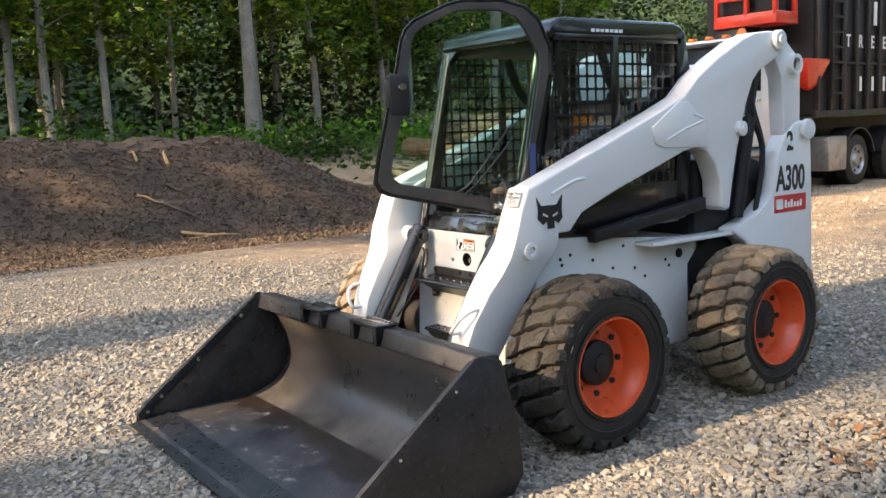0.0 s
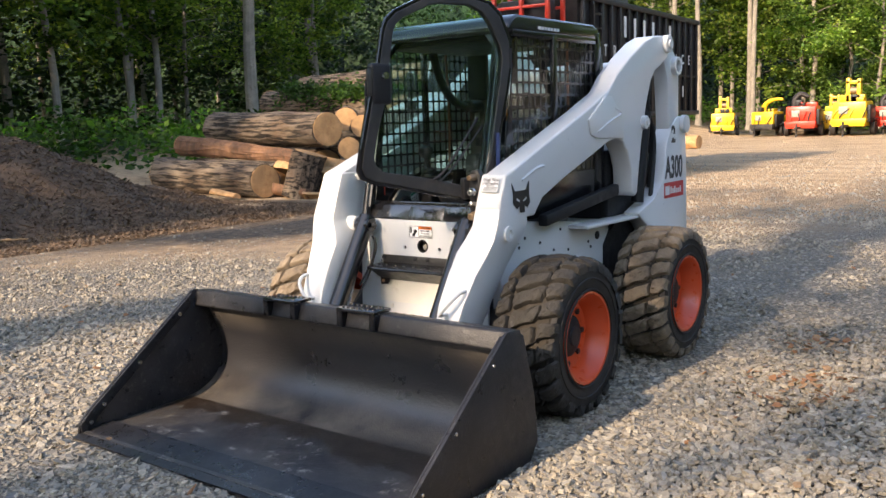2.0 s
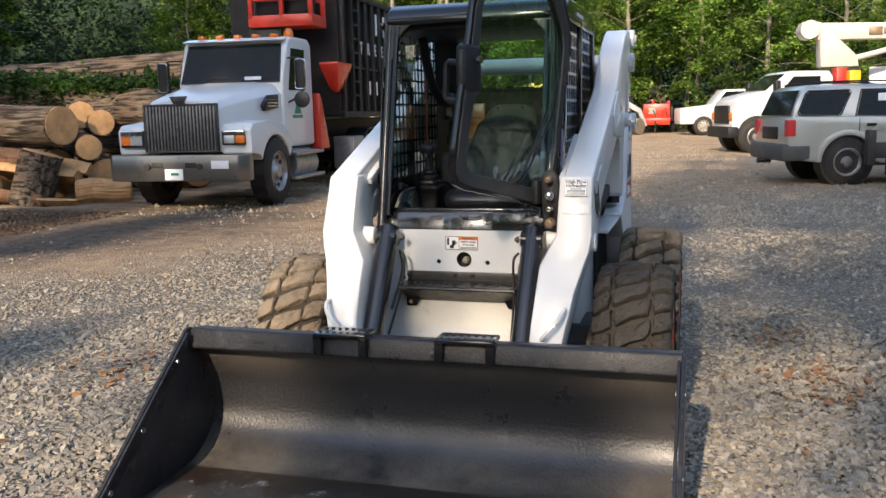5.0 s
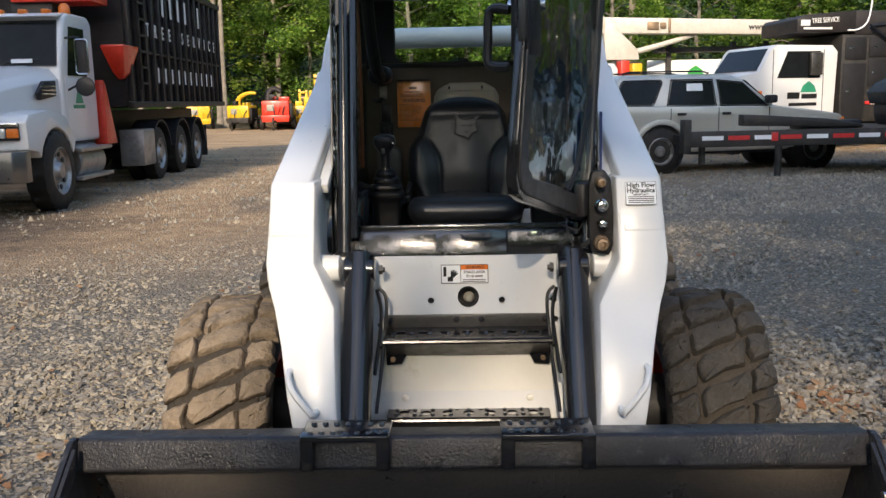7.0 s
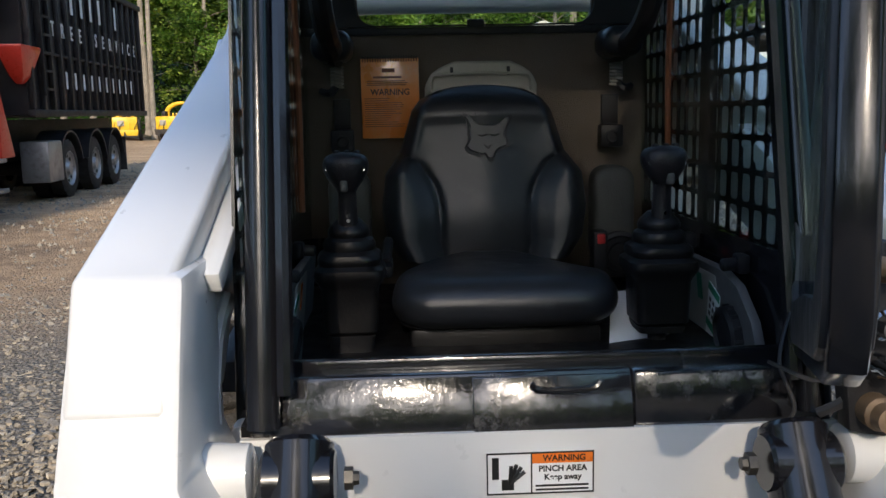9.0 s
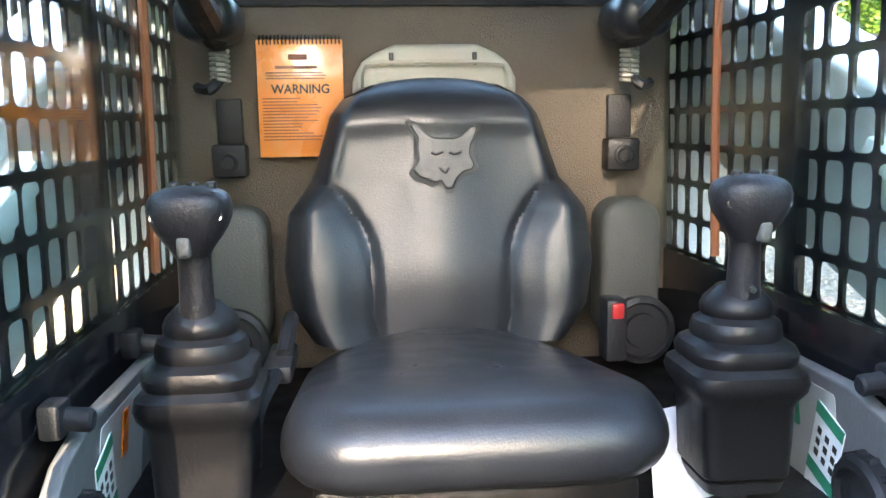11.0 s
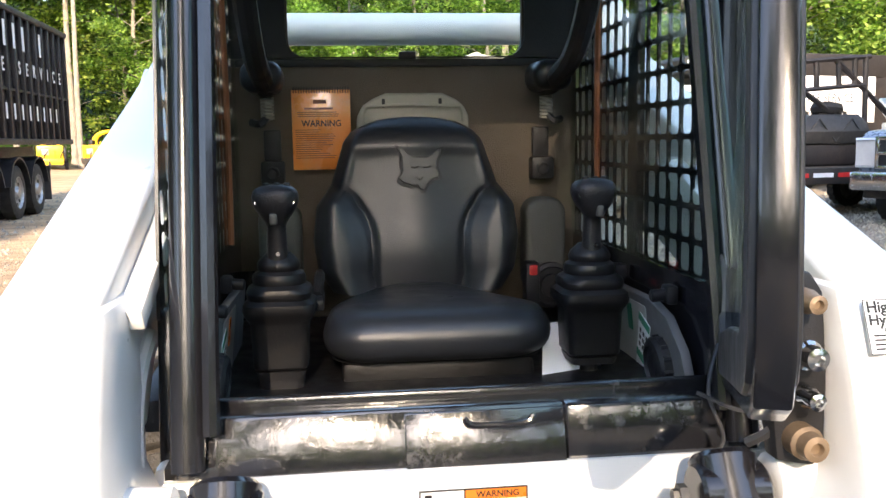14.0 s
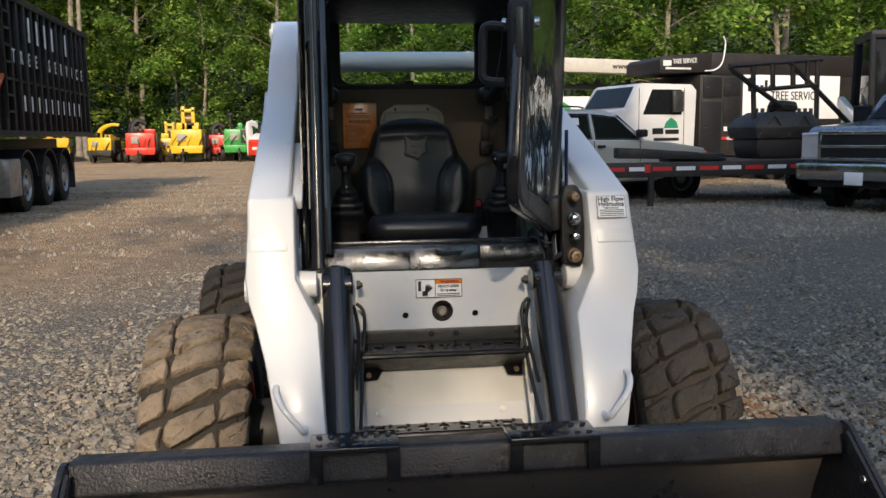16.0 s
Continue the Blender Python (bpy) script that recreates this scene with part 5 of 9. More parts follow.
    for k in range(8):
        b = B()
        a = k * math.tau / 8
        cyl(b, (x + s * HW * 0.08, y + 0.148 * math.cos(a), 0.395 + 0.148 * math.sin(a)), (x + s * HW * 0.30, y + 0.148 * math.cos(a), 0.395 + 0.148 * math.sin(a)), 0.016, n=6)
        part("wheel_nut", b, BLACK_MATT, wheel)
    b = B()
    lathe(b, [(0, 0.11), (HW * 0.36, 0.105), (HW * 0.44, 0.085), (HW * 0.48, 0.05), (HW * 0.54, 0.045), (HW * 0.55, 0.02)], (x, y, 0.395), (s, 0, 0), 36)
    part("hub", b, BLACK_MATT, wheel, "black hub cap")
    return wheel


for _x, _y, _m, _l in ((0.80, 0.03, TREAD_SHADED, "wheel with orange rim and muddy tyre, coloured darker for shade"), (-0.80, 0.03, TREAD, "wheel with orange rim and tan dusty tyre"), (0.80, 1.32, TREAD, "wheel with orange rim and tan dusty tyre"), (-0.80, 1.32, TREAD_SHADED, "wheel with orange rim and muddy tyre, coloured darker for shade")):
    loader_wheel(_x, _y, _m, _l)

# ---- the loader's cab ----
def lean(z):
    """How far back the slanted front of the cab lies at a height."""
    return -0.05 + 0.235 * (z - 1.0)


def cab_shell():
    b = B()
    outline = [(0.14, 1.965), (0.16, 2.0), (0.22, 2.03), (1.06, 2.03), (1.13, 2.01), (1.155, 1.96), (1.15, 1.93), (0.14, 1.93)]
    prism(b, outline, "x", -0.47, 0.47, 0.022, 3)
    for v in b.verts:
        if v.co.y < 0.3:
            v.co.x *= 0.985 if v.co.x > 0 else 0.90
    cab = part("cab_roof", b, BLACK, loader, "black glossy cab roof")
    b = B()
    for k in range(7):
        box(b, 0.4705, 0.4725, 0.42 + k * 0.034, 0.445 + k * 0.034, 1.962, 1.978)
    part("roof_marking", b, DECAL_WHITE, cab)
    for s in (1, -1):
        b = B()
        pts = [(0.405 * s, lean(z), z) for z in (0.97, 1.2, 1.6, 1.90)] + [(0.395 * s, lean(1.97), 1.96)]
        tube(b, pts, 0.024, 12, 4)
        part("front_post", b, BLACK, loader, "black tubular front cab post")
        b = B()
        tube(b, [(0.372 * s, lean(z) - 0.012, z) for z in (1.02, 1.3, 1.6, 1.92)], 0.013, 8, 3)
        part("door_seal", b, BLACK, loader, "black rubber door seal")
        b = B()
        prism(b, [(1.05, 0.95), (1.17, 0.95), (1.235, 1.60), (1.155, 1.99), (1.07, 1.99), (1.12, 1.60)], "x", 0.40, 0.47, 0.012, 2, flip(s))
        part("rear_post", b, BLACK, loader, "black rear cab post")
        b = B()
        prism(b, [(0.06, 0.94), (0.10, 1.17), (1.10, 1.17), (1.10, 0.94)], "x", 0.445, 0.468, 0.004, 2, flip(s))
        part("cab_side_panel", b, BLACK, loader, "black lower cab side panel")
        b = B()
        for y in (0.60,):
            box(b, 0.447, 0.472, y - 0.022, y + 0.022, 1.16, 1.95, 0.004)
        prism(b, [(0.03, 1.165), (0.18, 1.95), (0.215, 1.95), (0.085, 1.165)], "x", 0.41, 0.435)
        box(b, 0.447, 0.470, 0.17, 1.12, 1.915, 1.95, 0.003)
        if s < 0:
            bmesh.ops.transform(b, matrix=flip(-1), verts=b.verts)
        part("window_frame", b, BLACK, loader, "black side window frame")
        for y0, y1 in ((0.095, 0.582), (0.618, 1.10)):
            front = y0 < 0.2
            ny, nz, pz = 8, 12, 0.765 / 12
            py = (y1 - y0) / ny
            cut = lambda z: 0.055 + (z - 1.17) / 0.78 * 0.16 if front else y0
            holes = []
            for k in range(ny):
                for q in range(nz):
                    ya, za = y0 + k * py, 1.168 + q * pz
                    if ya + 0.004 > cut(za + pz):
                        holes.append(rect(ya + 0.0055, ya + py - 0.0055, za + 0.0055, za + pz - 0.0055, 0.010, 2)[::-1])
            outline = [(cut(1.165), 1.165), (y1, 1.165), (y1, 1.937), (cut(1.937), 1.937)]
            part("side_screen", sheet(outline, holes, 0.005, 0.0, basis((0.457 * s, 0, 0), (0, 1, 0), (0, 0, 1))), BLACK, loader, "black punched steel window screen")
        b = B()
        box(b, 0.440, 0.443, 0.06, 1.10, 1.17, 1.93)
        if s < 0:
            bmesh.ops.transform(b, matrix=flip(-1), verts=b.verts)
        part("side_window", b, GLASS, loader, "greenish side window pane", smooth=False)
        b = B()
        tube(b, [(0.436 * s, 0.80, 1.19), (0.434 * s, 0.81, 1.5), (0.436 * s, 0.80, 1.92)], 0.007, 6)
        part("pull_cord", b, CORD, loader, "orange window release strip")
    # header over the door opening, with cut corners
    me = sheet([(-0.43, 1.72), (-0.43, 1.985), (0.43, 1.985), (0.43, 1.72), (0.37, 1.78), (0.37, 1.86), (0.29, 1.945), (-0.29, 1.945), (-0.37, 1.86), (-0.37, 1.78)], (), 0.03, 0.004, basis((0, lean(0), 0), (1, 0, 0), (0, 0.235, 1)) @ Matrix.Diagonal((1, 1.0272, 1, 1)))
    part("door_header", me, BLACK, loader, "black arch over the cab door")
    # sill
    b = B()
    prism(b, [(-0.050, 0.943), (-0.020, 1.033), (0.03, 1.033), (0.03, 0.943)], "x", -0.425, 0.14, 0.006)
    prism(b, [(-0.050, 0.943), (-0.038, 1.033), (0.03, 1.033), (0.03, 0.943)], "x", 0.139, 0.435, 0.006)
    box(b, -0.40, 0.42, 0.012, 0.032, 1.02, 1.050, 0.006)
    sill = part("door_sill", b, SILL, loader, "scuffed glossy black door sill")
    b = B()
    prism(b, [(-0.054, 0.950), (-0.028, 1.028), (-0.022, 1.028), (-0.046, 0.950)], "x", -0.10, 0.137, 0.002)
    part("sill_plate", b, SILL, sill)
    b = B()
    tube(b, [(-0.015, -0.055, 1.026), (0.0, -0.057, 1.016), (0.07, -0.057, 1.016), (0.085, -0.055, 1.026)], 0.004, 6)
    part("sill_handle", b, BLACK, sill)
    b = B()
    lathe(b, [(0, 0.011), (0.006, 0.010), (0.009, 0.004)], (-0.393, -0.045, 1.005), (0, -1, 0), 8)
    part("sill_bolt", b, CHROME, sill)
    # rear wall, window and floor
    me = sheet([(-0.45, 0.95), (0.45, 0.95), (0.45, 2.0), (-0.45, 2.0)], [rect(-0.305, 0.305, 1.635, 1.955, 0.05)[::-1]], 0.02, 0.0, basis((0, 1.075, 0), (1, 0, 0), (0, 0, 1)))
    wall = part("rear_wall", me, TRIM, loader, "brown-grey padded cab rear wall")
    b = B()
    box(b, -0.44, 0.44, 1.058, 1.066, 1.615, 1.635, 0.002)
    box(b, -0.022, 0.022, 1.045, 1.062, 1.632, 1.652, 0.003)
    part("window_strip", b, BLACK_MATT, wall)
    me = sheet(rect(-0.45, 0.45, 1.636, 2.0), [rect(-0.31, 0.31, 1.64, 1.95, 0.05)[::-1]], 0.012, 0.0, basis((0, 1.06, 0), (1, 0, 0), (0, 0, 1)))
    part("rear_window_frame", me, BLACK_MATT, wall)
    b = B()
    box(b, -0.31, 0.31, 1.082, 1.085, 1.63, 1.96)
    part("rear_window", b, GLASS, wall, "rear window pane", smooth=False)
    b = B()
    box(b, -0.445, 0.445, -0.02, 1.06, 0.945, 0.962)
    part("cab_floor", b, BOOT, loader, "black cab floor")
    b = B()
    box(b, -0.44, 0.44, 0.20, 1.06, 1.905, 1.932, 0.01)
    part("headliner", b, BLACK_MATT, loader, "black cab ceiling lining")


cab_shell()


def door():
    """The glass front door stands open on the loader's own left post."""
    d = Vector((-0.273, -0.657, 0)).normalized()
    o = basis((0.40, -0.02, 0), d, (0, 0, 1))
    edge = [(0.02, 1.066), (0.09, 1.072), (0.36, 1.135), (0.66, 1.203), (0.705, 1.225), (0.724, 1.265), (0.70, 1.39), (0.645, 1.62), (0.61, 1.73), (0.568, 1.93), (0.545, 1.978), (0.50, 2.018), (0.34, 2.088), (0.27, 2.105), (0.06, 2.105), (-0.05, 2.075), (-0.115, 2.02), (-0.172, 1.89), (-0.182, 1.80), (-0.145, 1.63), (-0.085, 1.38), (-0.025, 1.13)]
    hole = [(0.06, 1.135), (0.12, 1.150), (0.36, 1.207), (0.60, 1.252), (0.638, 1.285), (0.645, 1.325), (0.615, 1.46), (0.577, 1.575), (0.540, 1.605), (0.532, 1.66), (0.548, 1.745), (0.518, 1.915), (0.500, 1.955), (0.455, 1.99), (0.31, 2.052), (0.25, 2.062), (0.08, 2.060), (0.0, 2.028), (-0.045, 1.975), (-0.105, 1.86), (-0.118, 1.79), (-0.085, 1.60), (-0.03, 1.30), (0.02, 1.16)]
    mid = Vector((0.27, 1.60))
    door_ob = part("cab_door", sheet(edge, [hole[::-1]], 0.022, 0.004, o), BLACK, loader, "black-framed glass cab door standing open")
    part("door_glass", sheet(edge, (), 0.004, 0.0, o @ Matrix.Diagonal((0.97, 1, 1, 1))), DOOR_GLASS, door_ob, "greenish door pane", smooth=False)
    part("inner_frame", sheet([((p[0] - mid.x) * 0.955 + mid.x, (p[1] - mid.y) * 0.965 + mid.y) for p in edge], [hole[::-1]], 0.032, 0.004, o), RUBBER, door_ob)
    P = lambda u, z, w: tuple(o @ Vector((u, z, w)))
    b = B()
    box(b, 0.535, 0.640, 1.575, 1.77, -0.026, 0.032, 0.016, 3, o)
    lat = part("latch_box", b, BLACK_MATT, door_ob, "black door latch housing")
    b = B()
    box(b, 0.60, 0.655, 1.615, 1.745, -0.018, 0.004, 0.004, 2, o)
    part("latch_plate", b, DULL_STEEL, lat, "zinc-coloured door latch plate")
    for u, z in ((0.648, 1.715), (0.645, 1.68), (0.64, 1.64)):
        b = B()
        lathe(b, [(0, 0.009), (0.004, 0.008), (0.004, 0.003)], P(u, z, 0.004), tuple(o.to_3x3() @ Vector((0, 0, 1))), 10)
        part("rivet", b, BLACK_MATT, lat)
    b = B()
    cyl(b, P(0.575, 1.71, -0.036), P(0.575, 1.71, -0.05), 0.017, n=16)
    part("lock", b, CHROME, lat)
    b = B()
    cyl(b, P(0.575, 1.71, 0.044), P(0.575, 1.71, 0.055), 0.017, n=16)
    part("lock_button", b, CHROME, lat)
    b = B()
    tube(b, [P(0.60, 1.70, 0.045), P(0.60, 1.70, 0.10), P(0.605, 1.62, 0.105), P(0.61, 1.56, 0.10), P(0.61, 1.55, 0.045)], 0.013, 8)
    part("grab_handle", b, BLACK_MATT, lat)
    b = B()
    tube(b, [P(0.33, 1.20, -0.03), P(0.25, 1.26, -0.04), P(0.06, 1.50, -0.035)], 0.006, 6)
    tube(b, [P(0.29, 1.19, -0.03), P(0.20, 1.27, -0.035), P(0.03, 1.46, -0.03)], 0.005, 6)
    part("wiper", b, BLACK_MATT, door_ob, "black wiper arm")
    b = B()
    box(b, 0.02, 0.16, 1.09, 1.20, -0.045, -0.005, 0.012, 2, o)
    part("wiper_motor", b, BLACK_MATT, door_ob)
    for z in (1.25, 1.80):
        b = B()
        u = -0.02 - (z - 1.1) * 0.2
        cyl(b, P(u, z - 0.05, 0.0), P(u, z + 0.05, 0.0), 0.022, n=12)
        part("hinge", b, BLACK_MATT, door_ob)
    # gas strut and loose wiring at the foot of the door
    b = B()
    tube(b, [(0.40, -0.05, 1.10), (0.43, -0.10, 1.06), (0.41, -0.14, 1.02), (0.38, -0.12, 0.99)], 0.008, 6)
    tube(b, [(0.36, -0.06, 1.12), (0.33, -0.10, 1.06), (0.35, -0.11, 0.99), (0.31, -0.10, 0.95)], 0.003, 5)
    tube(b, [(0.39, -0.08, 1.08), (0.36, -0.16, 1.05), (0.30, -0.13, 1.07)], 0.003, 5)
    part("loose_cable", b, RUBBER, door_ob)


door()


def couplers():
    b = B()
    prism(b, [(0.405, 0.975), (0.462, 0.965), (0.474, 1.00), (0.474, 1.10), (0.465, 1.21), (0.445, 1.24), (0.405, 1.235), (0.394, 1.19), (0.396, 1.05)], "y", -0.16, -0.12, 0.006)
    plate = part("coupler_plate", b, BLACK_MATT, loader, "black plate with hydraulic couplings")
    for x, z, r, m in ((0.429, 1.203, 0.017, BRASS), (0.432, 1.130, 0.021, CHROME), (0.434, 1.072, 0.016, CHROME), (0.434, 1.008, 0.024, BRASS)):
        b = B()
        lathe(b, [(0, r), (0.025, r), (0.03, r * 0.8), (0.05, r * 0.75), (0.052, r * 0.4), (0.045, r * 0.3)], (x, -0.16, z), (0, -1, 0), 16)
        part("coupling", b, m, plate, "metal hydraulic coupling")
    # blue strap beside the door
    b = B()
    prism(b, [(0.0, 1.20), (0.03, 1.20), (0.035, 1.42), (0.005, 1.42)], "x", 0.455, 0.46)
    part("blue_strap", b, material("blue_plastic", (0.03, 0.05, 0.16), 0.4), loader, "dark blue strap")


couplers()


def seat():
    seat_ob = thing("seat", "", "")
    for k in ("label", "category"):
        if k in seat_ob:
            del seat_ob[k]
    seat_ob.parent = loader
    seat_ob["label"] = "dark grey vinyl operator seat"

    def half(v):
        z = v
        pts = [(0.0, 0.205), (0.12, 0.238), (0.30, 0.250), (0.50, 0.240), (0.62, 0.205), (0.75, 0.188), (0.88, 0.172), (0.95, 0.150), (1.0, 0.105)]
        for (a, x0), (c, x1) in zip(pts, pts[1:]):
            if a <= z <= c:
                s = (z - a) / (c - a)
                return x0 + (x1 - x0) * s
        return pts[-1][1]
    nu, nv = 84, 72
    b = B()
    front, back = [], []
    for j in range(nv + 1):
        v = j / nv
        z = 1.065 + 0.405 * v - 0.010 * 0
        w = half(v)
        fr, bk = [], []
        for i in range(nu + 1):
            u = -1 + 2 * i / nu
            y = 0.815 + 0.06 * v
            round_ = 0.05 * max(0, abs(u) - 0.80) ** 2 / 0.04 + 0.05 * max(0, v - 0.88) ** 2 / 0.0144
            # the bolsters swell below the shoulders, inside a swept seam
            rise = min(1.0, max(0.0, (v - 0.28) / 0.34))
            seam = 0.50 - 0.06 * math.sin(min(1.0, v / 0.28) * math.pi / 2) + 0.58 * (1 - math.sqrt(1 - rise * rise))
            over = abs(u) - seam
            fade = min(1.0, max(0.0, (0.64 - v) / 0.12))
            into = min(1.0, max(0.0, over / 0.22)) * fade
            bol = math.sin(min(1.0, max(0.0, over / max(0.16, 1.02 - seam))) * math.pi * 0.62) if over > 0 and v < 0.64 else 0.0
            y += round_ - 0.032 * bol * into ** 0.5 - 0.014 * math.exp(-(u / 0.34) ** 2) * math.sin(v * math.pi)
            y += 0.008 * math.exp(-(over / 0.04) ** 2) * fade
            y -= 0.016 * math.exp(-((v - 0.22) / 0.22) ** 2) * (1 - u * u)
            # edge piping round the top
            y -= 0.006 * math.exp(-((max(abs(u), (v - 0.1) / 0.8 * 0.93 if v > 0.6 else 0) - 0.86) / 0.05) ** 2) * min(1.0, max(0.0, (v - 0.58) / 0.08))
            zz = z + 0.012 * (1 - u * u) * (v > 0.5) * (v - 0.5) * 2
            fr.append(b.verts.new((u * w, y, zz)))
            bk.append(b.verts.new((u * w, 0.925 + 0.05 * v - round_ * 0.6, zz)))
        front.append(fr)
        back.append(bk)
    for j in range(nv):
        for i in range(nu):
            b.faces.new((front[j][i], front[j][i + 1], front[j + 1][i + 1], front[j + 1][i]))
            b.faces.new((back[j][i], back[j + 1][i], back[j + 1][i + 1], back[j][i + 1]))
    for j in range(nv):
        b.faces.new((front[j][0], front[j + 1][0], back[j + 1][0], back[j][0]))
        b.faces.new((front[j][nu], back[j][nu], back[j + 1][nu], front[j + 1][nu]))
    for i in range(nu):
        b.faces.new((front[nv][i], front[nv][i + 1], back[nv][i + 1], back[nv][i]))
        b.faces.new((front[0][i], back[0][i], back[0][i + 1], front[0][i + 1]))
    backrest = part("backrest", b, VINYL, seat_ob, "dark vinyl backrest with moulded bolsters")
    # moulded emblem as a plain raised shape; black plate and lines paint its recess shade
    em = [(-0.054, 0.047), (-0.050, 0.050), (-0.045, 0.046), (-0.034, 0.032), (-0.022, 0.026), (0.012, 0.024), (0.026, 0.030), (0.040, 0.043), (0.045, 0.043), (0.046, 0.038), (0.036, 0.016), (0.034, 0.002), (0.041, -0.016), (0.038, -0.022), (0.026, -0.024), (0.014, -0.034), (0.006, -0.050), (-0.002, -0.050), (-0.010, -0.038), (-0.022, -0.041), (-0.030, -0.036), (-0.044, -0.032), (-0.052, -0.022), (-0.043, -0.006), (-0.045, 0.012), (-0.044, 0.028)]
    part("emblem_groove", sheet([(x * 1.20 + 0.001, z * 1.20) for x, z in em], (), 0.003, 0, basis((0.012, 0.8440, 1.356), (1, 0, 0), (0, 0.15, 1))), BLACK_MATT, backrest)
    emblem = part("emblem", sheet(em, (), 0.008, 0.0015, basis((0.012, 0.8425, 1.357), (1, 0, 0), (0, 0.15, 1))), VINYL, backrest, "raised head emblem")
    for x in (-0.017, 0.012):
        b = B()
        tube(b, [(0.012 + x - 0.008, 0.8365, 1.362), (0.012 + x, 0.836, 1.359), (0.012 + x + 0.010, 0.8365, 1.363)], 0.0022, 6, 2)
        part("emblem_line", b, BLACK_MATT, emblem)
    b = B()
    tube(b, [(0.000, 0.836, 1.338), (0.008, 0.8345, 1.330), (0.014, 0.836, 1.337)], 0.003, 6, 2)
    part("emblem_line", b, BLACK_MATT, emblem)
    # cushion
    b = B()
    rings = []
    prof = []
    for k in range(15):
        a = math.radians(-84 + k * 12)
        inset = 0.052 * (1 - math.cos(a))
        prof.append((1.050 + (0.050 if a > 0 else 0.047) * math.sin(a), 0.224 - inset * 0.75, 0.336 + inset * (1.35 if a > 0 else 0.9), 0.838, 0.085 - inset * 0.3))
    for z, wf, y0, y1, r in prof + [(1.102, 0.150, 0.44, 0.82, 0.06), (1.102, 0.10, 0.50, 0.80, 0.05), (1.098, 0.04, 0.58, 0.76, 0.02)]:
        rings.append([(x, y, z if z < 1.02 else z - 0.055 * max(0, (y - 0.45) / 0.4) * min(1, abs(x) / 0.2) ** 1.5 - 0.012 * max(0, (y - 0.5) / 0.4)) for x, y in rect(-wf, wf, y0, y1, r, 9)])
    loft(b, rings)
    cushion = part("cushion", b, VINYL, seat_ob, "dark vinyl seat cushion")
    b = B()
    pts = [(x * 1.0, y, 1.004) for x, y in rect(-0.206, 0.206, 0.384, 0.82, 0.07, 6)]
    tube(b, pts + [pts[0]], 0.005, 6, 0)
    part("piping", b, BLACK_MATT, cushion)
    b = B()
    box(b, -0.19, 0.19, 0.40, 0.84, 0.92, 0.998, 0.012)
    box(b, -0.21, 0.21, 0.38, 0.86, 0.83, 0.90, 0.012)
    part("suspension", b, BOOT, seat_ob, "black seat base")
    for s in (1, -1):
        b = B()
        pts = [(x, z) for x, z in rect(-0.052, 0.052, 1.03, 1.275, 0.04, 6)]
        prism(b, [(0.332 * s + x, z) for x, z in pts], "y", 0.90, 0.99, 0.016, 3)
        part("arm_pad", b, GREY_PAD, loader, "grey foam side pad beside the seat")
        b = B()
        lathe(b, [(0, 0.058), (0.014, 0.057), (0.018, 0.048), (0.012, 0.044), (0.012, 0.03), (0.018, 0.028), (0.018, 0.004)], (0.335 * s, 0.865, 1.06), (0, -1, 0), 26)
        part("speaker", b, BLACK_MATT, loader, "round black speaker")
    b = B()
    box(b, 0.252, 0.286, 0.77, 0.82, 1.03, 1.13, 0.006)
    bu = part("belt_buckle", b, BLACK_MATT, loader, "black belt buckle with red button")
    b = B()
    box(b, 0.259, 0.279, 0.764, 0.772, 1.10, 1.125, 0.004)
    part("button", b, DECAL_RED, bu)
    b = B()
    box(b, -0.265, -0.225, 0.62, 0.76, 1.06, 1.085, 0.006)
    tube(b, [(-0.245, 0.62, 1.075), (-0.262, 0.52, 1.05), (-0.262, 0.48, 1.00)], 0.010, 6)
    tube(b, [(-0.24, 0.68, 1.085), (-0.235, 0.76, 1.12), (-0.24, 0.82, 1.10)], 0.012, 6)
    part("seat_belt", b, BLACK_MATT, loader, "black seat belt strap")


seat()


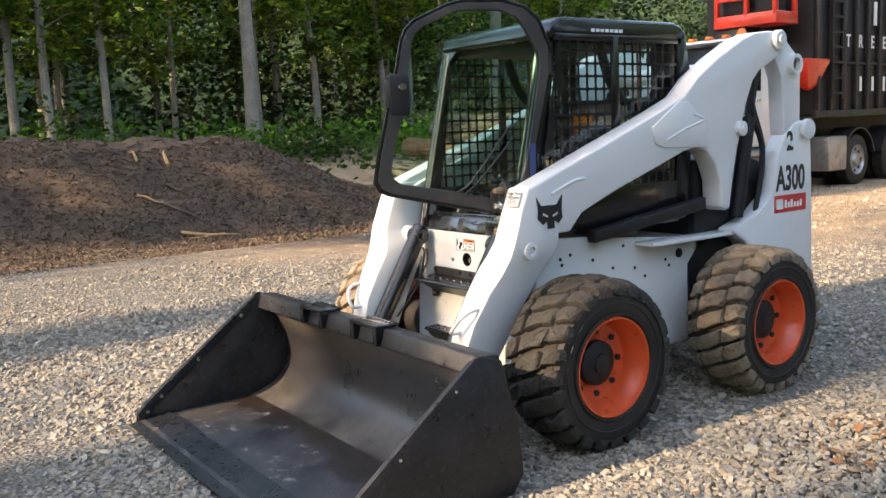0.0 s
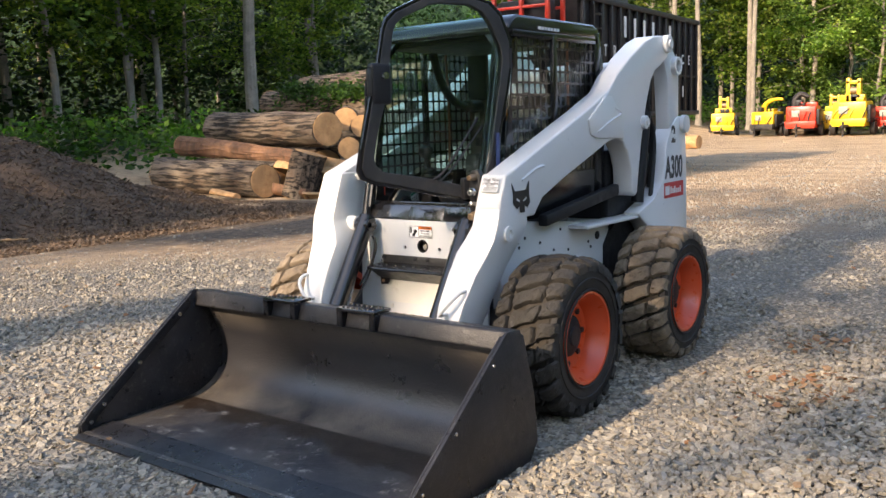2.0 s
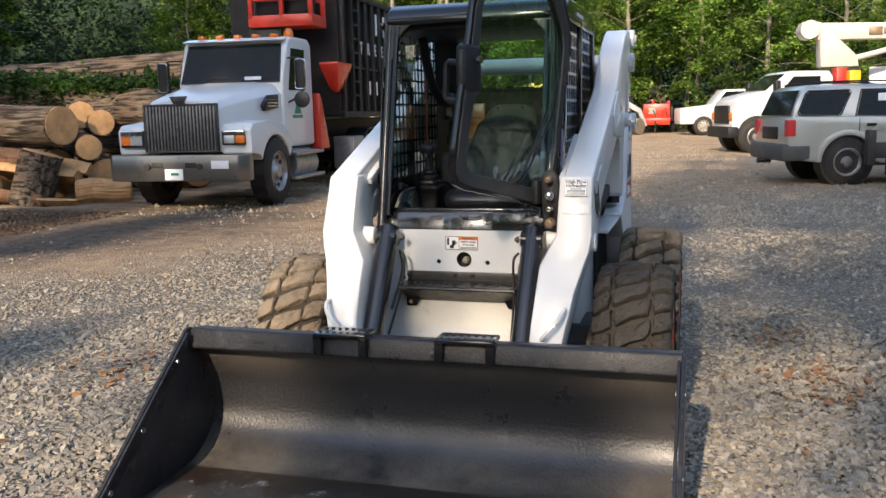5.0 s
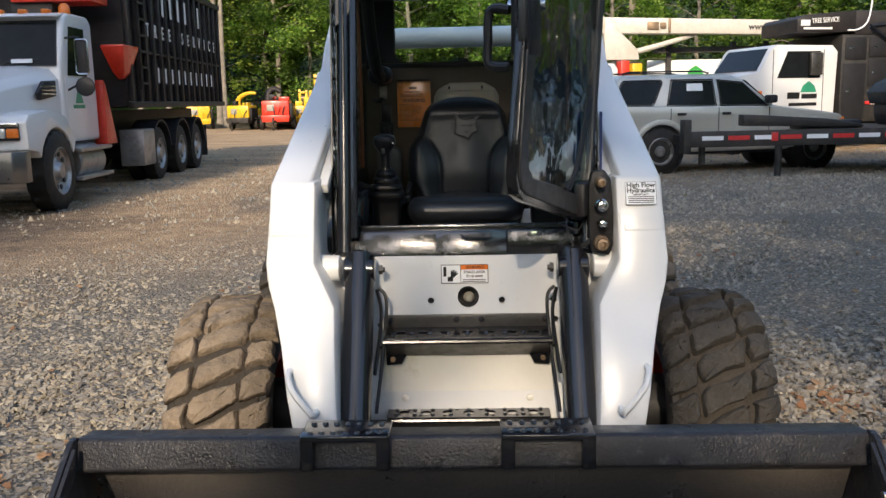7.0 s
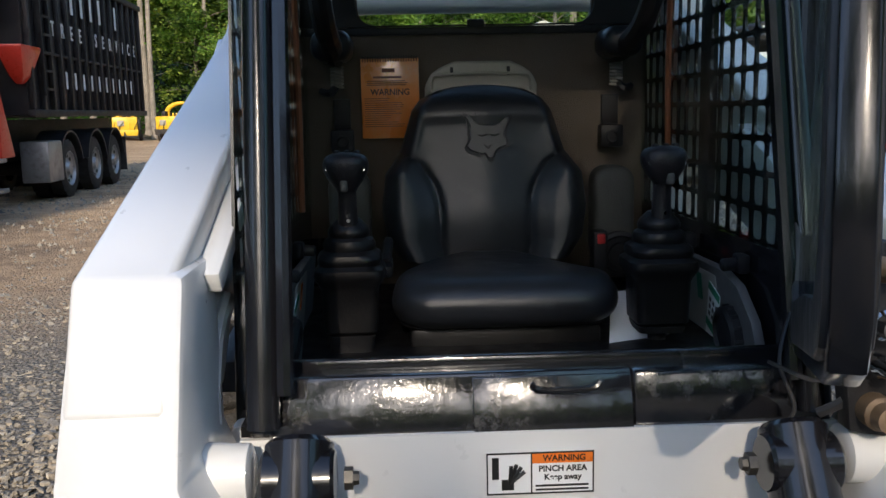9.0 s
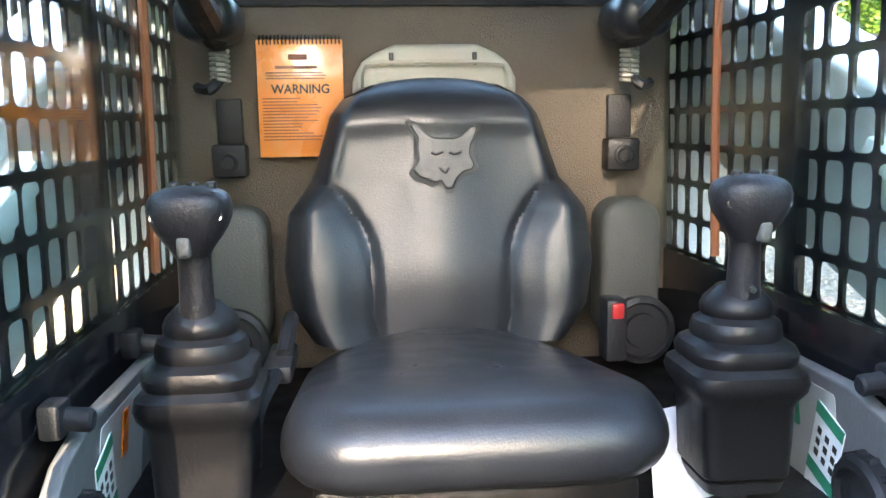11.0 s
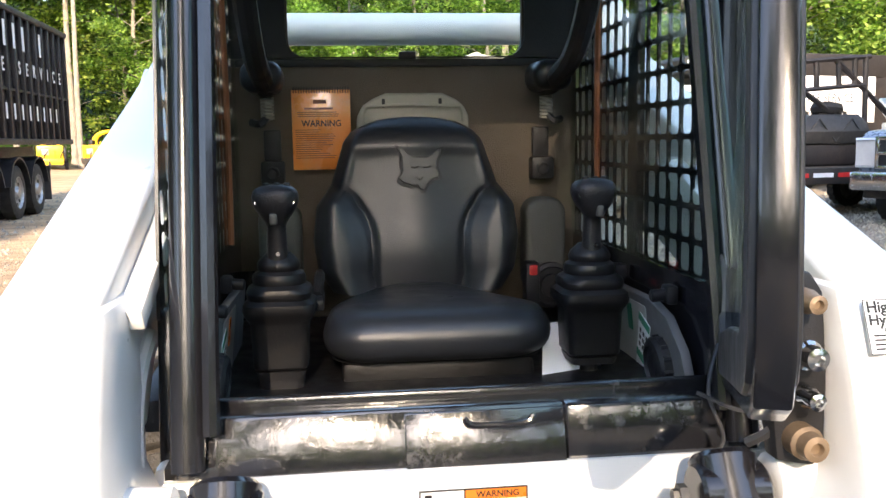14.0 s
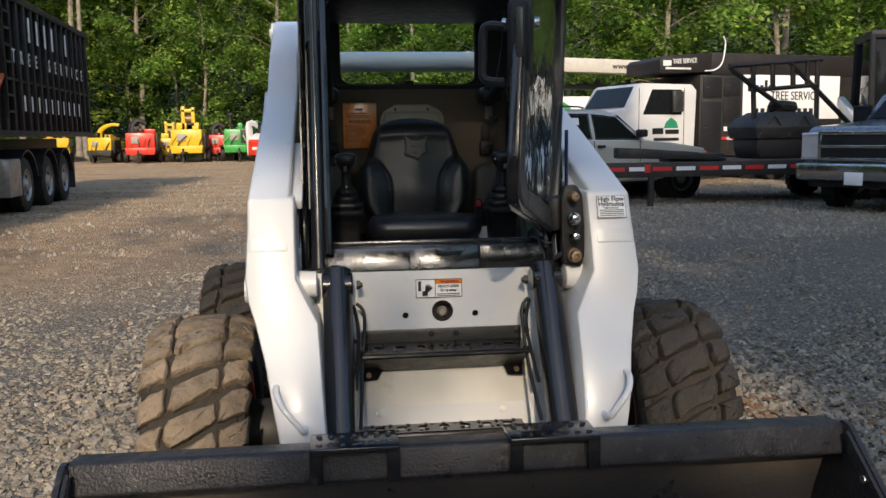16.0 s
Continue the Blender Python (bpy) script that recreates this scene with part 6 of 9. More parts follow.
def joystick(s):
    x, y = 0.303 * s, 0.40
    js = thing("control_lever", "", "")
    for k in ("label", "category"):
        if k in js:
            del js[k]
    js.parent = loader
    js["label"] = "black control lever with rubber boot"
    b = B()
    foot = 0.018 if s > 0 else 0.042
    loft(b, [[(x + u, y + 0.015 + v * 1.05, z) for u, v in rect(-h, h, -h, h, min(0.016, h * 0.9), 3)] for z, h in ((0.955, foot), (0.978, foot), (0.982, 0.044), (0.996, 0.048))])
    part("pedestal", b, BLACK_MATT, js, "black lever pedestal")
    b = B()
    rings = []
    prof = [(1.000, 0.048), (1.004, 0.0510), (1.04, 0.0525), (1.085, 0.054), (1.094, 0.0575), (1.104, 0.064), (1.114, 0.067), (1.124, 0.066), (1.130, 0.060), (1.132, 0.058), (1.136, 0.060), (1.144, 0.0615), (1.152, 0.059), (1.157, 0.052), (1.159, 0.0495), (1.163, 0.0505), (1.171, 0.051), (1.178, 0.048), (1.182, 0.041), (1.184, 0.039), (1.188, 0.041), (1.195, 0.041), (1.202, 0.038), (1.210, 0.030), (1.218, 0.022)]
    for z, h in prof:
        r = min(h * 0.98, 0.016 + max(0, z - 1.10) * 0.48)
        rings.append([(x + u, y + 0.015 + v * 1.05, z) for u, v in rect(-h, h, -h, h, r, 5)])
    loft(b, rings)
    part("boot", b, BOOT, js, "ribbed black rubber boot")
    b = B()
    lathe(b, [(0, 0.022), (0.03, 0.0185), (0.07, 0.0175), (0.10, 0.020)], (x, y, 1.195), (0, -0.06, 1), 20)
    part("stem", b, HEAD, js)
    b = B()
    rings = []
    for z, w, dpt in ((1.272, 0.018, 0.020), (1.280, 0.022, 0.025), (1.290, 0.030, 0.031), (1.302, 0.038, 0.036), (1.314, 0.0425, 0.039), (1.325, 0.0435, 0.039), (1.334, 0.041, 0.037), (1.340, 0.035, 0.031), (1.344, 0.025, 0.022), (1.346, 0.012, 0.011)):
        rings.append([(x + w * math.copysign(abs(math.cos(a)) ** 0.8, math.cos(a)), y - 0.012 + dpt * math.copysign(abs(math.sin(a)) ** 0.8, math.sin(a)), z) for a in [k * math.tau / 28 for k in range(28)]])
    loft(b, rings)
    head = part("grip", b, HEAD, js, "rounded black grip head")
    for dx in (-0.031, 0.031):
        b = B()
        lathe(b, [(0, 0.006), (0.003, 0.005), (0.002, 0.002)], (x + dx, y - 0.037, 1.316), (dx * 6, -1, 0.1), 10)
        part("screw", b, CHROME, head)
    b = B()
    box(b, x - 0.006 + 0.004 * s, x + 0.008 + 0.004 * s, y - 0.047, y - 0.030, 1.274, 1.296, 0.004, 3)
    part("trigger", b, GREY_PAD, head, "grey trigger")
    b = B()
    for dx in (-0.016, 0.004, 0.022):
        lathe(b, [(0, 0.007), (0.007, 0.006), (0.008, 0.003)], (x + dx, y - 0.012, 1.342), (0, 0, 1), 10)
    part("button", b, BLACK_MATT, head)
    b = B()
    lathe(b, [(0, 0.005), (0.003, 0.004), (0.003, 0.001)], (x + 0.002, y - 0.022, 1.218), (0, -1, 0), 8)
    part("screw", b, CHROME, js)


both(joystick)


def cab_fittings():
    # orange manual on the rear wall
    b = B()
    box(b, -0.300, -0.150, 1.040, 1.062, 1.352, 1.556, 0.002)
    man = part("manual", b, ORANGE_CARD, loader, "orange spiral-bound manual in a clear sleeve")
    b = B()
    for k in range(22):
        x = -0.294 + k * 0.0066
        tube(b, [(x, 1.040, 1.548), (x, 1.034, 1.560), (x, 1.046, 1.564), (x, 1.056, 1.552)], 0.0011, 4, 2)
    part("spiral", b, BLACK_MATT, man)
    F = lambda x, z: basis((x, 1.0385, z), (1, 0, 0), (0, 0, 1))
    part("lettering", text_mesh("WARNING", 0.022, F(-0.225, 1.470), 0.0003, 0.95, 0.0004), DECAL_BLACK, man)
    b = B()
    rng = random.Random(4)
    box(b, -0.245, -0.212, 1.038, 1.0395, 1.521, 1.531)
    box(b, -0.268, -0.195, 1.038, 1.0395, 1.506, 1.511)
    for k in range(3):
        box(b, -0.285, -0.178 - rng.uniform(0, 0.02), 1.038, 1.0395, 1.488 + k * 0.005, 1.490 + k * 0.005)
    for k in range(14):
        box(b, -0.292, -0.185 - rng.uniform(0, 0.05), 1.038, 1.0395, 1.382 + k * 0.0055, 1.3838 + k * 0.0055)
    part("print_line", b, material("manual_print", (0.22, 0.07, 0.02), 0.5, var=0.05, bump=0.0), man)
    # beige storage lid behind the seat
    b = B()
    prism(b, [(-0.135, 1.40), (-0.135, 1.485), (-0.118, 1.515), (-0.095, 1.53), (-0.06, 1.545), (0.085, 1.545), (0.118, 1.53), (0.142, 1.513), (0.155, 1.485), (0.155, 1.40)], "y", 1.02, 1.064, 0.01, 3)
    lid = part("storage_lid", b, BEIGE, loader, "grey-beige plastic storage lid")
    b = B()
    tube(b, [(-0.12, 1.018, 1.47), (-0.115, 1.017, 1.503), (-0.085, 1.016, 1.512), (0.105, 1.016, 1.512), (0.135, 1.017, 1.503), (0.14, 1.018, 1.47)], 0.006, 6)
    part("rim", b, BEIGE, lid)
    for x in (-0.066, 0.080):
        b = B()
        box(b, x - 0.004, x + 0.004, 1.012, 1.022, 1.508, 1.530, 0.001)
        part("latch_slot", b, BLACK_MATT, lid)
    for s in (1, -1):
        b = B()
        box(b, 0.352 * s - 0.030, 0.352 * s + 0.030, 1.02, 1.064, 1.318, 1.376, 0.006)
        kb = part("strap_anchor", b, BLACK_MATT, loader, "black square anchor with round knob")
        b = B()
        lathe(b, [(0, 0.018), (0.006, 0.018), (0.008, 0.014), (0.005, 0.010), (0.005, 0.002)], (0.352 * s, 1.02, 1.345), (0, -1, 0), 20)
        part("knob", b, BLACK_MATT, kb)
        b = B()
        box(b, 0.352 * s - 0.022, 0.352 * s + 0.022, 1.05, 1.064, 1.376, 1.455, 0.003)
        part("bracket", b, BLACK_MATT, kb)
        # seat bar arm with padded end
        b = B()
        tube(b, [(0.375 * s, 0.58, 1.90), (0.37 * s, 0.66, 1.72), (0.365 * s, 0.76, 1.62), (0.36 * s, 0.90, 1.575), (0.36 * s, 0.99, 1.56)], 0.026, 10)
        bar = part("seat_bar_arm", b, BLACK_MATT, loader, "black padded seat bar arm")
        b = B()
        box(b, 0.36 * s - 0.055, 0.36 * s + 0.045, 0.90, 1.055, 1.545, 1.62, 0.03, 4)
        part("pad", b, VINYL, bar)
        b = B()
        tube(b, [(0.36 * s + 0.015 * math.cos(k * 0.9), 1.02 + 0.015 * math.sin(k * 0.9), 1.535 - k * 0.0012) for k in range(48)], 0.004, 5, 0)
        part("spring", b, BEIGE, bar)
        b = B()
        tube(b, [(0.36 * s, 1.02, 1.49), (0.375 * s, 1.0, 1.47), (0.40 * s, 1.03, 1.475)], 0.010, 6)
        part("cable", b, BLACK_MATT, bar)
            # slanted side console with decals and a round vent
        o = basis((0.438 * s, 0.15, 0.86), (0, 1, 0), (-0.10 * s, 0, 1))
        sgn = 1 if (o.to_3x3() @ Vector((0, 0, 1))).x * s < 0 else -1
        lay = lambda h: o @ Matrix.Translation((0, 0, h * sgn))
        con = part("side_console", sheet([(0.04, -0.02), (0.62, -0.02), (0.62, 0.245), (0.20, 0.25), (0.12, 0.232), (0.06, 0.18), (0.04, 0.12)], (), 0.012, 0.003, o), CONSOLE, loader, "grey moulded side console")
        part("white_plate", sheet(rect(0.225, 0.42, -0.015, 0.235, 0.006), (), 0.003, 0, lay(0.0085)), CONSOLE_WHITE, con, "scuffed white console plate")
        tilt = lay(0.0112) @ Matrix.Translation((0.262, 0.13, 0)) @ Matrix.Rotation(radians(22), 4, "Z")
        strip = part("decal_sheet", sheet(rect(-0.030, 0.030, -0.085, 0.085, 0.004), (), 0.0016, 0, tilt), PAPER, con, "white control decal with green bands")
        for v0, v1 in ((0.068, 0.085), (-0.018, 0.0)):
            b = B()
            box(b, -0.030, 0.030, v0, v1, 0.001 * sgn - 0.0005, 0.001 * sgn + 0.0005, 0, 2, tilt)
            part("decal_band", b, DECAL_GREEN, strip)
        for r_ in range(6):
            for c_ in range(3):
                u, v = -0.022 + c_ * 0.017, -0.076 + r_ * 0.0165 + (0.038 if r_ > 2 else 0)
                b = B()
                box(b, u, u + 0.008, v, v + 0.009, 0.001 * sgn - 0.0005, 0.001 * sgn + 0.0005, 0, 2, tilt)
                part("print_mark", b, DECAL_BLACK, strip)
        part("decal_tab", sheet(rect(0.31, 0.335, 0.17, 0.225, 0.002), (), 0.0016, 0, lay(0.0112)), AMBER if s < 0 else DECAL_GREEN, con)
        at, up = tuple(o @ Vector((0.155, 0.135, 0.006 * sgn))), tuple(o.to_3x3() @ Vector((0, 0, sgn)))
        b = B()
        lathe(b, [(0, 0.056), (0.018, 0.055), (0.024, 0.050), (0.026, 0.042), (0.020, 0.038), (0.020, 0.026), (0.024, 0.020), (0.024, 0.003)], at, up, 30)
        vent = part("air_vent", b, BLACK_MATT, loader, "round black air vent")
        for k in range(14):
            b = B()
            q = Vector(at) + Vector((0, math.cos(k * math.tau / 14), math.sin(k * math.tau / 14))) * 0.054 + Vector(up) * 0.010
            cyl(b, q - Vector(up) * 0.010, q + Vector(up) * 0.010, 0.005, n=6)
            part("grip_rib", b, BLACK_MATT, vent)
        for y in (0.30, 0.60):
            b = B()
            box(b, 0.425 * s - 0.012, 0.425 * s + 0.012, y - 0.018, y + 0.018, 1.112, 1.148, 0.006)
            lat = part("window_latch", b, BLACK_MATT, loader, "black window latch")
            b = B()
            cyl(b, (0.418 * s, y, 1.130), (0.388 * s, y, 1.127), 0.012, n=14, bev=0.003)
            part("knob", b, BLACK_MATT, lat)
    # sheet of paper and clutter on the floor
    part("paper_sheet", sheet(rect(-0.055, 0.055, 0, 0.16), (), 0.001, 0, basis((0.255, 0.36, 0.93), (0.8, 0.3, 0), (0.1, 0.4, 0.25)) @ Matrix.Scale(1.3, 4)), PAPER, loader, "white printed paper sheet")
    b = B()
    for k in range(7):
        box(b, -0.045, 0.03, 0.02 + k * 0.018, 0.0225 + k * 0.018, 0.0006, 0.0014, 0, 2, basis((0.252, 0.40, 0.93), (0.8, 0.3, 0), (0.1, 0.4, 0.25)))
    part("paper_print", b, material("grey_print", (0.3, 0.3, 0.33), 0.6, bump=0), loader)
    b = B()
    cyl(b, (-0.40, 0.04, 0.992), (-0.35, 0.16, 0.984), 0.022, n=16, bev=0.004)
    part("white_tube", b, PAPER, loader, "white plastic tube on the cab floor")
    # plain stand-in for a small red thing between arm and cab
    b = B()
    cyl(b, (-0.462, 0.16, 1.06), (-0.462, 0.16, 1.13), 0.018, n=14, bev=0.006)
    part("small_red_part", b, RED, loader, "small red part beside the cab")
    b = B()
    cyl(b, (0.02, 0.20, 0.984), (0.10, 0.19, 0.978), 0.016, n=14, bev=0.004)
    part("rag_roll", b, GREY_PAD, loader, "grey rag on the cab floor")
    b = B()
    cyl(b, (0.32, 0.10, 0.992), (0.40, 0.17, 0.984), 0.022, n=14, bev=0.004)
    part("white_tube", b, PAPER, loader, "white plastic tube on the cab floor")


cab_fittings()


def loader_marks():
    # stickers and lettering on the arms and uprights
    b = B()
    o = basis((0.552, -0.1978, 1.168), (1, 0, 0), (0, 0.405, 1))
    part("flow_sticker", sheet(rect(-0.048, 0.048, -0.037, 0.037, 0.003), (), 0.0016, 0, o), PAPER, loader, "white sticker with black print")
    part("lettering", text_mesh("High Flow", 0.0215, o @ Matrix.Translation((0, 0.026, 0.0014)), 0.0003, 1, 0.0006), DECAL_BLACK, loader)
    part("lettering", text_mesh("Hydraulics", 0.0205, o @ Matrix.Translation((0, 0.0085, 0.0014)), 0.0003, 1, 0.0006), DECAL_BLACK, loader)
    part("lettering", text_mesh("IMPORTANT", 0.0085, o @ Matrix.Translation((0, -0.005, 0.0014)), 0.0003, 1, 0.0002), DECAL_BLACK, loader)
    for k in range(4):
        box(b, -0.040, 0.040, -0.031 + k * 0.006, -0.0285 + k * 0.006, 0.0008, 0.0016, 0, 2, o)
    for x0, x1, y0, y1 in ((-0.048, 0.048, 0.036, 0.037), (-0.048, 0.048, -0.037, -0.036), (-0.048, -0.047, -0.037, 0.037), (0.047, 0.048, -0.037, 0.037)):
        box(b, x0, x1, y0, y1, 0.0008, 0.0016, 0, 2, o)
    part("print_line", b, DECAL_BLACK, loader)
    for s in (1, -1):
        side = lambda y, z, dx=0.0: basis(((0.6125 + dx) * s, y, z), (0, s, 0), (0, 0, 1))
        part("lettering", text_mesh("A300", 0.205, side(1.952, 1.123), 0.0008, 0.66, 0.006, 1.0), DECAL_BLACK, loader, "black model lettering")
        part("lettering", text_mesh("2", 0.155, side(1.94, 1.345), 0.0008, 0.9, 0.005), DECAL_BLACK, loader)
        b = B()
        for k in range(5):
            box(b, -0.055 + k * 0.022, -0.038 + k * 0.022, -0.012, 0.012, -0.001, 0.0022, 0, 2, side(1.94, 1.34))
        part("print_mark", b, DECAL_WHITE, loader)
        badge = part("badge", sheet(rect(-0.165, 0.165, -0.052, 0.052, 0.006), (), 0.002, 0, side(1.95, 0.978)), DECAL_RED, loader, "red badge with white bars")
        b = B()
        box(b, -0.15, -0.085, -0.03, 0.03, 0.0008, 0.0018, 0.006, 2, side(1.95, 0.978))
        for k, (u, h) in enumerate(((-0.06, 0.034), (-0.028, 0.024), (0.002, 0.034), (0.034, 0.022), (0.066, 0.022), (0.098, 0.030))):
            box(b, u, u + 0.022, -0.026, -0.026 + h * 1.4, 0.0008, 0.0018, 0, 2, side(1.95, 0.978))
        part("badge_bars", b, DECAL_WHITE, badge)
        emblem = [(-0.085, 0.095), (-0.055, 0.045), (0.045, 0.045), (0.088, 0.100), (0.075, 0.020), (0.078, -0.02), (0.05, -0.045), (0.022, -0.03), (0.022, -0.065), (-0.022, -0.065), (-0.022, -0.03), (-0.05, -0.045), (-0.082, -0.015), (-0.075, 0.025)]
        holes = [[(-0.045, 0.012), (-0.012, -0.004), (-0.016, -0.014), (-0.05, 0.0)], [(0.012, -0.004), (0.05, 0.012), (0.052, 0.0), (0.016, -0.014)]]
        part("emblem", sheet(emblem, holes, 0.002, 0, basis((0.6275 * s, -0.035, 1.085), (0, 0.92 * s, 0), (-0.07 * s, 0, 0.95))), DECAL_BLACK, loader, "black emblem on the arm")


loader_marks()

# ---- vehicles and stores in the yard. Each vehicle: its nose to its own -y, its own +x to the right of one who faces it ----
def road_wheel(parent, x, y, r, w, rim, name="wheel", hub=0.62, holes=8, dual=False, hole=0.11):
    s = 1 if x > 0 else -1
    wh = new(name)
    wh.parent = parent
    b = B()
    for o in ((0,) if not dual else (0, -s * (w + 0.05))):
        lathe(b, [(-w / 2, r * hub), (-w / 2, r * 0.86), (-w * 0.42, r * 0.97), (-w * 0.2, r), (w * 0.2, r), (w * 0.42, r * 0.97), (w / 2, r * 0.86), (w / 2, r * hub)], (x + o, y, r), (s, 0, 0), 36, caps=False)
    tyre = part("tyre", b, SIDEWALL, wh)
    b = B()
    for o in ((0,) if not dual else (0, -s * (w + 0.05))):
        t_ = []
        for h in (-0.44, -0.40, 0.40, 0.44):
            t_.append([(x + o + h * w, y + q * math.cos(a), r + q * math.sin(a)) for a, q in [((k + 0.35 * h) * math.tau / 72, r * (0.95 if abs(h) > 0.42 else 1.0) + (0.014 if k % 4 < 2 else -0.004)) for k in range(72)]])
        loft(b, t_, False)
    part("tread", b, SIDEWALL, tyre)
    b = B()
    lathe(b, [(-w * 0.3, r * hub), (w * 0.48, r * hub), (w * 0.5, r * hub * 0.95), (w * 0.35, r * hub * 0.88), (w * 0.22, r * hub * 0.6), (w * 0.30, r * hub * 0.42), (w * 0.5, r * hub * 0.3), (w * 0.52, 0.004)], (x, y, r), (s, 0, 0), 30, caps=False)
    face = part("rim", b, rim, wh)
    for k in range(holes):
        b = B()
        a = k * math.tau / holes
        c = Vector((x + s * w * 0.27, y + r * hub * 0.72 * math.cos(a), r + r * hub * 0.72 * math.sin(a)))
        cyl(b, c, c + Vector((s * w * 0.05, 0, 0)), r * hub * hole, n=10)
        part("rim_hole", b, FRAME_BLACK, face)
    return wh


def roll_off_truck():
    T = thing("roll_off_truck", "white roll-off truck with red loader crane and black box", "truck", m=pose(-7.17, 9.8, 0, 0, 0, 3.5))
    P = lambda name, b, mat, label="", parent=T: part(name, b, mat, parent, label)
    # bonnet and wings
    b = B()
    rings = []
    for y, hw, z0, zs, zt in ((-1.02, 0.66, 0.95, 1.62, 1.78), (-0.9, 0.70, 0.95, 1.68, 1.84), (-0.3, 0.80, 0.95, 1.78, 1.96), (0.45, 0.92, 0.95, 1.88, 2.08), (0.85, 0.98, 0.95, 1.92, 2.14)):
        rings.append([(-hw, y, z0), (-hw, y, zs), (-hw * 0.86, y, zt - 0.05), (-hw * 0.5, y, zt), (hw * 0.5, y, zt), (hw * 0.86, y, zt - 0.05), (hw, y, zs), (hw, y, z0)])
    loft(b, rings, True, None, 0.02)
    hood = P("bonnet", b, WHITE, "white bonnet")
    for s in (1, -1):
        b = B()
        pts = [(-1.0, 0.98), (-1.02, 1.30), (-0.92, 1.40), (-0.3, 1.46), (0.35, 1.38), (0.72, 1.02), (0.66, 0.88)] + [(0.63 * math.cos(a), 0.57 + 0.63 * math.sin(a)) for a in [radians(k) for k in range(20, 161, 14)]] + [(-0.66, 0.88), (-1.0, 0.92)]
        prism(b, pts, "x", 0.66 * s, 1.20 * s, 0.03, 2)
        P("wing", b, WHITE, "white front wing", hood)
        b = B()
        box(b, 0.70 * s, 1.10 * s, -1.06, -0.98, 1.06, 1.30, 0.02)
        hl = P("headlamp", b, BLACK_MATT, "", hood)
        b = B()
        box(b, 0.74 * s, 0.93 * s, -1.075, -1.05, 1.09, 1.22, 0.015)
        part("lens", b, LAMP, hl)
        b = B()
        box(b, 0.94 * s, 1.10 * s, -1.07, -1.03, 1.09, 1.22, 0.015)
        part("indicator", b, AMBER, hl)
        b = B()
        box(b, 0.72 * s, 1.10 * s, -1.075, -1.03, 1.235, 1.30, 0.015)
        part("chrome_brow", b, CHROME, hl)
        b = B()
        prism(b, [(0.12, 1.60), (0.05, 1.70), (0.30, 1.88), (0.72, 1.90), (0.72, 1.66)], "x", 0.90 * s, 0.965 * s, 0.015)
        P("intake", b, BLACK_MATT, "", hood)
        b = B()
        for k in range(3):
            box(b, 0.955 * s, 0.975 * s, 0.16, 0.68, 1.68 + k * 0.055, 1.70 + k * 0.055)
        P("intake_bar", b, CHROME, "", hood)
    b = B()
    box(b, -0.64, 0.64, -1.07, -1.02, 0.97, 1.72, 0.02)
    gr = P("grille", b, BLACK_MATT, "chrome-barred radiator grille")
    b = B()
    for k in range(21):
        x = -0.60 + k * 0.06
        box(b, x - 0.009, x + 0.009, -1.10, -1.06, 0.99, 1.70, 0.004)
    part("grille_bar", b, ALLOY, gr)
    b = B()
    for x0, x1, z0, z1 in ((-0.66, 0.66, 1.70, 1.74), (-0.66, 0.66, 0.95, 0.985), (-0.66, -0.62, 0.95, 1.74), (0.62, 0.66, 0.95, 1.74)):
        box(b, x0, x1, -1.105, -1.03, z0, z1, 0.008)
    prism(b, [(-0.10, 1.74), (0.10, 1.74), (0.06, 1.84), (-0.06, 1.84)], "y", -1.11, -1.06, 0.01)
    part("grille_surround", b, DULL_STEEL, gr)
    b = B()
    prism(b, [(-1.24, -1.05), (-1.24, -1.22), (-1.12, -1.38), (1.12, -1.38), (1.24, -1.22), (1.24, -1.05)], "z", 0.50, 0.92, 0.02)
    bm_ = P("bumper", b, BUMPER, "dull metal bumper")
    b = B()
    for x in (-0.30, 0.30):
        box(b, x - 0.10, x + 0.10, -1.39, -1.37, 0.72, 0.80, 0.01)
    for x in (-0.46, 0.46):
        cyl(b, (x, -1.37, 0.74), (x, -1.42, 0.74), 0.05, n=14)
    part("tow_opening", b, FRAME_BLACK, bm_)
    b = B()
    box(b, -0.16, 0.16, -1.40, -1.382, 0.52, 0.70, 0.004)
    pl = part("plate", b, PAPER, bm_, "white front plate")
    b = B()
    box(b, -0.05, 0.09, -1.405, -1.398, 0.60, 0.64, 0.01)
    part("plate_mark", b, DECAL_GREEN, pl)
    b = B()
    box(b, 0.66, 0.96, -1.395, -1.38, 0.70, 0.83, 0.004)
    part("bumper_sticker", b, PAPER, bm_)
    # cab
    b = B()
    prism(b, [(0.80, 0.95), (0.80, 2.12), (1.07, 2.82), (1.16, 2.92), (1.30, 2.96), (2.10, 2.96), (2.25, 2.85), (2.28, 0.95)], "x", -1.03, 1.03, 0.05, 3)
    cab = P("cab", b, WHITE, "white truck cab")
    b = B()
    prism(b, [(-0.95, 2.15), (0.95, 2.15), (0.90, 2.80), (-0.90, 2.80)], "y", 0.0, 0.015, 0, 2, Matrix.Translation((0, 0.778 - 2.14 * 0.403, 0)) @ Matrix(((1, 0, 0, 0), (0, 1, 0.403, 0), (0, 0, 1, 0), (0, 0, 0, 1))))
    part("windscreen", b, CAR_GLASS, cab, "dark windscreen")
    b = B()
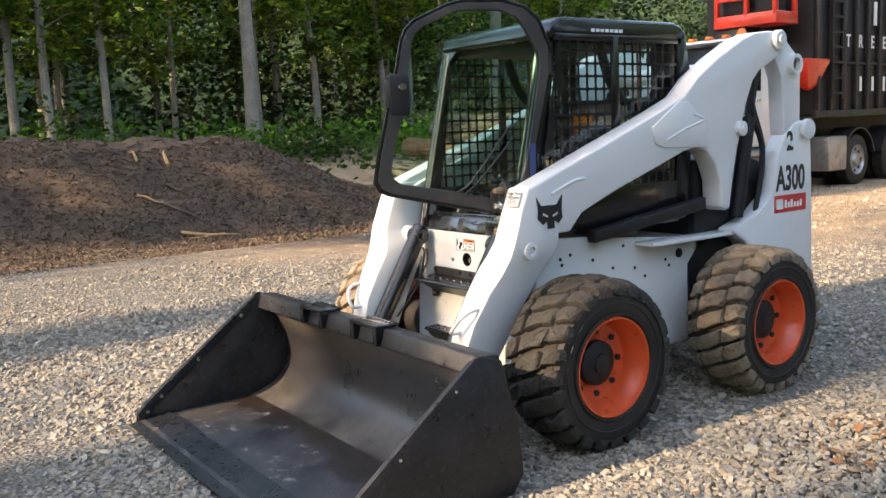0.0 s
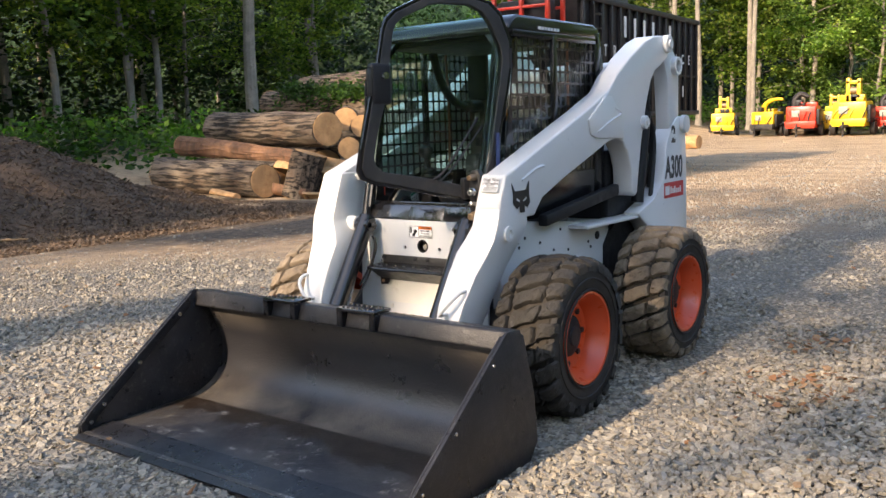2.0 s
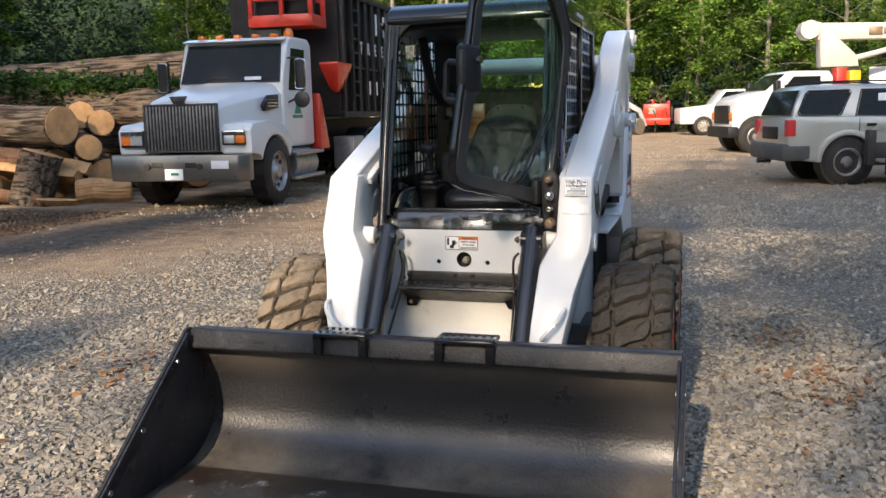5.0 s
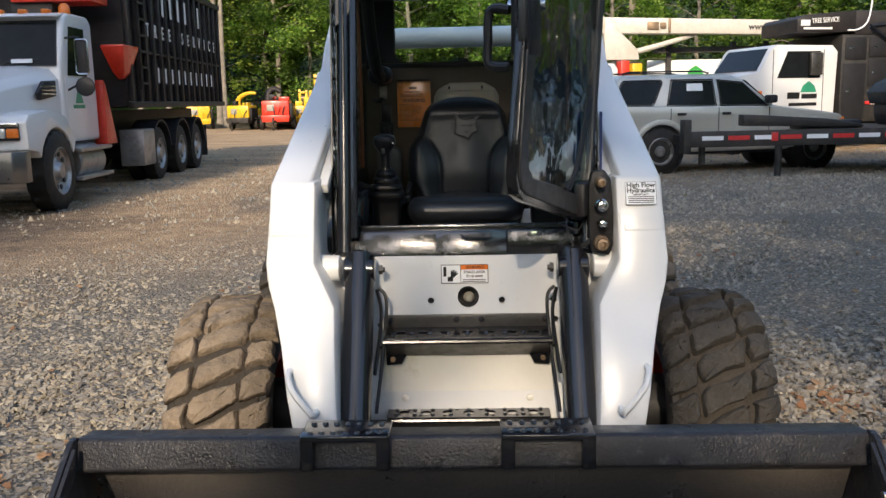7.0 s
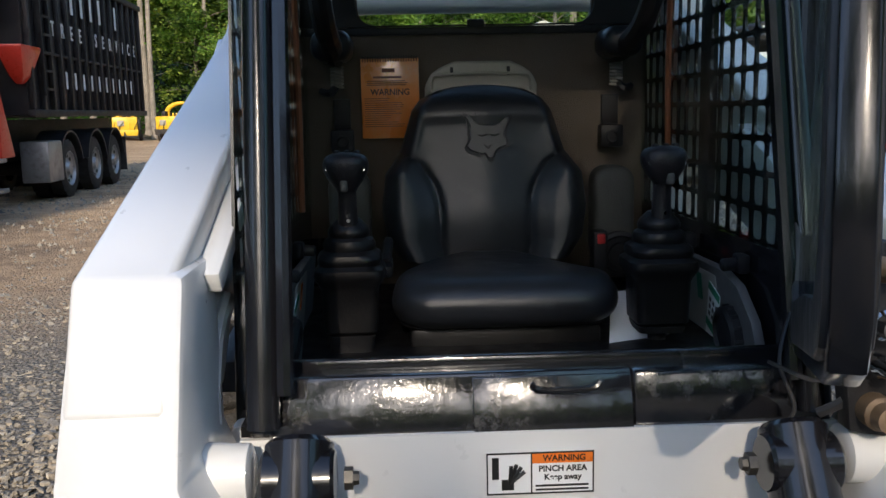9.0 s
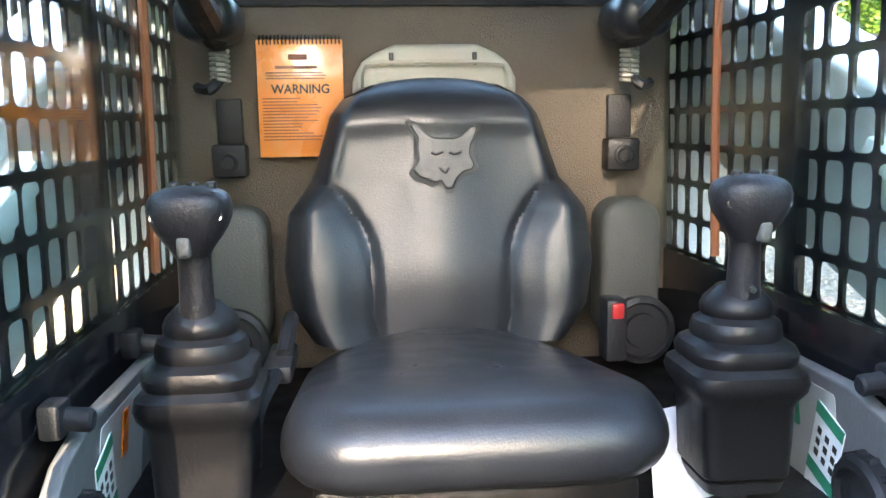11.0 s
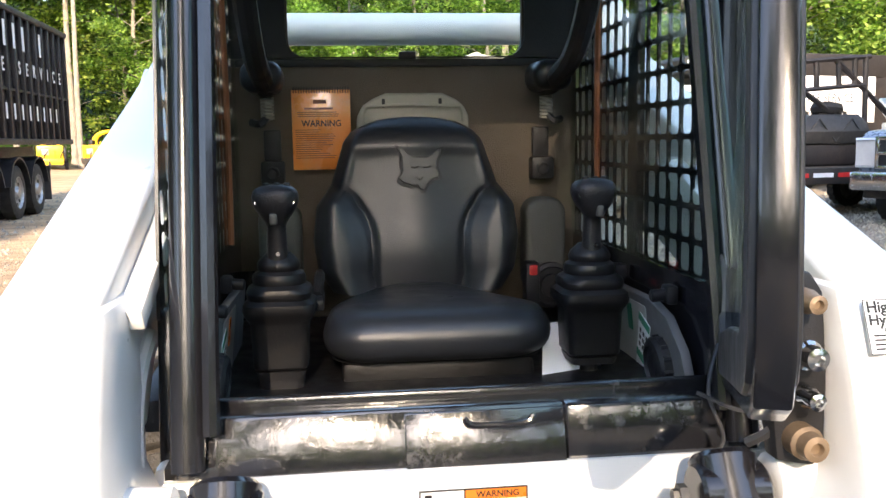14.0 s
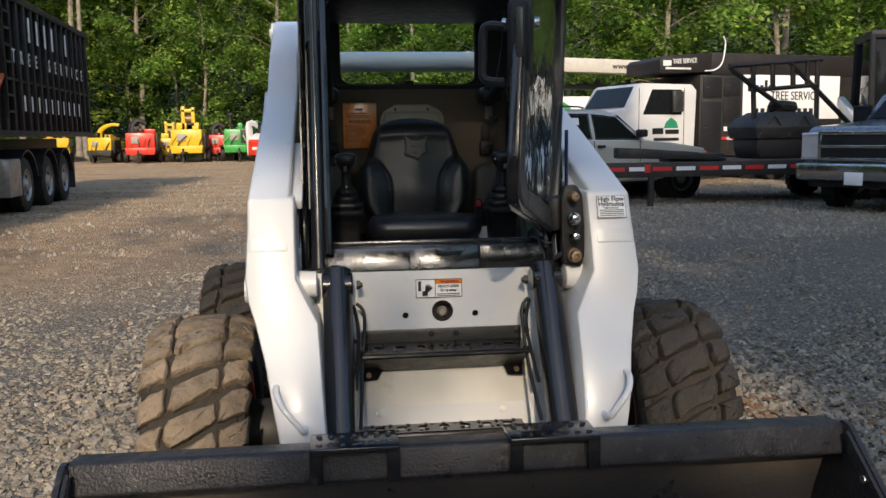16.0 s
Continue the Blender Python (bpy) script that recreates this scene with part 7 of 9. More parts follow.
    prism(b, [(-0.975, 2.12), (0.975, 2.12), (0.925, 2.825), (-0.925, 2.825)], "y", 0.005, 0.012, 0, 2, Matrix.Translation((0, 0.779 - 2.14 * 0.403, 0)) @ Matrix(((1, 0, 0, 0), (0, 1, 0.403, 0), (0, 0, 1, 0), (0, 0, 0, 1))))
    part("windscreen_seal", b, BLACK_MATT, cab)
    for x0, x1 in ((-0.55, 0.02), (0.15, 0.72)):
        b = B()
        tube(b, [(x0, 0.77, 2.14), (x0 + 0.2, 0.80, 2.22), (x1, 0.80, 2.21)], 0.012, 6, 2)
        part("wiper", b, BLACK_MATT, cab)
    # pale strip added to break up the plain windscreen
    b = B()
    box(b, 0.30, 0.62, 0.772, 0.782, 2.17, 2.23)
    part("pane_strip", b, PAPER, cab)
    b = B()
    prism(b, [(0.98, 2.86), (0.92, 2.88), (1.20, 2.95), (1.24, 2.93)], "x", -0.98, 0.98, 0.006)
    part("sun_visor", b, WHITE, cab)
    b = B()
    prism(b, [(-0.16, 1.86), (0.16, 1.86), (0.10, 1.76), (0.0, 1.70), (-0.10, 1.76)], "y", -1.13, -1.08, 0.012)
    part("bonnet_emblem", b, DULL_STEEL, hood)
    for s in (1, -1):
        b = B()
        prism(b, [(1.04, 1.98), (1.22, 2.74), (1.85, 2.74), (1.85, 1.98)], "x", 1.026 * s, 1.04 * s)
        part("side_window", b, CAR_GLASS, cab, "dark side window")
        b = B()
        prism(b, [(0.92, 1.02), (0.92, 1.95), (1.9, 1.95), (1.9, 1.02)], "x", 1.025 * s, 1.04 * s, 0.006)
        dr = part("cab_door", b, WHITE, cab, "white cab door")
        b = B()
        box(b, 1.04 * s, 1.055 * s, 1.70, 1.84, 1.78, 1.83, 0.005)
        part("handle", b, CHROME, dr)
        b = B()
        prism(b, [(1.25, 1.55), (1.35, 1.72), (1.42, 1.80), (1.52, 1.70), (1.6, 1.55)], "x", 1.04 * s, 1.044 * s)
        box(b, 1.04 * s, 1.044 * s, 1.15, 1.65, 1.47, 1.53)
        part("door_emblem", b, DECAL_GREEN, dr)
        b = B()
        tube(b, [(1.03 * s, 1.05, 2.55), (1.35 * s, 0.85, 2.50), (1.36 * s, 0.85, 1.95), (1.03 * s, 1.0, 1.75)], 0.018, 6, 4)
        mr = part("mirror_arm", b, BLACK_MATT, cab)
        b = B()
        box(b, 1.27 * s, 1.44 * s, 0.82, 0.88, 2.00, 2.50, 0.025)
        tall = part("mirror", b, BLACK_MATT, mr, "tall door mirror")
        b = B()
        ring = [(1.355 * s + x, 0.81, z) for x, z in rect(-0.095, 0.095, 1.99, 2.51, 0.04)]
        tube(b, ring + ring[:1], 0.012, 6, 0)
        part("mirror_frame", b, CHROME, tall)
        b = B()
        lathe(b, [(0, 0.03), (0.02, 0.14), (0.05, 0.15), (0.06, 0.02)], (1.36 * s, 0.80, 1.80), (0, 1, 0), 18)
        part("round_mirror", b, BLACK_MATT, mr)
        b = B()
        cyl(b, (0.86 * s, 1.0, 0.62), (0.86 * s, 2.1, 0.62), 0.30, n=26, bev=0.02)
        tk = P("fuel_tank", b, ALLOY, "metal fuel tank")
        b = B()
        box(b, 0.95 * s, 1.24 * s, 0.75, 2.2, 0.36, 0.42, 0.01)
        box(b, 0.95 * s, 1.24 * s, 0.80, 2.2, 0.80, 0.86, 0.01)
        part("step_board", b, ALLOY, tk)
        b = B()
        box(b, 0.75 * s, 1.22 * s, 4.1, 4.85, 0.35, 1.05, 0.03)
        P("tool_box", b, ALLOY, "polished tool box")
        b = B()
        prism(b, [(2.36, 0.85), (2.90, 0.85), (2.50, 1.85), (2.40, 1.95)], "x", 0.90 * s, 1.12 * s, 0.02)
        P("stabiliser", b, RED, "red stabiliser leg")
    for k in range(5):
        b = B()
        box(b, -0.72 + k * 0.36 - 0.06, -0.72 + k * 0.36 + 0.06, 1.15, 1.30, 2.94, 3.01, 0.02)
        part("roof_lamp", b, AMBER, cab, "amber roof lamp")
    b = B()
    lathe(b, [(0, 0.09), (0.1, 0.085), (0.16, 0.05), (0.17, 0.01)], (0.95, 1.35, 2.94), (0, 0, 1), 16)
    part("beacon", b, AMBER, cab)
    # chassis
    b = B()
    for x in (-0.42, 0.42):
        box(b, x - 0.06, x + 0.06, -1.0, 10.6, 0.72, 1.02, 0.01)
    for y in (0.0, 5.45, 7.15, 8.6):
        box(b, -0.95, 0.95, y - 0.1, y + 0.1, 0.42, 0.64, 0.03)
    box(b, -0.5, 0.5, 2.4, 10.9, 1.02, 1.42, 0.02)
    P("chassis", b, FRAME_BLACK, "dark ladder chassis")
    for s in (1, -1):
        road_wheel(T, 1.06 * s, 0.0, 0.57, 0.34, ALLOY, holes=10)
        for y in (5.45, 7.15, 8.6):
            road_wheel(T, 1.02 * s, y, 0.52, 0.27, ALLOY, dual=True)
            b = B()
            pts = [(y + 0.66 * math.cos(a), 0.52 + 0.66 * math.sin(a)) for a in [radians(k) for k in range(12, 169, 12)]]
            pts2 = [(y + 0.70 * math.cos(a), 0.52 + 0.70 * math.sin(a)) for a in [radians(k) for k in range(168, 11, -12)]]
            prism(b, pts + pts2, "x", 0.72 * s, 1.2 * s)
            P("mudguard", b, BLACK_MATT, "black mudguard")
        b = B()
        box(b, 0.8 * s, 1.2 * s, 9.4, 9.42, 0.25, 1.0)
        P("mud_flap", b, RUBBER, "black mud flap")
    # loader crane behind the cab
    b = B()
    box(b, -0.35, 0.35, 2.45, 2.95, 1.0, 3.3, 0.03)
    cr = P("crane_column", b, CHARCOAL, "dark crane column")
    b = B()
    box(b, -0.30, 1.05, 2.35, 3.15, 3.25, 3.48, 0.02)
    plat = part("operator_platform", b, RED, cr, "red railed operator platform")
    for x in (-0.25, 0.40, 1.0):
        for y in (2.35, 3.05):
            b = B()
            box(b, x - 0.04, x + 0.04, y, y + 0.10, 3.4, 4.15, 0.01)
            part("rail_post", b, RED, plat)
    for z in (3.75, 4.1):
        for y in (2.36, 3.08):
            b = B()
            box(b, -0.3, 1.05, y, y + 0.06, z, z + 0.06, 0.01)
            part("rail", b, RED, plat)
    b = B()
    box(b, -0.2, 0.9, 2.5, 3.0, 3.48, 3.95, 0.06)
    part("operator_seat", b, BLACK_MATT, cr, "black seat and controls")
    b = B()
    box(b, -0.2, 0.2, 3.0, 8.8, 4.2, 4.55, 0.03)
    part("crane_boom", b, CHARCOAL, cr, "dark folded crane boom")
    b = B()
    box(b, 0.25, 0.6, 2.5, 3.2, 3.4, 4.4, 0.05)
    part("valve_bank", b, CHARCOAL, cr)
    b = B()
    loft(b, [[(x0, y0, z), (x1, y0, z), (x1, y1, z), (x0, y1, z)] for z, x0, x1, y0, y1 in ((1.98, 1.06, 1.14, 3.36, 3.50), (2.10, 1.00, 1.22, 3.25, 3.62), (2.52, 0.90, 1.30, 3.02, 3.92), (2.58, 0.90, 1.30, 3.02, 3.92))], True, None, 0.015)
    part("red_grab", b, RED, cr, "red grab shell")
    # the box
    b = B()
    prism(b, [(3.55, 1.50), (3.45, 4.05), (11.45, 4.05), (11.45, 1.50)], "x", -1.16, 1.16)
    bx = P("container_box", b, CHARCOAL, "black ribbed steel container")
    for s in (1, -1):
        for k in range(16):
            y = 3.62 + k * 0.515
            b = B()
            box(b, 1.16 * s, 1.25 * s, y - 0.045, y + 0.045, 1.52, 4.02, 0.01)
            part("rib", b, CHARCOAL, bx)
        b = B()
        box(b, 1.15 * s, 1.27 * s, 3.45, 11.5, 3.98, 4.10, 0.015)
        box(b, 1.15 * s, 1.27 * s, 3.5, 11.5, 1.46, 1.58, 0.015)
        box(b, 1.16 * s, 1.22 * s, 3.5, 11.5, 2.50, 2.55, 0.01)
        part("rail", b, CHARCOAL, bx)
        if s > 0:
            o = lambda y, z: basis((1.255, y, z), (0, 1, 0), (0, 0, 1))
            for k, ch in enumerate("TREE SERVICE"):
                if ch != " ":
                    part("letter", text_mesh(ch, 0.36, o(4.75 + k * 0.53, 2.95), 0.004, 0.85, 0.004), DECAL_WHITE, bx)
            for k in range(6):
                if k != 4:
                    b = B()
                    box(b, -0.07, 0.07, -0.24, 0.24, 0, 0.008, 0, 2, o(5.9 + k * 0.62, 3.55))
                    part("letter_bar", b, DECAL_WHITE, bx)
            for k in range(10):
                b = B()
                box(b, -0.045, 0.045, -0.15, 0.15, 0, 0.008, 0, 2, o(5.3 + k * 0.53, 2.1))
                part("number_bar", b, DECAL_WHITE, bx)
    b = B()
    for k in range(7):
        box(b, 1.25, 1.29, 4.05, 4.5, 1.9 + k * 0.3, 1.94 + k * 0.3)
    box(b, 1.25, 1.29, 4.05, 4.09, 1.8, 3.9)
    box(b, 1.25, 1.29, 4.46, 4.5, 1.8, 3.9)
    part("ladder", b, CHARCOAL, bx)


roll_off_truck()


def along(a, b):
    """Pose of a parked thing by its near side: own x runs from a to b over the ground, own y away from the yard's middle."""
    u = (Vector((*b, 0)) - Vector((*a, 0))).normalized()
    return basis((*a, 0), u, Vector((0, 0, 1)).cross(u))


def side_wheel(parent, x, y, r, w, rim, near=True, **more):
    wh = road_wheel(parent, 0.0001, 0, r, w, rim, **more)
    wh.matrix_local = pose(x, y, 0, 0, 0, -90 if near else 90)
    return wh


def arch_cut(x, r, z, n=11):
    return [(x - r * math.cos(math.pi * k / n), z + r * math.sin(math.pi * k / n)) for k in range(n + 1)]


def slanted_pane(b, pts, face, out=0.012):
    """A pane on a leaning side: pts of (x, z); face gives the side's depth at a height."""
    loft(b, [[(x, face(z), z) for x, z in pts], [(x, face(z) - out, z) for x, z in pts]])


def suv():
    T = thing("suv", "silver-green station wagon with dark windows", "car", m=along((3.69, 14.03), (6.9, 14.84)))
    P = lambda name, b, mat, label="", parent=T: part(name, b, mat, parent, label)
    W, WB, R = 1.95, 3.31, 0.43
    b = B()
    low = [(-1.09, 0.50)] + [(-0.62, 0.44)] + arch_cut(0, 0.52, 0.44) + [(0.62, 0.40), (WB - 0.62, 0.40)] + arch_cut(WB, 0.52, 0.44) + [(WB + 0.60, 0.46), (3.92, 0.50)]
    prism(b, low + [(3.98, 0.72), (3.96, 0.94), (3.86, 1.06), (3.2, 1.16), (2.42, 1.25), (-1.03, 1.30), (-1.12, 0.95)], "y", 0.0, W, 0.05, 3)
    body = P("body", b, SILVER, "silver-green car body")
    b = B()
    loft(b, [[(x0, y0, z), (x1, y0, z), (x1, W - y0, z), (x0, W - y0, z)] for z, x0, x1, y0 in ((1.22, -1.04, 2.44, 0.03), (1.50, -0.96, 2.10, 0.09), (1.78, -0.83, 1.74, 0.17), (1.85, -0.74, 1.58, 0.23), (1.88, -0.58, 1.35, 0.36))], True, None, 0.03)
    P("roof_cabin", b, SILVER, "silver-green cabin with roof", body)
    face = lambda z: 0.03 + (z - 1.22) * 0.235 - 0.004
    back = lambda z: W - face(z) + 0.012
    for pts in ([(-0.90, 1.38), (-0.87, 1.33), (-0.18, 1.31), (-0.13, 1.36), (0.05, 1.71), (0.02, 1.75), (-0.70, 1.74), (-0.75, 1.70)], [(0.16, 1.30), (0.28, 1.75), (1.10, 1.75), (1.14, 1.29)], [(1.28, 1.29), (1.24, 1.74), (1.74, 1.69), (2.22, 1.28)]):
        for side in (face, back):
            b = B()
            slanted_pane(b, pts, side)
            w = P("side_window", b, CAR_GLASS, "opaque dark side window", body)
            mx, mz = sum(p[0] for p in pts) / len(pts), sum(p[1] for p in pts) / len(pts)
            b = B()
            ring = [(mx + (x - mx) * 1.05, mz + (z - mz) * 1.10) for x, z in pts]
            tube(b, [(x, side(z) - 0.005, z) for x, z in ring + ring[:1]], 0.014, 6, 0)
            part("window_seal", b, BLACK_MATT, w)
    b = B()
    loft(b, [[(-1.035, 0.16, 1.32), (-1.035, W - 0.16, 1.32), (-0.85, W - 0.24, 1.78), (-0.85, 0.24, 1.78)], [(-1.06, 0.16, 1.32), (-1.06, W - 0.16, 1.32), (-0.875, W - 0.24, 1.78), (-0.875, 0.24, 1.78)]])
    P("rear_window", b, CAR_GLASS, "dark rear window", body)
    b = B()
    loft(b, [[(2.40, 0.13, 1.27), (2.40, W - 0.13, 1.27), (1.84, W - 0.22, 1.74), (1.84, 0.22, 1.74)], [(2.42, 0.13, 1.285), (2.42, W - 0.13, 1.285), (1.86, W - 0.22, 1.755), (1.86, 0.22, 1.755)]])
    P("windscreen", b, CAR_GLASS, "dark windscreen", body)
    for y, s in ((0.0, -1), (W, 1)):
        for x in (0.20, 1.20, 2.28):
            b = B()
            box(b, x - 0.006, x + 0.006, y + s * 0.004 - 0.004, y + s * 0.004 + 0.004, 0.50, 1.24)
            P("door_gap", b, BLACK_MATT, "", body)
        for x in (0.42, 1.36):
            b = B()
            box(b, x - 0.09, x + 0.09, y + s * 0.015 - 0.02, y + s * 0.015 + 0.02, 1.10, 1.15, 0.012)
            P("door_handle", b, BLACK_MATT, "", body)
        b = B()
        box(b, 0.55, WB - 0.55, y + s * 0.012 - 0.02, y + s * 0.012 + 0.02, 0.62, 0.74, 0.012)
        P("side_moulding", b, SILVER, "", body)
        b = B()
        box(b, 0.50, WB - 0.5, y - s * 0.10 - 0.07, y - s * 0.10 + 0.14, 0.36, 0.42, 0.02)
        P("running_board", b, BLACK_MATT, "black running board", body)
        for x in (0, WB):
            b = B()
            prism(b, arch_cut(x, 0.60, 0.44) + arch_cut(x, 0.50, 0.44)[::-1], "y", y + s * 0.035 - 0.03, y + s * 0.035 + 0.03, 0.012)
            P("wheel_arch", b, SILVER, "flared wheel arch", body)
            b = B()
            cyl(b, (x, y - s * 0.02, 0.44), (x, y - s * 0.36, 0.44), 0.50, n=24)
            P("wheel_well", b, FRAME_BLACK, "", body)
            side_wheel(T, x, y - s * 0.11, R, 0.28, ALLOY, s < 0, hub=0.62, holes=5, hole=0.20)
        b = B()
        box(b, -1.13, -0.96, y - s * 0.09 - 0.10, y - s * 0.09 + 0.10, 0.92, 1.24, 0.03)
        P("tail_lamp", b, DECAL_RED, "red tail lamp", body)
        b = B()
        box(b, 3.80, 3.96, y - s * 0.12 - 0.12, y - s * 0.12 + 0.12, 0.84, 1.00, 0.03)
        P("corner_lamp", b, AMBER, "amber corner lamp", body)
        b = B()
        box(b, 2.16, 2.34, y + s * 0.09 - 0.11, y + s * 0.09 + 0.11, 1.30, 1.46, 0.04)
        P("door_mirror", b, BLACK_MATT, "black door mirror", body)
        b = B()
        tube(b, [(-0.62, y - s * 0.34, 1.87), (-0.52, y - s * 0.34, 1.93), (1.0, y - s * 0.34, 1.93), (1.1, y - s * 0.34, 1.87)], 0.018, 6, 2)
        P("roof_rail", b, BLACK_MATT, "", body)
    b = B()
    box(b, -1.22, -0.66, -0.01, W + 0.01, 0.46, 0.78, 0.06)
    P("rear_bumper", b, GREY_PAD, "grey rear bumper", body)
    b = B()
    cyl(b, (-1.36, W / 2, 0.44), (-1.1, W / 2, 0.44), 0.05, n=10)
    P("tow_hitch", b, FRAME_BLACK, "", body)
    b = B()
    box(b, -1.145, -1.115, 0.55, W - 0.55, 0.86, 1.10, 0.01)
    P("plate_recess", b, BLACK_MATT, "", body)
    b = B()
    box(b, 3.80, 4.06, 0.0, W, 0.46, 0.76, 0.06)
    P("front_bumper", b, GREY_PAD, "grey front bumper", body)
    b = B()
    slanted_pane(b, [(0.56, 1.56), (0.57, 1.70), (0.90, 1.70), (0.90, 1.56)], lambda z: face(z) - 0.010, 0.003)
    P("window_card", b, PAPER, "white number card in the window", body)


suv()


def crane_truck():
    T = thing("crane_truck", "white crane truck with long white boom", "truck", m=along((2.8, 26.4), (7.8, 27.85)))
    P = lambda name, b, mat, label="", parent=T: part(name, b, mat, parent, label)
    W = 2.3
    b = B()
    prism(b, [(-0.82, 0.62), (-0.66, 0.62)] + arch_cut(-0.02, 0.62, 0.58) + [(0.66, 0.62), (2.32, 0.62), (2.36, 2.40), (2.22, 2.58), (1.05, 2.60), (0.92, 2.52), (0.24, 1.98), (-0.42, 1.84), (-0.70, 1.68), (-0.82, 1.30)], "y", 0.06, W - 0.06, 0.10, 3)
    cab = P("cab", b, WHITE, "white truck cab and bonnet")
    for y, s in ((0.06, -1), (W - 0.06, 1)):
        b = B()
        prism(b, [(0.62, 1.86), (1.10, 2.42), (1.96, 2.42), (1.96, 1.86)], "y", y + s * 0.006 - 0.006, y + s * 0.006 + 0.006)
        part("side_window", b, CAR_GLASS, cab, "dark side window")
        b = B()
        box(b, -0.86, -0.60, y - s * 0.16 - 0.14, y - s * 0.16 + 0.18, 1.06, 1.32, 0.05)
        part("headlamp", b, AMBER, cab, "amber corner lamp")
        b = B()
        box(b, 0.40, 0.58, y + s * 0.22 - 0.14, y + s * 0.22 + 0.14, 1.85, 2.30, 0.04)
        part("mirror", b, BLACK_MATT, cab)
        side_wheel(T, -0.02, y - s * 0.12, 0.52, 0.30, ALLOY, s < 0, holes=10)
        b = B()
        cyl(b, (-0.02, y - s * 0.03, 0.58), (-0.02, y - s * 0.45, 0.58), 0.60, n=24)
        part("wheel_well", b, FRAME_BLACK, cab)
        for x in (5.6, 6.9):
            side_wheel(T, x, y - s * 0.12, 0.52, 0.30, BEIGE, s < 0, dual=True)
    b = B()
    loft(b, [[(0.26, 0.22, 2.00), (0.26, W - 0.22, 2.00), (0.90, W - 0.30, 2.50), (0.90, 0.30, 2.50)], [(0.23, 0.22, 2.02), (0.23, W - 0.22, 2.02), (0.87, W - 0.30, 2.52), (0.87, 0.30, 2.52)]])
    part("windscreen", b, CAR_GLASS, cab, "dark windscreen")
    b = B()
    box(b, -0.98, -0.62, -0.02, W + 0.02, 0.50, 0.86, 0.06)
    part("bumper", b, BLACK_MATT, cab, "black bumper")
    b = B()
    box(b, -0.87, -0.80, 0.40, W - 0.40, 0.95, 1.55, 0.03)
    part("grille", b, BLACK_MATT, cab, "black grille")
    b = B()
    box(b, 2.40, 9.5, 0.0, W, 0.95, 1.22, 0.02)
    P("deck", b, FRAME_BLACK, "dark flat deck")
    b = B()
    cyl(b, (3.0, 1.1, 1.2), (3.0, 1.1, 2.66), 0.66, n=24, bev=0.03)
    P("turret", b, DULL_STEEL, "grey crane turret")
    b = B()
    box(b, 2.48, 2.80, 0.05, 0.45, 1.22, 2.68, 0.04)
    P("control_post", b, RED, "red control post")
    b = B()
    box(b, 2.90, 3.26, 0.05, 0.45, 1.22, 2.58, 0.04)
    P("yellow_locker", b, YELLOW, "yellow equipment locker")
    b = B()
    prism(b, [(2.10, 2.72), (2.05, 3.55), (2.08, 4.08), (2.42, 4.12), (2.55, 3.72), (3.22, 3.06), (3.28, 2.72)], "y", 0.75, 1.45, 0.04)
    cr = P("crane_pedestal", b, BOOM_PAINT, "white wedge-shaped crane pedestal")
    cr.matrix_local = pose(3.0, 1.1, 0, 0, 0, -10.7) @ pose(-2.75, -1.1, 0)
    b = B()
    loft(b, [[(x, 0.82, z0), (x, 1.38, z0), (x, 1.38, z1), (x, 0.82, z1)] for x, z0, z1 in ((2.0, 3.62, 4.16), (5.6, 3.56, 4.06), (12.5, 3.38, 3.86))], True, None, 0.03)
    bo = part("crane_boom", b, BOOM_PAINT, cr, "long white crane boom")
    b = B()
    lathe(b, [(-0.40, 0.20), (-0.40, 0.30), (0.40, 0.30), (0.40, 0.20)], (1.72, 1.1, 3.95), (0, 1, 0), 20)
    box(b, 1.45, 2.1, 0.78, 1.42, 3.78, 4.20, 0.08)
    part("boom_head", b, BOOM_PAINT, bo, "rust-stained boom head")
    b = B()
    tube(b, [(3.15, 1.1, 2.98), (4.1, 1.1, 3.22), (5.3, 1.1, 3.55)], 0.11, 10, 3, taper=0.08)
    part("boom_cylinder", b, BOOM_PAINT, cr)
    for x0, x1, z0, z1 in ((3.55, 3.95, 3.72, 3.98), (4.0, 4.2, 3.75, 3.95), (4.28, 4.36, 3.62, 4.08)):
        b = B()
        box(b, x0, x1, 0.76, 0.84, z0, z1, 0.02)
        part("valve_block", b, BRASS, bo, "rusty valve block")
    words = lambda x, z: basis((x, 0.815, z), (1, 0, -0.027), (0.027, 0, 1))
    part("lettering", text_mesh("www.", 0.30, words(7.45, 3.76), 0.004, 1.0, 0.006), DECAL_BLACK, bo)
    for k in range(4):
        b = B()
        box(b, 7.85 + k * 0.20, 8.0 + k * 0.20, 0.812, 0.822, 3.64, 3.84)
        part("name_bar", b, DECAL_BLACK, bo)
    # white signboard on posts behind
    S = thing("company_sign", "white signboard with a green tree mark", "sign", m=pose(7.4, 29.6, 0, 0, 0, 4))
    b = B()
    box(b, -0.9, 3.4, -0.04, 0.04, 1.7, 2.75, 0.01)
    bd = part("board", b, PAPER, S)
    b = B()
    prism(b, [(0.55, 2.22), (0.62, 2.40), (0.85, 2.55), (1.08, 2.40), (1.15, 2.22), (0.90, 2.24), (0.90, 2.05), (0.80, 2.05), (0.80, 2.24)], "y", -0.055, -0.042)
    part("tree_mark", b, GREEN, bd)
    for x in (-0.2, 2.1, 3.3):
        b = B()
        box(b, x - 0.08, x + 0.08, -0.32, -0.16, 0, 3.35)
        part("post", b, FRAME_BLACK, S)
    b = B()
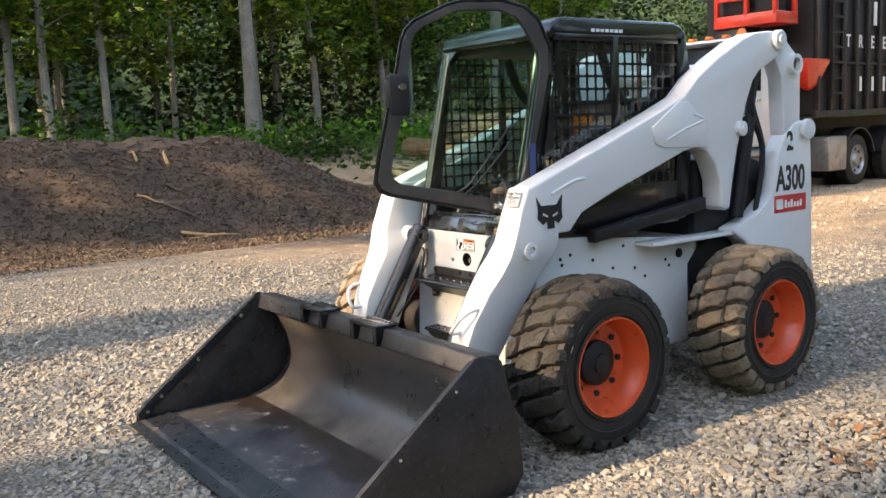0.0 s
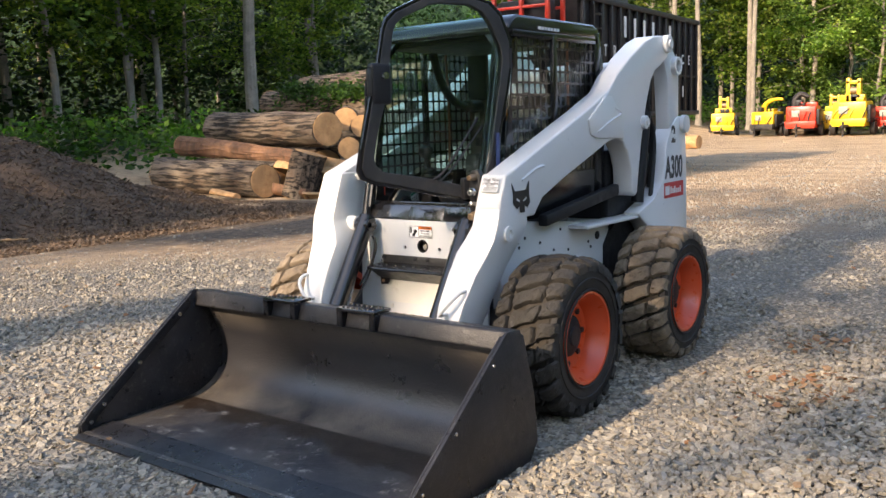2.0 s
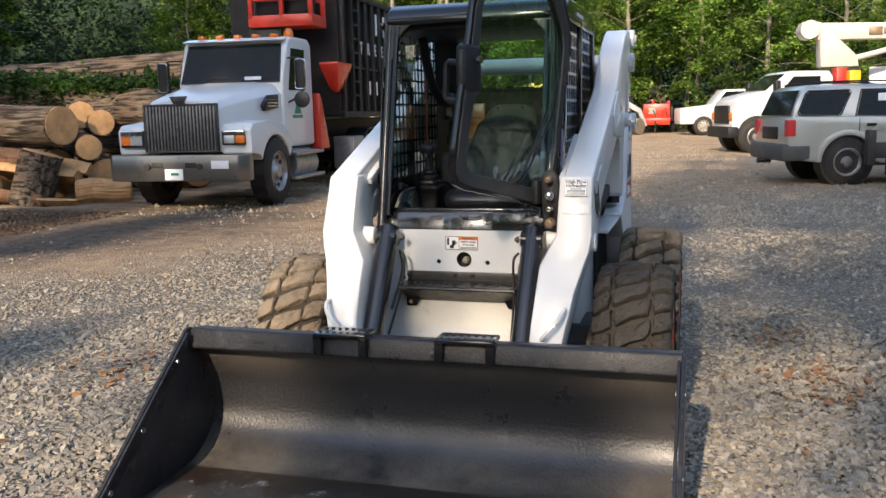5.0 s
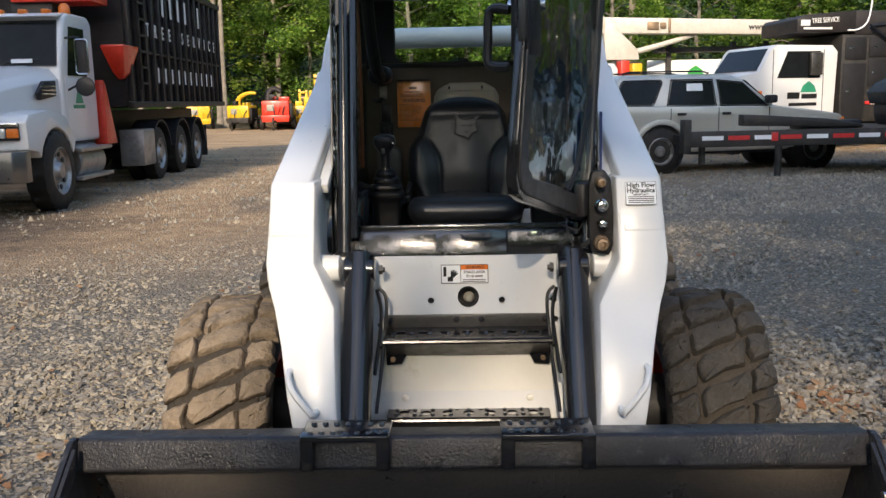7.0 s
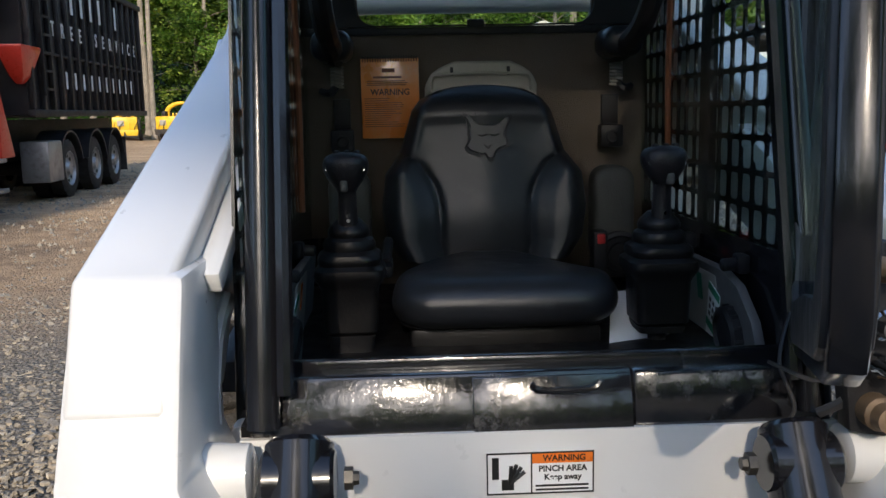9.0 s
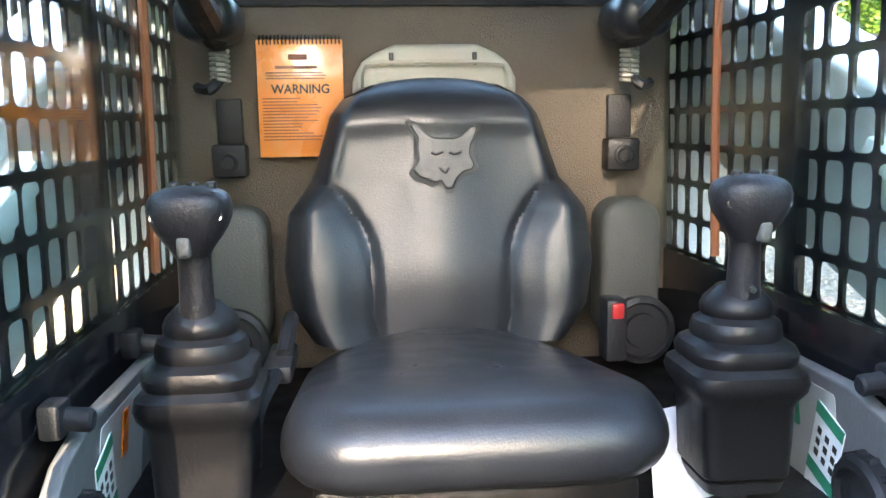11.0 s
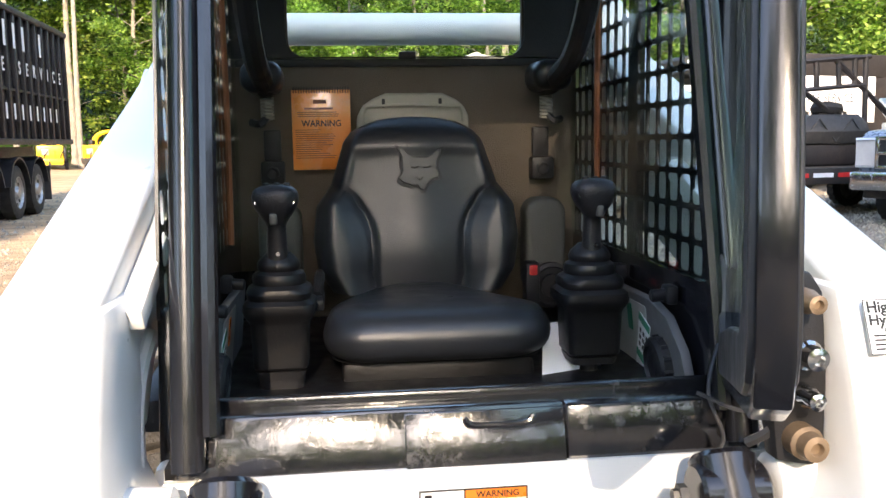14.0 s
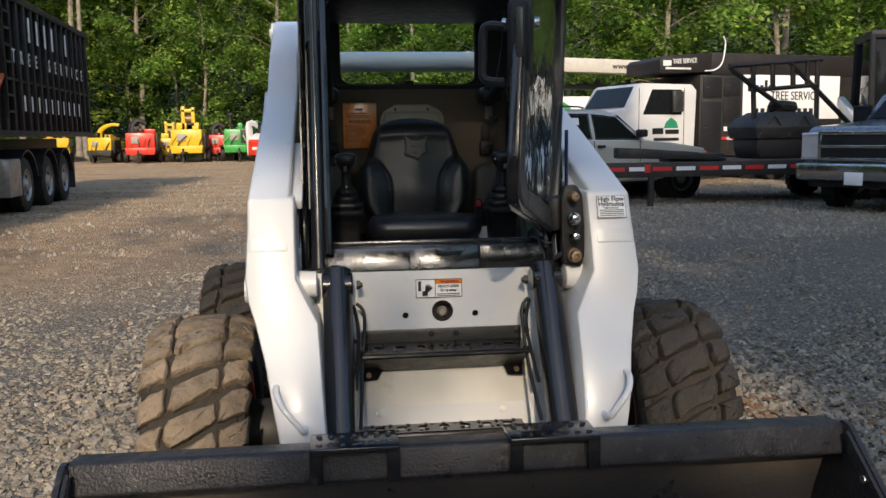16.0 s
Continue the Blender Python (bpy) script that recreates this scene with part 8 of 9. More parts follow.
    box(b, -0.6, 3.4, -0.30, 0.3, 3.0, 3.18)
    part("shed_beam", b, FRAME_BLACK, S)


crane_truck()


def chip_truck():
    T = thing("chip_truck", "white cab truck with dark chip box and white panel", "truck", m=along((5.75, 19.2), (11.55, 20.75)))
    P = lambda name, b, mat, label="", parent=T: part(name, b, mat, parent, label)
    W = 2.3
    b = B()
    prism(b, [(0.15, 0.65), (0.45, 0.65)] + arch_cut(1.05, 0.58, 0.55) + [(1.66, 0.65), (3.80, 0.65), (3.86, 2.50), (3.70, 2.66), (2.10, 2.68), (1.98, 2.60), (1.62, 2.02), (0.60, 1.84), (0.22, 1.66), (0.12, 1.30)], "y", 0.05, W - 0.05, 0.08, 3)
    cab = P("cab", b, WHITE, "white truck cab and bonnet")
    for y, s in ((0.05, -1), (W - 0.05, 1)):
        b = B()
        prism(b, [(2.14, 1.86), (2.42, 2.52), (3.36, 2.52), (3.36, 1.86)], "y", y + s * 0.006 - 0.006, y + s * 0.006 + 0.006)
        part("side_window", b, CAR_GLASS, cab, "dark door window")
        b = B()
        box(b, 3.0, 3.34, y + s * 0.10 - 0.06, y + s * 0.10 + 0.06, 1.92, 2.48, 0.03)
        part("mirror", b, DULL_STEEL, cab, "grey door mirror")
        for x in (2.02, 3.46):
            b = B()
            box(b, x - 0.008, x + 0.008, y + s * 0.003 - 0.004, y + s * 0.003 + 0.004, 0.9, 2.56)
            part("door_gap", b, BLACK_MATT, cab)
        b = B()
        prism(b, [(2.82, 1.50), (2.88, 1.66), (3.05, 1.78), (3.22, 1.66), (3.28, 1.50)], "y", y + s * 0.005 - 0.004, y + s * 0.005 + 0.004)
        part("door_emblem", b, DECAL_GREEN, cab)
        for x0, x1, z0, z1 in ((2.45, 2.80, 1.34, 1.50), (2.50, 3.30, 1.16, 1.24), (2.86, 3.30, 1.34, 1.46)):
            b = B()
            box(b, x0, x1, y + s * 0.005 - 0.004, y + s * 0.005 + 0.004, z0, z1)
            part("name_bar", b, DECAL_BLACK, cab)
        b = B()
        box(b, 1.55, 1.72, y + s * 0.01 - 0.02, y + s * 0.01 + 0.02, 1.45, 1.55, 0.01)
        part("side_marker", b, AMBER, cab, "amber side marker")
        side_wheel(T, 1.05, y - s * 0.12, 0.48, 0.28, BEIGE, s < 0)
        side_wheel(T, 6.7, y - s * 0.12, 0.48, 0.28, BEIGE, s < 0, dual=True)
    b = B()
    loft(b, [[(1.64, 0.18, 2.05), (1.64, W - 0.18, 2.05), (2.00, W - 0.24, 2.58), (2.00, 0.24, 2.58)], [(1.61, 0.18, 2.07), (1.61, W - 0.18, 2.07), (1.97, W - 0.24, 2.60), (1.97, 0.24, 2.60)]])
    part("windscreen", b, CAR_GLASS, cab, "dark windscreen")
    b = B()
    box(b, -0.05, 0.20, 0.0, W, 0.5, 0.85, 0.05)
    part("bumper", b, BUMPER, cab)
    b = B()
    box(b, 3.95, 5.34, 0.02, W - 0.02, 0.72, 2.92, 0.02)
    lk = P("locker", b, FRAME_BLACK, "tall black side lockers")
    for x0, x1, z0, z1 in ((4.0, 4.66, 0.80, 2.20), (4.04, 4.66, 2.30, 2.86), (4.74, 5.30, 2.36, 2.86), (4.74, 5.30, 1.62, 2.30)):
        b = B()
        box(b, x0, x1, -0.008, 0.02, z0, z1, 0.008)
        dr = part("locker_door", b, BLACK_MATT, lk)
        b = B()
        box(b, x0 + 0.1, x0 + 0.22, -0.02, -0.006, (z0 + z1) / 2 - 0.02, (z0 + z1) / 2 + 0.02, 0.006)
        part("latch", b, CHROME, dr)
    for x0, x1, z0, z1, m in ((4.76, 5.28, 1.40, 1.52, PAPER), (4.70, 5.30, 1.16, 1.24, DECAL_RED), (4.86, 5.06, 1.155, 1.245, PAPER)):
        b = B()
        box(b, x0, x1, -0.012, 0.02, z0, z1, 0.004)
        part("reflector", b, m, lk)
    b = B()
    loft(b, [[(2.62, 0.0, 2.98), (2.62, 0.0, 3.30), (2.80, 0.0, 3.40), (4.3, 0.0, 3.52), (4.3, 0.0, 2.98)], [(3.1, W, 2.98), (3.1, W, 3.30), (3.2, W, 3.40), (4.3, W, 3.52), (4.3, W, 2.98)]], True, None, 0.02)
    over = P("cab_guard", b, CHARCOAL, "dark guard over the cab")
    part("lettering", text_mesh("TREE SERVICE", 0.17, basis((3.42, -0.006, 3.27), (1, 0, 0.06), (-0.06, 0, 1)), 0.003, 0.75, 0.002), DECAL_WHITE, over)
    for x0, x1, z0, z1 in ((2.72, 2.98, 3.14, 3.28), (2.80, 3.62, 3.05, 3.10)):
        b = B()
        box(b, x0, x1, -0.008, 0.004, z0, z1)
        part("name_bar", b, DECAL_WHITE, over)
    b = B()
    box(b, 4.3, 10.2, 0.0, W, 2.92, 3.52, 0.03)
    box(b, 5.34, 10.2, 0.03, W - 0.03, 1.0, 2.94, 0.02)
    bx = P("chip_box", b, CHARCOAL, "dark chip box")
    b = B()
    box(b, 5.40, 8.9, 0.005, 0.03, 1.72, 2.96, 0.004)
    pn = part("sign_panel", b, PAPER, bx, "white panel with black lettering")
    part("lettering", text_mesh("TREE SERVICE", 0.34, basis((7.25, 0.0, 2.36), (1, 0, 0), (0, 0, 1)), 0.003, 0.86, 0.003), DECAL_BLACK, pn)
    for x0, x1, z0, z1 in ((5.55, 5.75, 2.48, 2.86), (5.80, 5.93, 2.50, 2.66), (5.97, 6.10, 2.50, 2.66), (6.14, 6.24, 2.50, 2.80), (6.28, 6.45, 2.50, 2.66)) + tuple((5.8 + k * 0.22, 5.94 + k * 0.22, 1.86, 2.02) for k in range(10)):
        b = B()
        box(b, x0, x1, 0.0, 0.006, z0, z1)
        part("name_bar", b, DECAL_BLACK, pn)
    b = B()
    tube(b, [(4.05, -0.03, 3.02), (4.35, -0.06, 3.05), (4.60, -0.06, 3.25), (4.70, -0.05, 3.75), (4.66, 0.0, 3.95)], 0.02, 6)
    P("hose", b, PAPER, "pale hose")


chip_truck()


def trailer():
    T = thing("flatbed_trailer", "black flatbed trailer with red and white tape", "trailer", m=along((5.56, 12.95), (9.5, 13.2)))
    P = lambda name, b, mat, label="", parent=T: part(name, b, mat, parent, label)
    b = B()
    for y in (0.0, 2.2):
        box(b, -1.60, 7.2, y, y + 0.12, 0.56, 0.84, 0.01)
    for k in range(10):
        box(b, -1.55 + k * 0.94, -1.47 + k * 0.94, 0.12, 2.2, 0.58, 0.74)
    fr = P("frame", b, FRAME_BLACK, "black steel trailer frame")
    for k in range(12):
        b = B()
        box(b, 0.9, 7.2, 0.13 + k * 0.172, 0.29 + k * 0.172, 0.80, 0.848, 0.004)
        part("plank", b, BARK_DARK, fr)
    for k in range(18):
        b = B()
        box(b, -1.40 + k * 0.47, -1.02 + k * 0.47, -0.008, 0.0, 0.68, 0.755)
        part("tape", b, DECAL_RED if k % 2 else PAPER, fr)
    b = B()
    box(b, -0.16, -0.04, -0.012, 0.0, 0.65, 0.80, 0.004)
    part("side_lamp", b, DECAL_RED, fr)
    b = B()
    prism(b, [(-0.66, 0.92), (-0.66, 1.12), (-0.2, 1.10), (0.9, 1.02), (1.55, 0.90), (1.5, 0.86)], "y", 0.04, 0.30, 0.02)
    P("folded_ramp", b, FRAME_BLACK, "black folded ramp")
    b = B()
    box(b, 0.55, 1.65, 0.35, 0.9, 0.85, 0.98, 0.03)
    P("tool_tray", b, BLACK_MATT, "black tray on the deck")
    b = B()
    box(b, -1.72, -1.58, 0.02, 0.28, 0.45, 1.05, 0.02)
    P("ramp_hinge", b, FRAME_BLACK, "rusty ramp hinge post")
    for x, y, z0, z1 in ((0.0, 0.06, 0, 0.58), (-1.3, 0.3, 0.25, 0.8)):
        b = B()
        cyl(b, (x, y, z0), (x, y, z1), 0.06, n=12)
        P("jack_leg", b, FRAME_BLACK)
    for x in (4.4, 5.4):
        side_wheel(T, x, 0.30, 0.37, 0.24, BEIGE)
        side_wheel(T, x, 2.0, 0.37, 0.24, BEIGE, False)
    # tipping hopper, lattice rack and a loose tyre on the deck
    at = along((5.56, 12.95), (9.5, 13.2))
    H = thing("steel_hopper", "rusty black steel hopper on the trailer deck", "hopper", m=at @ pose(2.32, 0.45, 0.848) @ Matrix.Diagonal((0.80, 0.7, 1, 1)))
    b = B()
    loft(b, [[(x0, y0, z), (x1, y0, z), (x1, 1.5 - y0, z), (x0, 1.5 - y0, z)] for z, x0, x1, y0 in ((0.40, 0.05, 1.68, 0.0), (0.62, -0.02, 1.74, -0.06), (0.78, 0.12, 1.70, 0.05), (0.92, 0.42, 1.60, 0.22))], True, None, 0.012)
    part("body", b, FRAME_BLACK, H)
    b = B()
    prism(b, [(0.20, 0.0), (0.10, 0.18), (0.10, 0.42), (1.62, 0.42), (1.62, 0.18), (1.50, 0.0)], "y", 0.08, 1.42, 0.06, 3)
    part("tub", b, CHARCOAL, H, "rounded lower tub")
    for p in ([(0.06, -0.02, 0.42), (0.50, -0.03, 0.84), (0.92, -0.01, 0.44)], [(0.92, -0.01, 0.44), (1.30, -0.03, 0.84), (1.68, -0.02, 0.44)]):
        b = B()
        tube(b, p, 0.024, 6, 0)
        part("rib", b, FRAME_BLACK, H)
    K = thing("steel_rack", "rusty black steel lattice rack", "rack", m=at @ pose(0.55, 0.75, 0))
    for p0, p1 in (((1.95, 0, 0.85), (1.86, 0, 2.66)), ((3.30, 0, 0.85), (3.26, 0, 2.80)), ((1.42, 0, 2.58), (2.75, 0, 1.72)), ((2.66, 0, 2.74), (4.05, 0, 1.50)), ((1.95, 0, 2.20), (3.30, 0, 2.30)), ((1.35, 0, 2.66), (3.35, 0, 2.80)), ((2.30, 0, 2.25), (2.28, 0, 2.70)), ((2.74, 0, 2.28), (2.72, 0, 2.74)), ((1.35, 0, 2.66), (1.95, 0, 2.20)), ((3.05, 0, 2.78), (3.05, 0, 2.3))):
        b = B()
        cyl(b, p0, p1, 0.05, n=6)
        part("bar", b, CHARCOAL, K)
    Y = thing("loose_tyre", "worn black tyre lying on the hopper", "tyre", m=at @ pose(3.2, 0.95, 1.78))
    b = B()
    lathe(b, [(-0.09, 0.15), (-0.09, 0.26), (0, 0.29), (0.09, 0.26), (0.09, 0.15)], (0, 0, 0.09), (0.12, 0.1, 1), 24, caps=False)
    part("tyre", b, SIDEWALL, Y)


trailer()


def pickup():
    T = thing("pickup_truck", "dark blue-grey pickup truck with chrome grille", "truck", m=pose(9.25, 11.3, 0, 0, 0, -60) @ Matrix.Scale(1.06, 4))
    P = lambda name, b, mat, label="", parent=T: part(name, b, mat, parent, label)
    b = B()
    prism(b, [(-0.95, 0.62), (-1.0, 1.25), (-0.8, 1.38), (0.9, 1.48), (1.5, 1.95), (3.0, 2.0), (3.3, 1.9), (3.4, 1.35), (5.4, 1.35), (5.4, 0.62), (4.3, 0.62), (0.5, 0.62), (0.4, 0.9), (0, 1.0), (-0.4, 0.9), (-0.5, 0.62)], "x", -0.98, 0.98, 0.07, 3)
    body = P("body", b, SLATE, "dark blue-grey body")
    b = B()
    box(b, -0.66, 0.66, -1.04, -0.96, 0.86, 1.26, 0.03)
    g = P("grille", b, BLACK_MATT, "chrome and black grille", body)
    b = B()
    for x0, x1, z0, z1 in ((-0.68, 0.68, 1.24, 1.30), (-0.68, 0.68, 0.83, 0.88), (-0.68, -0.62, 0.83, 1.30), (0.62, 0.68, 0.83, 1.30), (-0.62, 0.62, 1.03, 1.08)):
        box(b, x0, x1, -1.07, -1.0, z0, z1, 0.01)
    part("chrome_bar", b, CHROME, g)
    for s in (1, -1):
        b = B()
        box(b, 0.70 * s, 0.95 * s, -1.03, -0.92, 0.88, 1.25, 0.03)
        P("headlamp", b, LAMP, "clear headlamp", body)
        b = B()
        box(b, 0.98 * s, 1.22 * s, 1.05, 1.15, 1.42, 1.72, 0.03)
        P("mirror", b, BLACK_MATT, "", body)
        for y in (0, 3.9):
            road_wheel(T, 0.86 * s, y, 0.42, 0.28, CHROME)
        b = B()
        prism(b, [(1.2, 1.5), (1.58, 1.88), (2.9, 1.92), (3.0, 1.5)], "x", 0.985 * s, 0.995 * s)
        P("side_window", b, CAR_GLASS, "", body)
    b = B()
    loft(b, [[(-0.86, 0.93, 1.50), (0.86, 0.93, 1.50), (0.78, 1.47, 1.93), (-0.78, 1.47, 1.93)], [(-0.86, 0.90, 1.52), (0.86, 0.90, 1.52), (0.78, 1.44, 1.95), (-0.78, 1.44, 1.95)]])
    P("windscreen", b, CAR_GLASS, "", body)
    b = B()
    box(b, -1.0, 1.0, -1.18, -0.98, 0.52, 0.80, 0.05)
    bp = P("bumper", b, CHROME, "chrome bumper", body)
    b = B()
    box(b, -0.15, 0.15, -1.195, -1.18, 0.46, 0.66, 0.004)
    P("front_plate", b, PAPER, "white front plate", bp)
    b = B()
    box(b, -0.9, 0.9, -0.95, 0.5, 0.40, 0.62, 0.03)
    P("underbody", b, FRAME_BLACK, "", body)
    # parked machine behind it
    L = thing("parked_loader", "black-cabbed white loader parked behind the pickup", "loader", m=pose(12.55, 15.7, 0, 0, 0, -20) @ Matrix.Scale(1.11, 4))
    b = B()
    box(b, -0.85, 0.85, -0.4, 2.2, 0.7, 1.5, 0.05)
    part("body", b, WHITE, L)
    b = B()
    prism(b, [(-0.2, 1.5), (-0.05, 3.1), (1.3, 3.15), (1.5, 1.5)], "x", -0.75, 0.75, 0.05)
    part("cab", b, CAR_GLASS, L, "dark glazed cab")
    b = B()
    for x in (-0.75, 0.75):
        for y0, y1 in ((-0.2, -0.05), (1.5, 1.3)):
            cyl(b, (x, y0, 1.5), (x, y1, 3.15), 0.06, n=8)
    box(b, -0.8, 0.8, -0.1, 1.4, 3.08, 3.25, 0.04)
    part("cab_frame", b, BLACK_MATT, L)
    for s in (1, -1):
        b = B()
        prism(b, [(-1.6, 0.5), (-1.2, 1.2), (1.6, 2.0), (1.7, 1.8), (-0.9, 0.95), (-1.35, 0.4)], "x", 0.9 * s, 1.05 * s, 0.03)
        part("lift_arm", b, WHITE, L)
        for y in (0, 1.7):
            road_wheel(L, 1.0 * s, y, 0.5, 0.34, CHROME)


pickup()


# ---- far row of chippers ----
def chipper(x, y, mat, label, turn=0, chute=True, size=1.0, group="row of chippers"):
    T = thing("wood_chipper", label, "chipper", group, m=pose(x, y, 0, 0, 0, turn) @ Matrix.Scale(size, 4))
    rng = random.Random(int(abs(x) * 10))
    b = B()
    box(b, -0.75, 0.75, -0.6, 1.0, 0.80, 1.62, 0.07)
    part("body", b, mat, T)
    b = B()
    prism(b, [(-0.72, 0.45), (0.72, 0.45), (0.80, 0.82), (-0.80, 0.82)], "y", -0.75, 0.9, 0.03)
    part("feed_skirt", b, FRAME_BLACK if chute else mat, T)
    b = B()
    box(b, 0.76, 0.92, -0.45, 0.7, 0.62, 1.45, 0.05)
    part("side_guard", b, BLACK_MATT, T)
    for k in range(4):
        b = B()
        px = -0.6 + k * 0.38
        tube(b, [(px, -0.62, 0.55), (px + rng.uniform(-0.2, 0.2), -0.72, 0.9), (px + rng.uniform(-0.1, 0.3), -0.64, 1.3)], 0.03, 6)
        part("hydraulic_pipe", b, BLACK_MATT if k % 2 else mat, T)
    for k in range(3):
        b = B()
        px, h = rng.uniform(-0.6, 0.4), rng.uniform(0.12, 0.45)
        box(b, px, px + rng.uniform(0.15, 0.4), -0.3, 0.4, 1.60, 1.60 + h, 0.03)
        part("control_box", b, mat if k == 1 else BLACK_MATT, T)
    b = B()
    box(b, -0.45, -0.05, -0.66, -0.59, 1.05, 1.40, 0.01)
    part("maker_panel", b, BEIGE, T)
    b = B()
    box(b, -0.55, 0.55, 1.0, 2.2, 0.7, 1.35, 0.05)
    part("rear_body", b, mat, T)
    if chute:
        b = B()
        tube(b, [(-0.30, 0.3, 1.5), (-0.28, 0.3, 1.95), (0.0, 0.3, 2.25), (0.5, 0.3, 2.42), (1.0, 0.3, 2.40)], 0.19, 10, taper=0.09)
        part("chute", b, mat, T, "curved discharge chute")
    elif mat is YELLOW:
        for x0, x1, z0, z1 in ((-0.30, -0.12, 1.6, 2.75), (0.18, 0.36, 1.6, 2.70), (-0.30, 0.36, 2.45, 2.62), (-0.55, 0.55, 1.6, 1.95)):
            b = B()
            box(b, x0, x1, 0.0, 0.4, z0, z1, 0.03)
            part("winch_tower", b, mat, T)
        b = B()
        cyl(b, (-0.12, 0.2, 2.15), (0.18, 0.2, 2.15), 0.17, n=14)
        part("winch_drum", b, BRASS, T)
    elif mat is GREEN:
        b = B()
        box(b, 0.05, 0.72, -0.66, -0.58, 0.92, 1.58, 0.02)
        part("radiator", b, FRAME_BLACK, T, "dark radiator screen")
        b = B()
        cyl(b, (-0.45, 0.3, 1.6), (-0.45, 0.3, 2.3), 0.07, n=10)
        cyl(b, (-0.45, 0.3, 2.3), (-0.45, 0.3, 2.42), 0.18, 0.10, n=12)
        part("air_cleaner", b, DULL_STEEL, T)
        b = B()
        prism(b, [(0.3, 1.6), (0.95, 1.6), (0.95, 2.05), (0.45, 2.0)], "y", 0.0, 0.7, 0.03)
        part("hood", b, mat, T)
    else:
        b = B()
        tube(b, [(-0.45, 0.3, 1.5), (-0.45, 0.3, 2.0), (-0.15, 0.3, 2.28), (0.25, 0.3, 2.1)], 0.20, 9, taper=0.12)
        part("chute", b, CHARCOAL, T, "dark discharge chute")
        b = B()
        box(b, 0.15, 0.72, 0.0, 0.5, 1.6, 1.82, 0.04)
        part("engine_cover", b, mat, T)
    b = B()
    box(b, -0.4, 0.4, 1.2, 2.1, 1.35, 1.75, 0.05)
    part("engine", b, FRAME_BLACK, T)
    for s in (1, -1):
        w = new("wheel")
        w.parent = T
        b = B()
        lathe(b, [(-0.11, 0.18), (-0.11, 0.34), (0, 0.37), (0.11, 0.34), (0.11, 0.18), (0.06, 0.02)], (0.88 * s, 0.5, 0.37), (s, 0, 0), 24)
        part("tyre", b, SIDEWALL, w)
        b = B()
        box(b, 0.72 * s, 1.02 * s, 0.05, 0.95, 0.74, 0.80, 0.02)
        part("mudguard", b, BLACK_MATT, T)
    b = B()
    box(b, -0.06, 0.06, -2.0, 1.6, 0.42, 0.54, 0.01)
    cyl(b, (0, -1.7, 0), (0, -1.7, 0.7), 0.05, n=8)
    part("drawbar", b, FRAME_BLACK, T)
    return T


chipper(-16.0, 50.0, YELLOW, "yellow wood chipper parked in a row", 15, False, 0.9)
chipper(-13.5, 50.2, YELLOW, "yellow wood chipper with a curved chute", -8, True, 0.9)
chipper(-11.1, 49.0, RED, "red wood chipper with a dark chute", 5, False, 1.05)
chipper(-8.55, 49.2, YELLOW, "large yellow wood chipper with a winch tower", 0, False, 1.15)
chipper(-9.9, 51.0, YELLOW, "yellow wood chipper behind the large one", 6, False, 0.85)
chipper(-7.0, 51.2, RED, "red wood chipper behind a yellow one", 0, False, 0.95)
chipper(-5.7, 49.6, GREEN, "green wood chipper with dark radiator", 4, False, 1.15)
chipper(-1.7, 53.5, RED, "red machine at the end of the row", 0, False, 1.1)


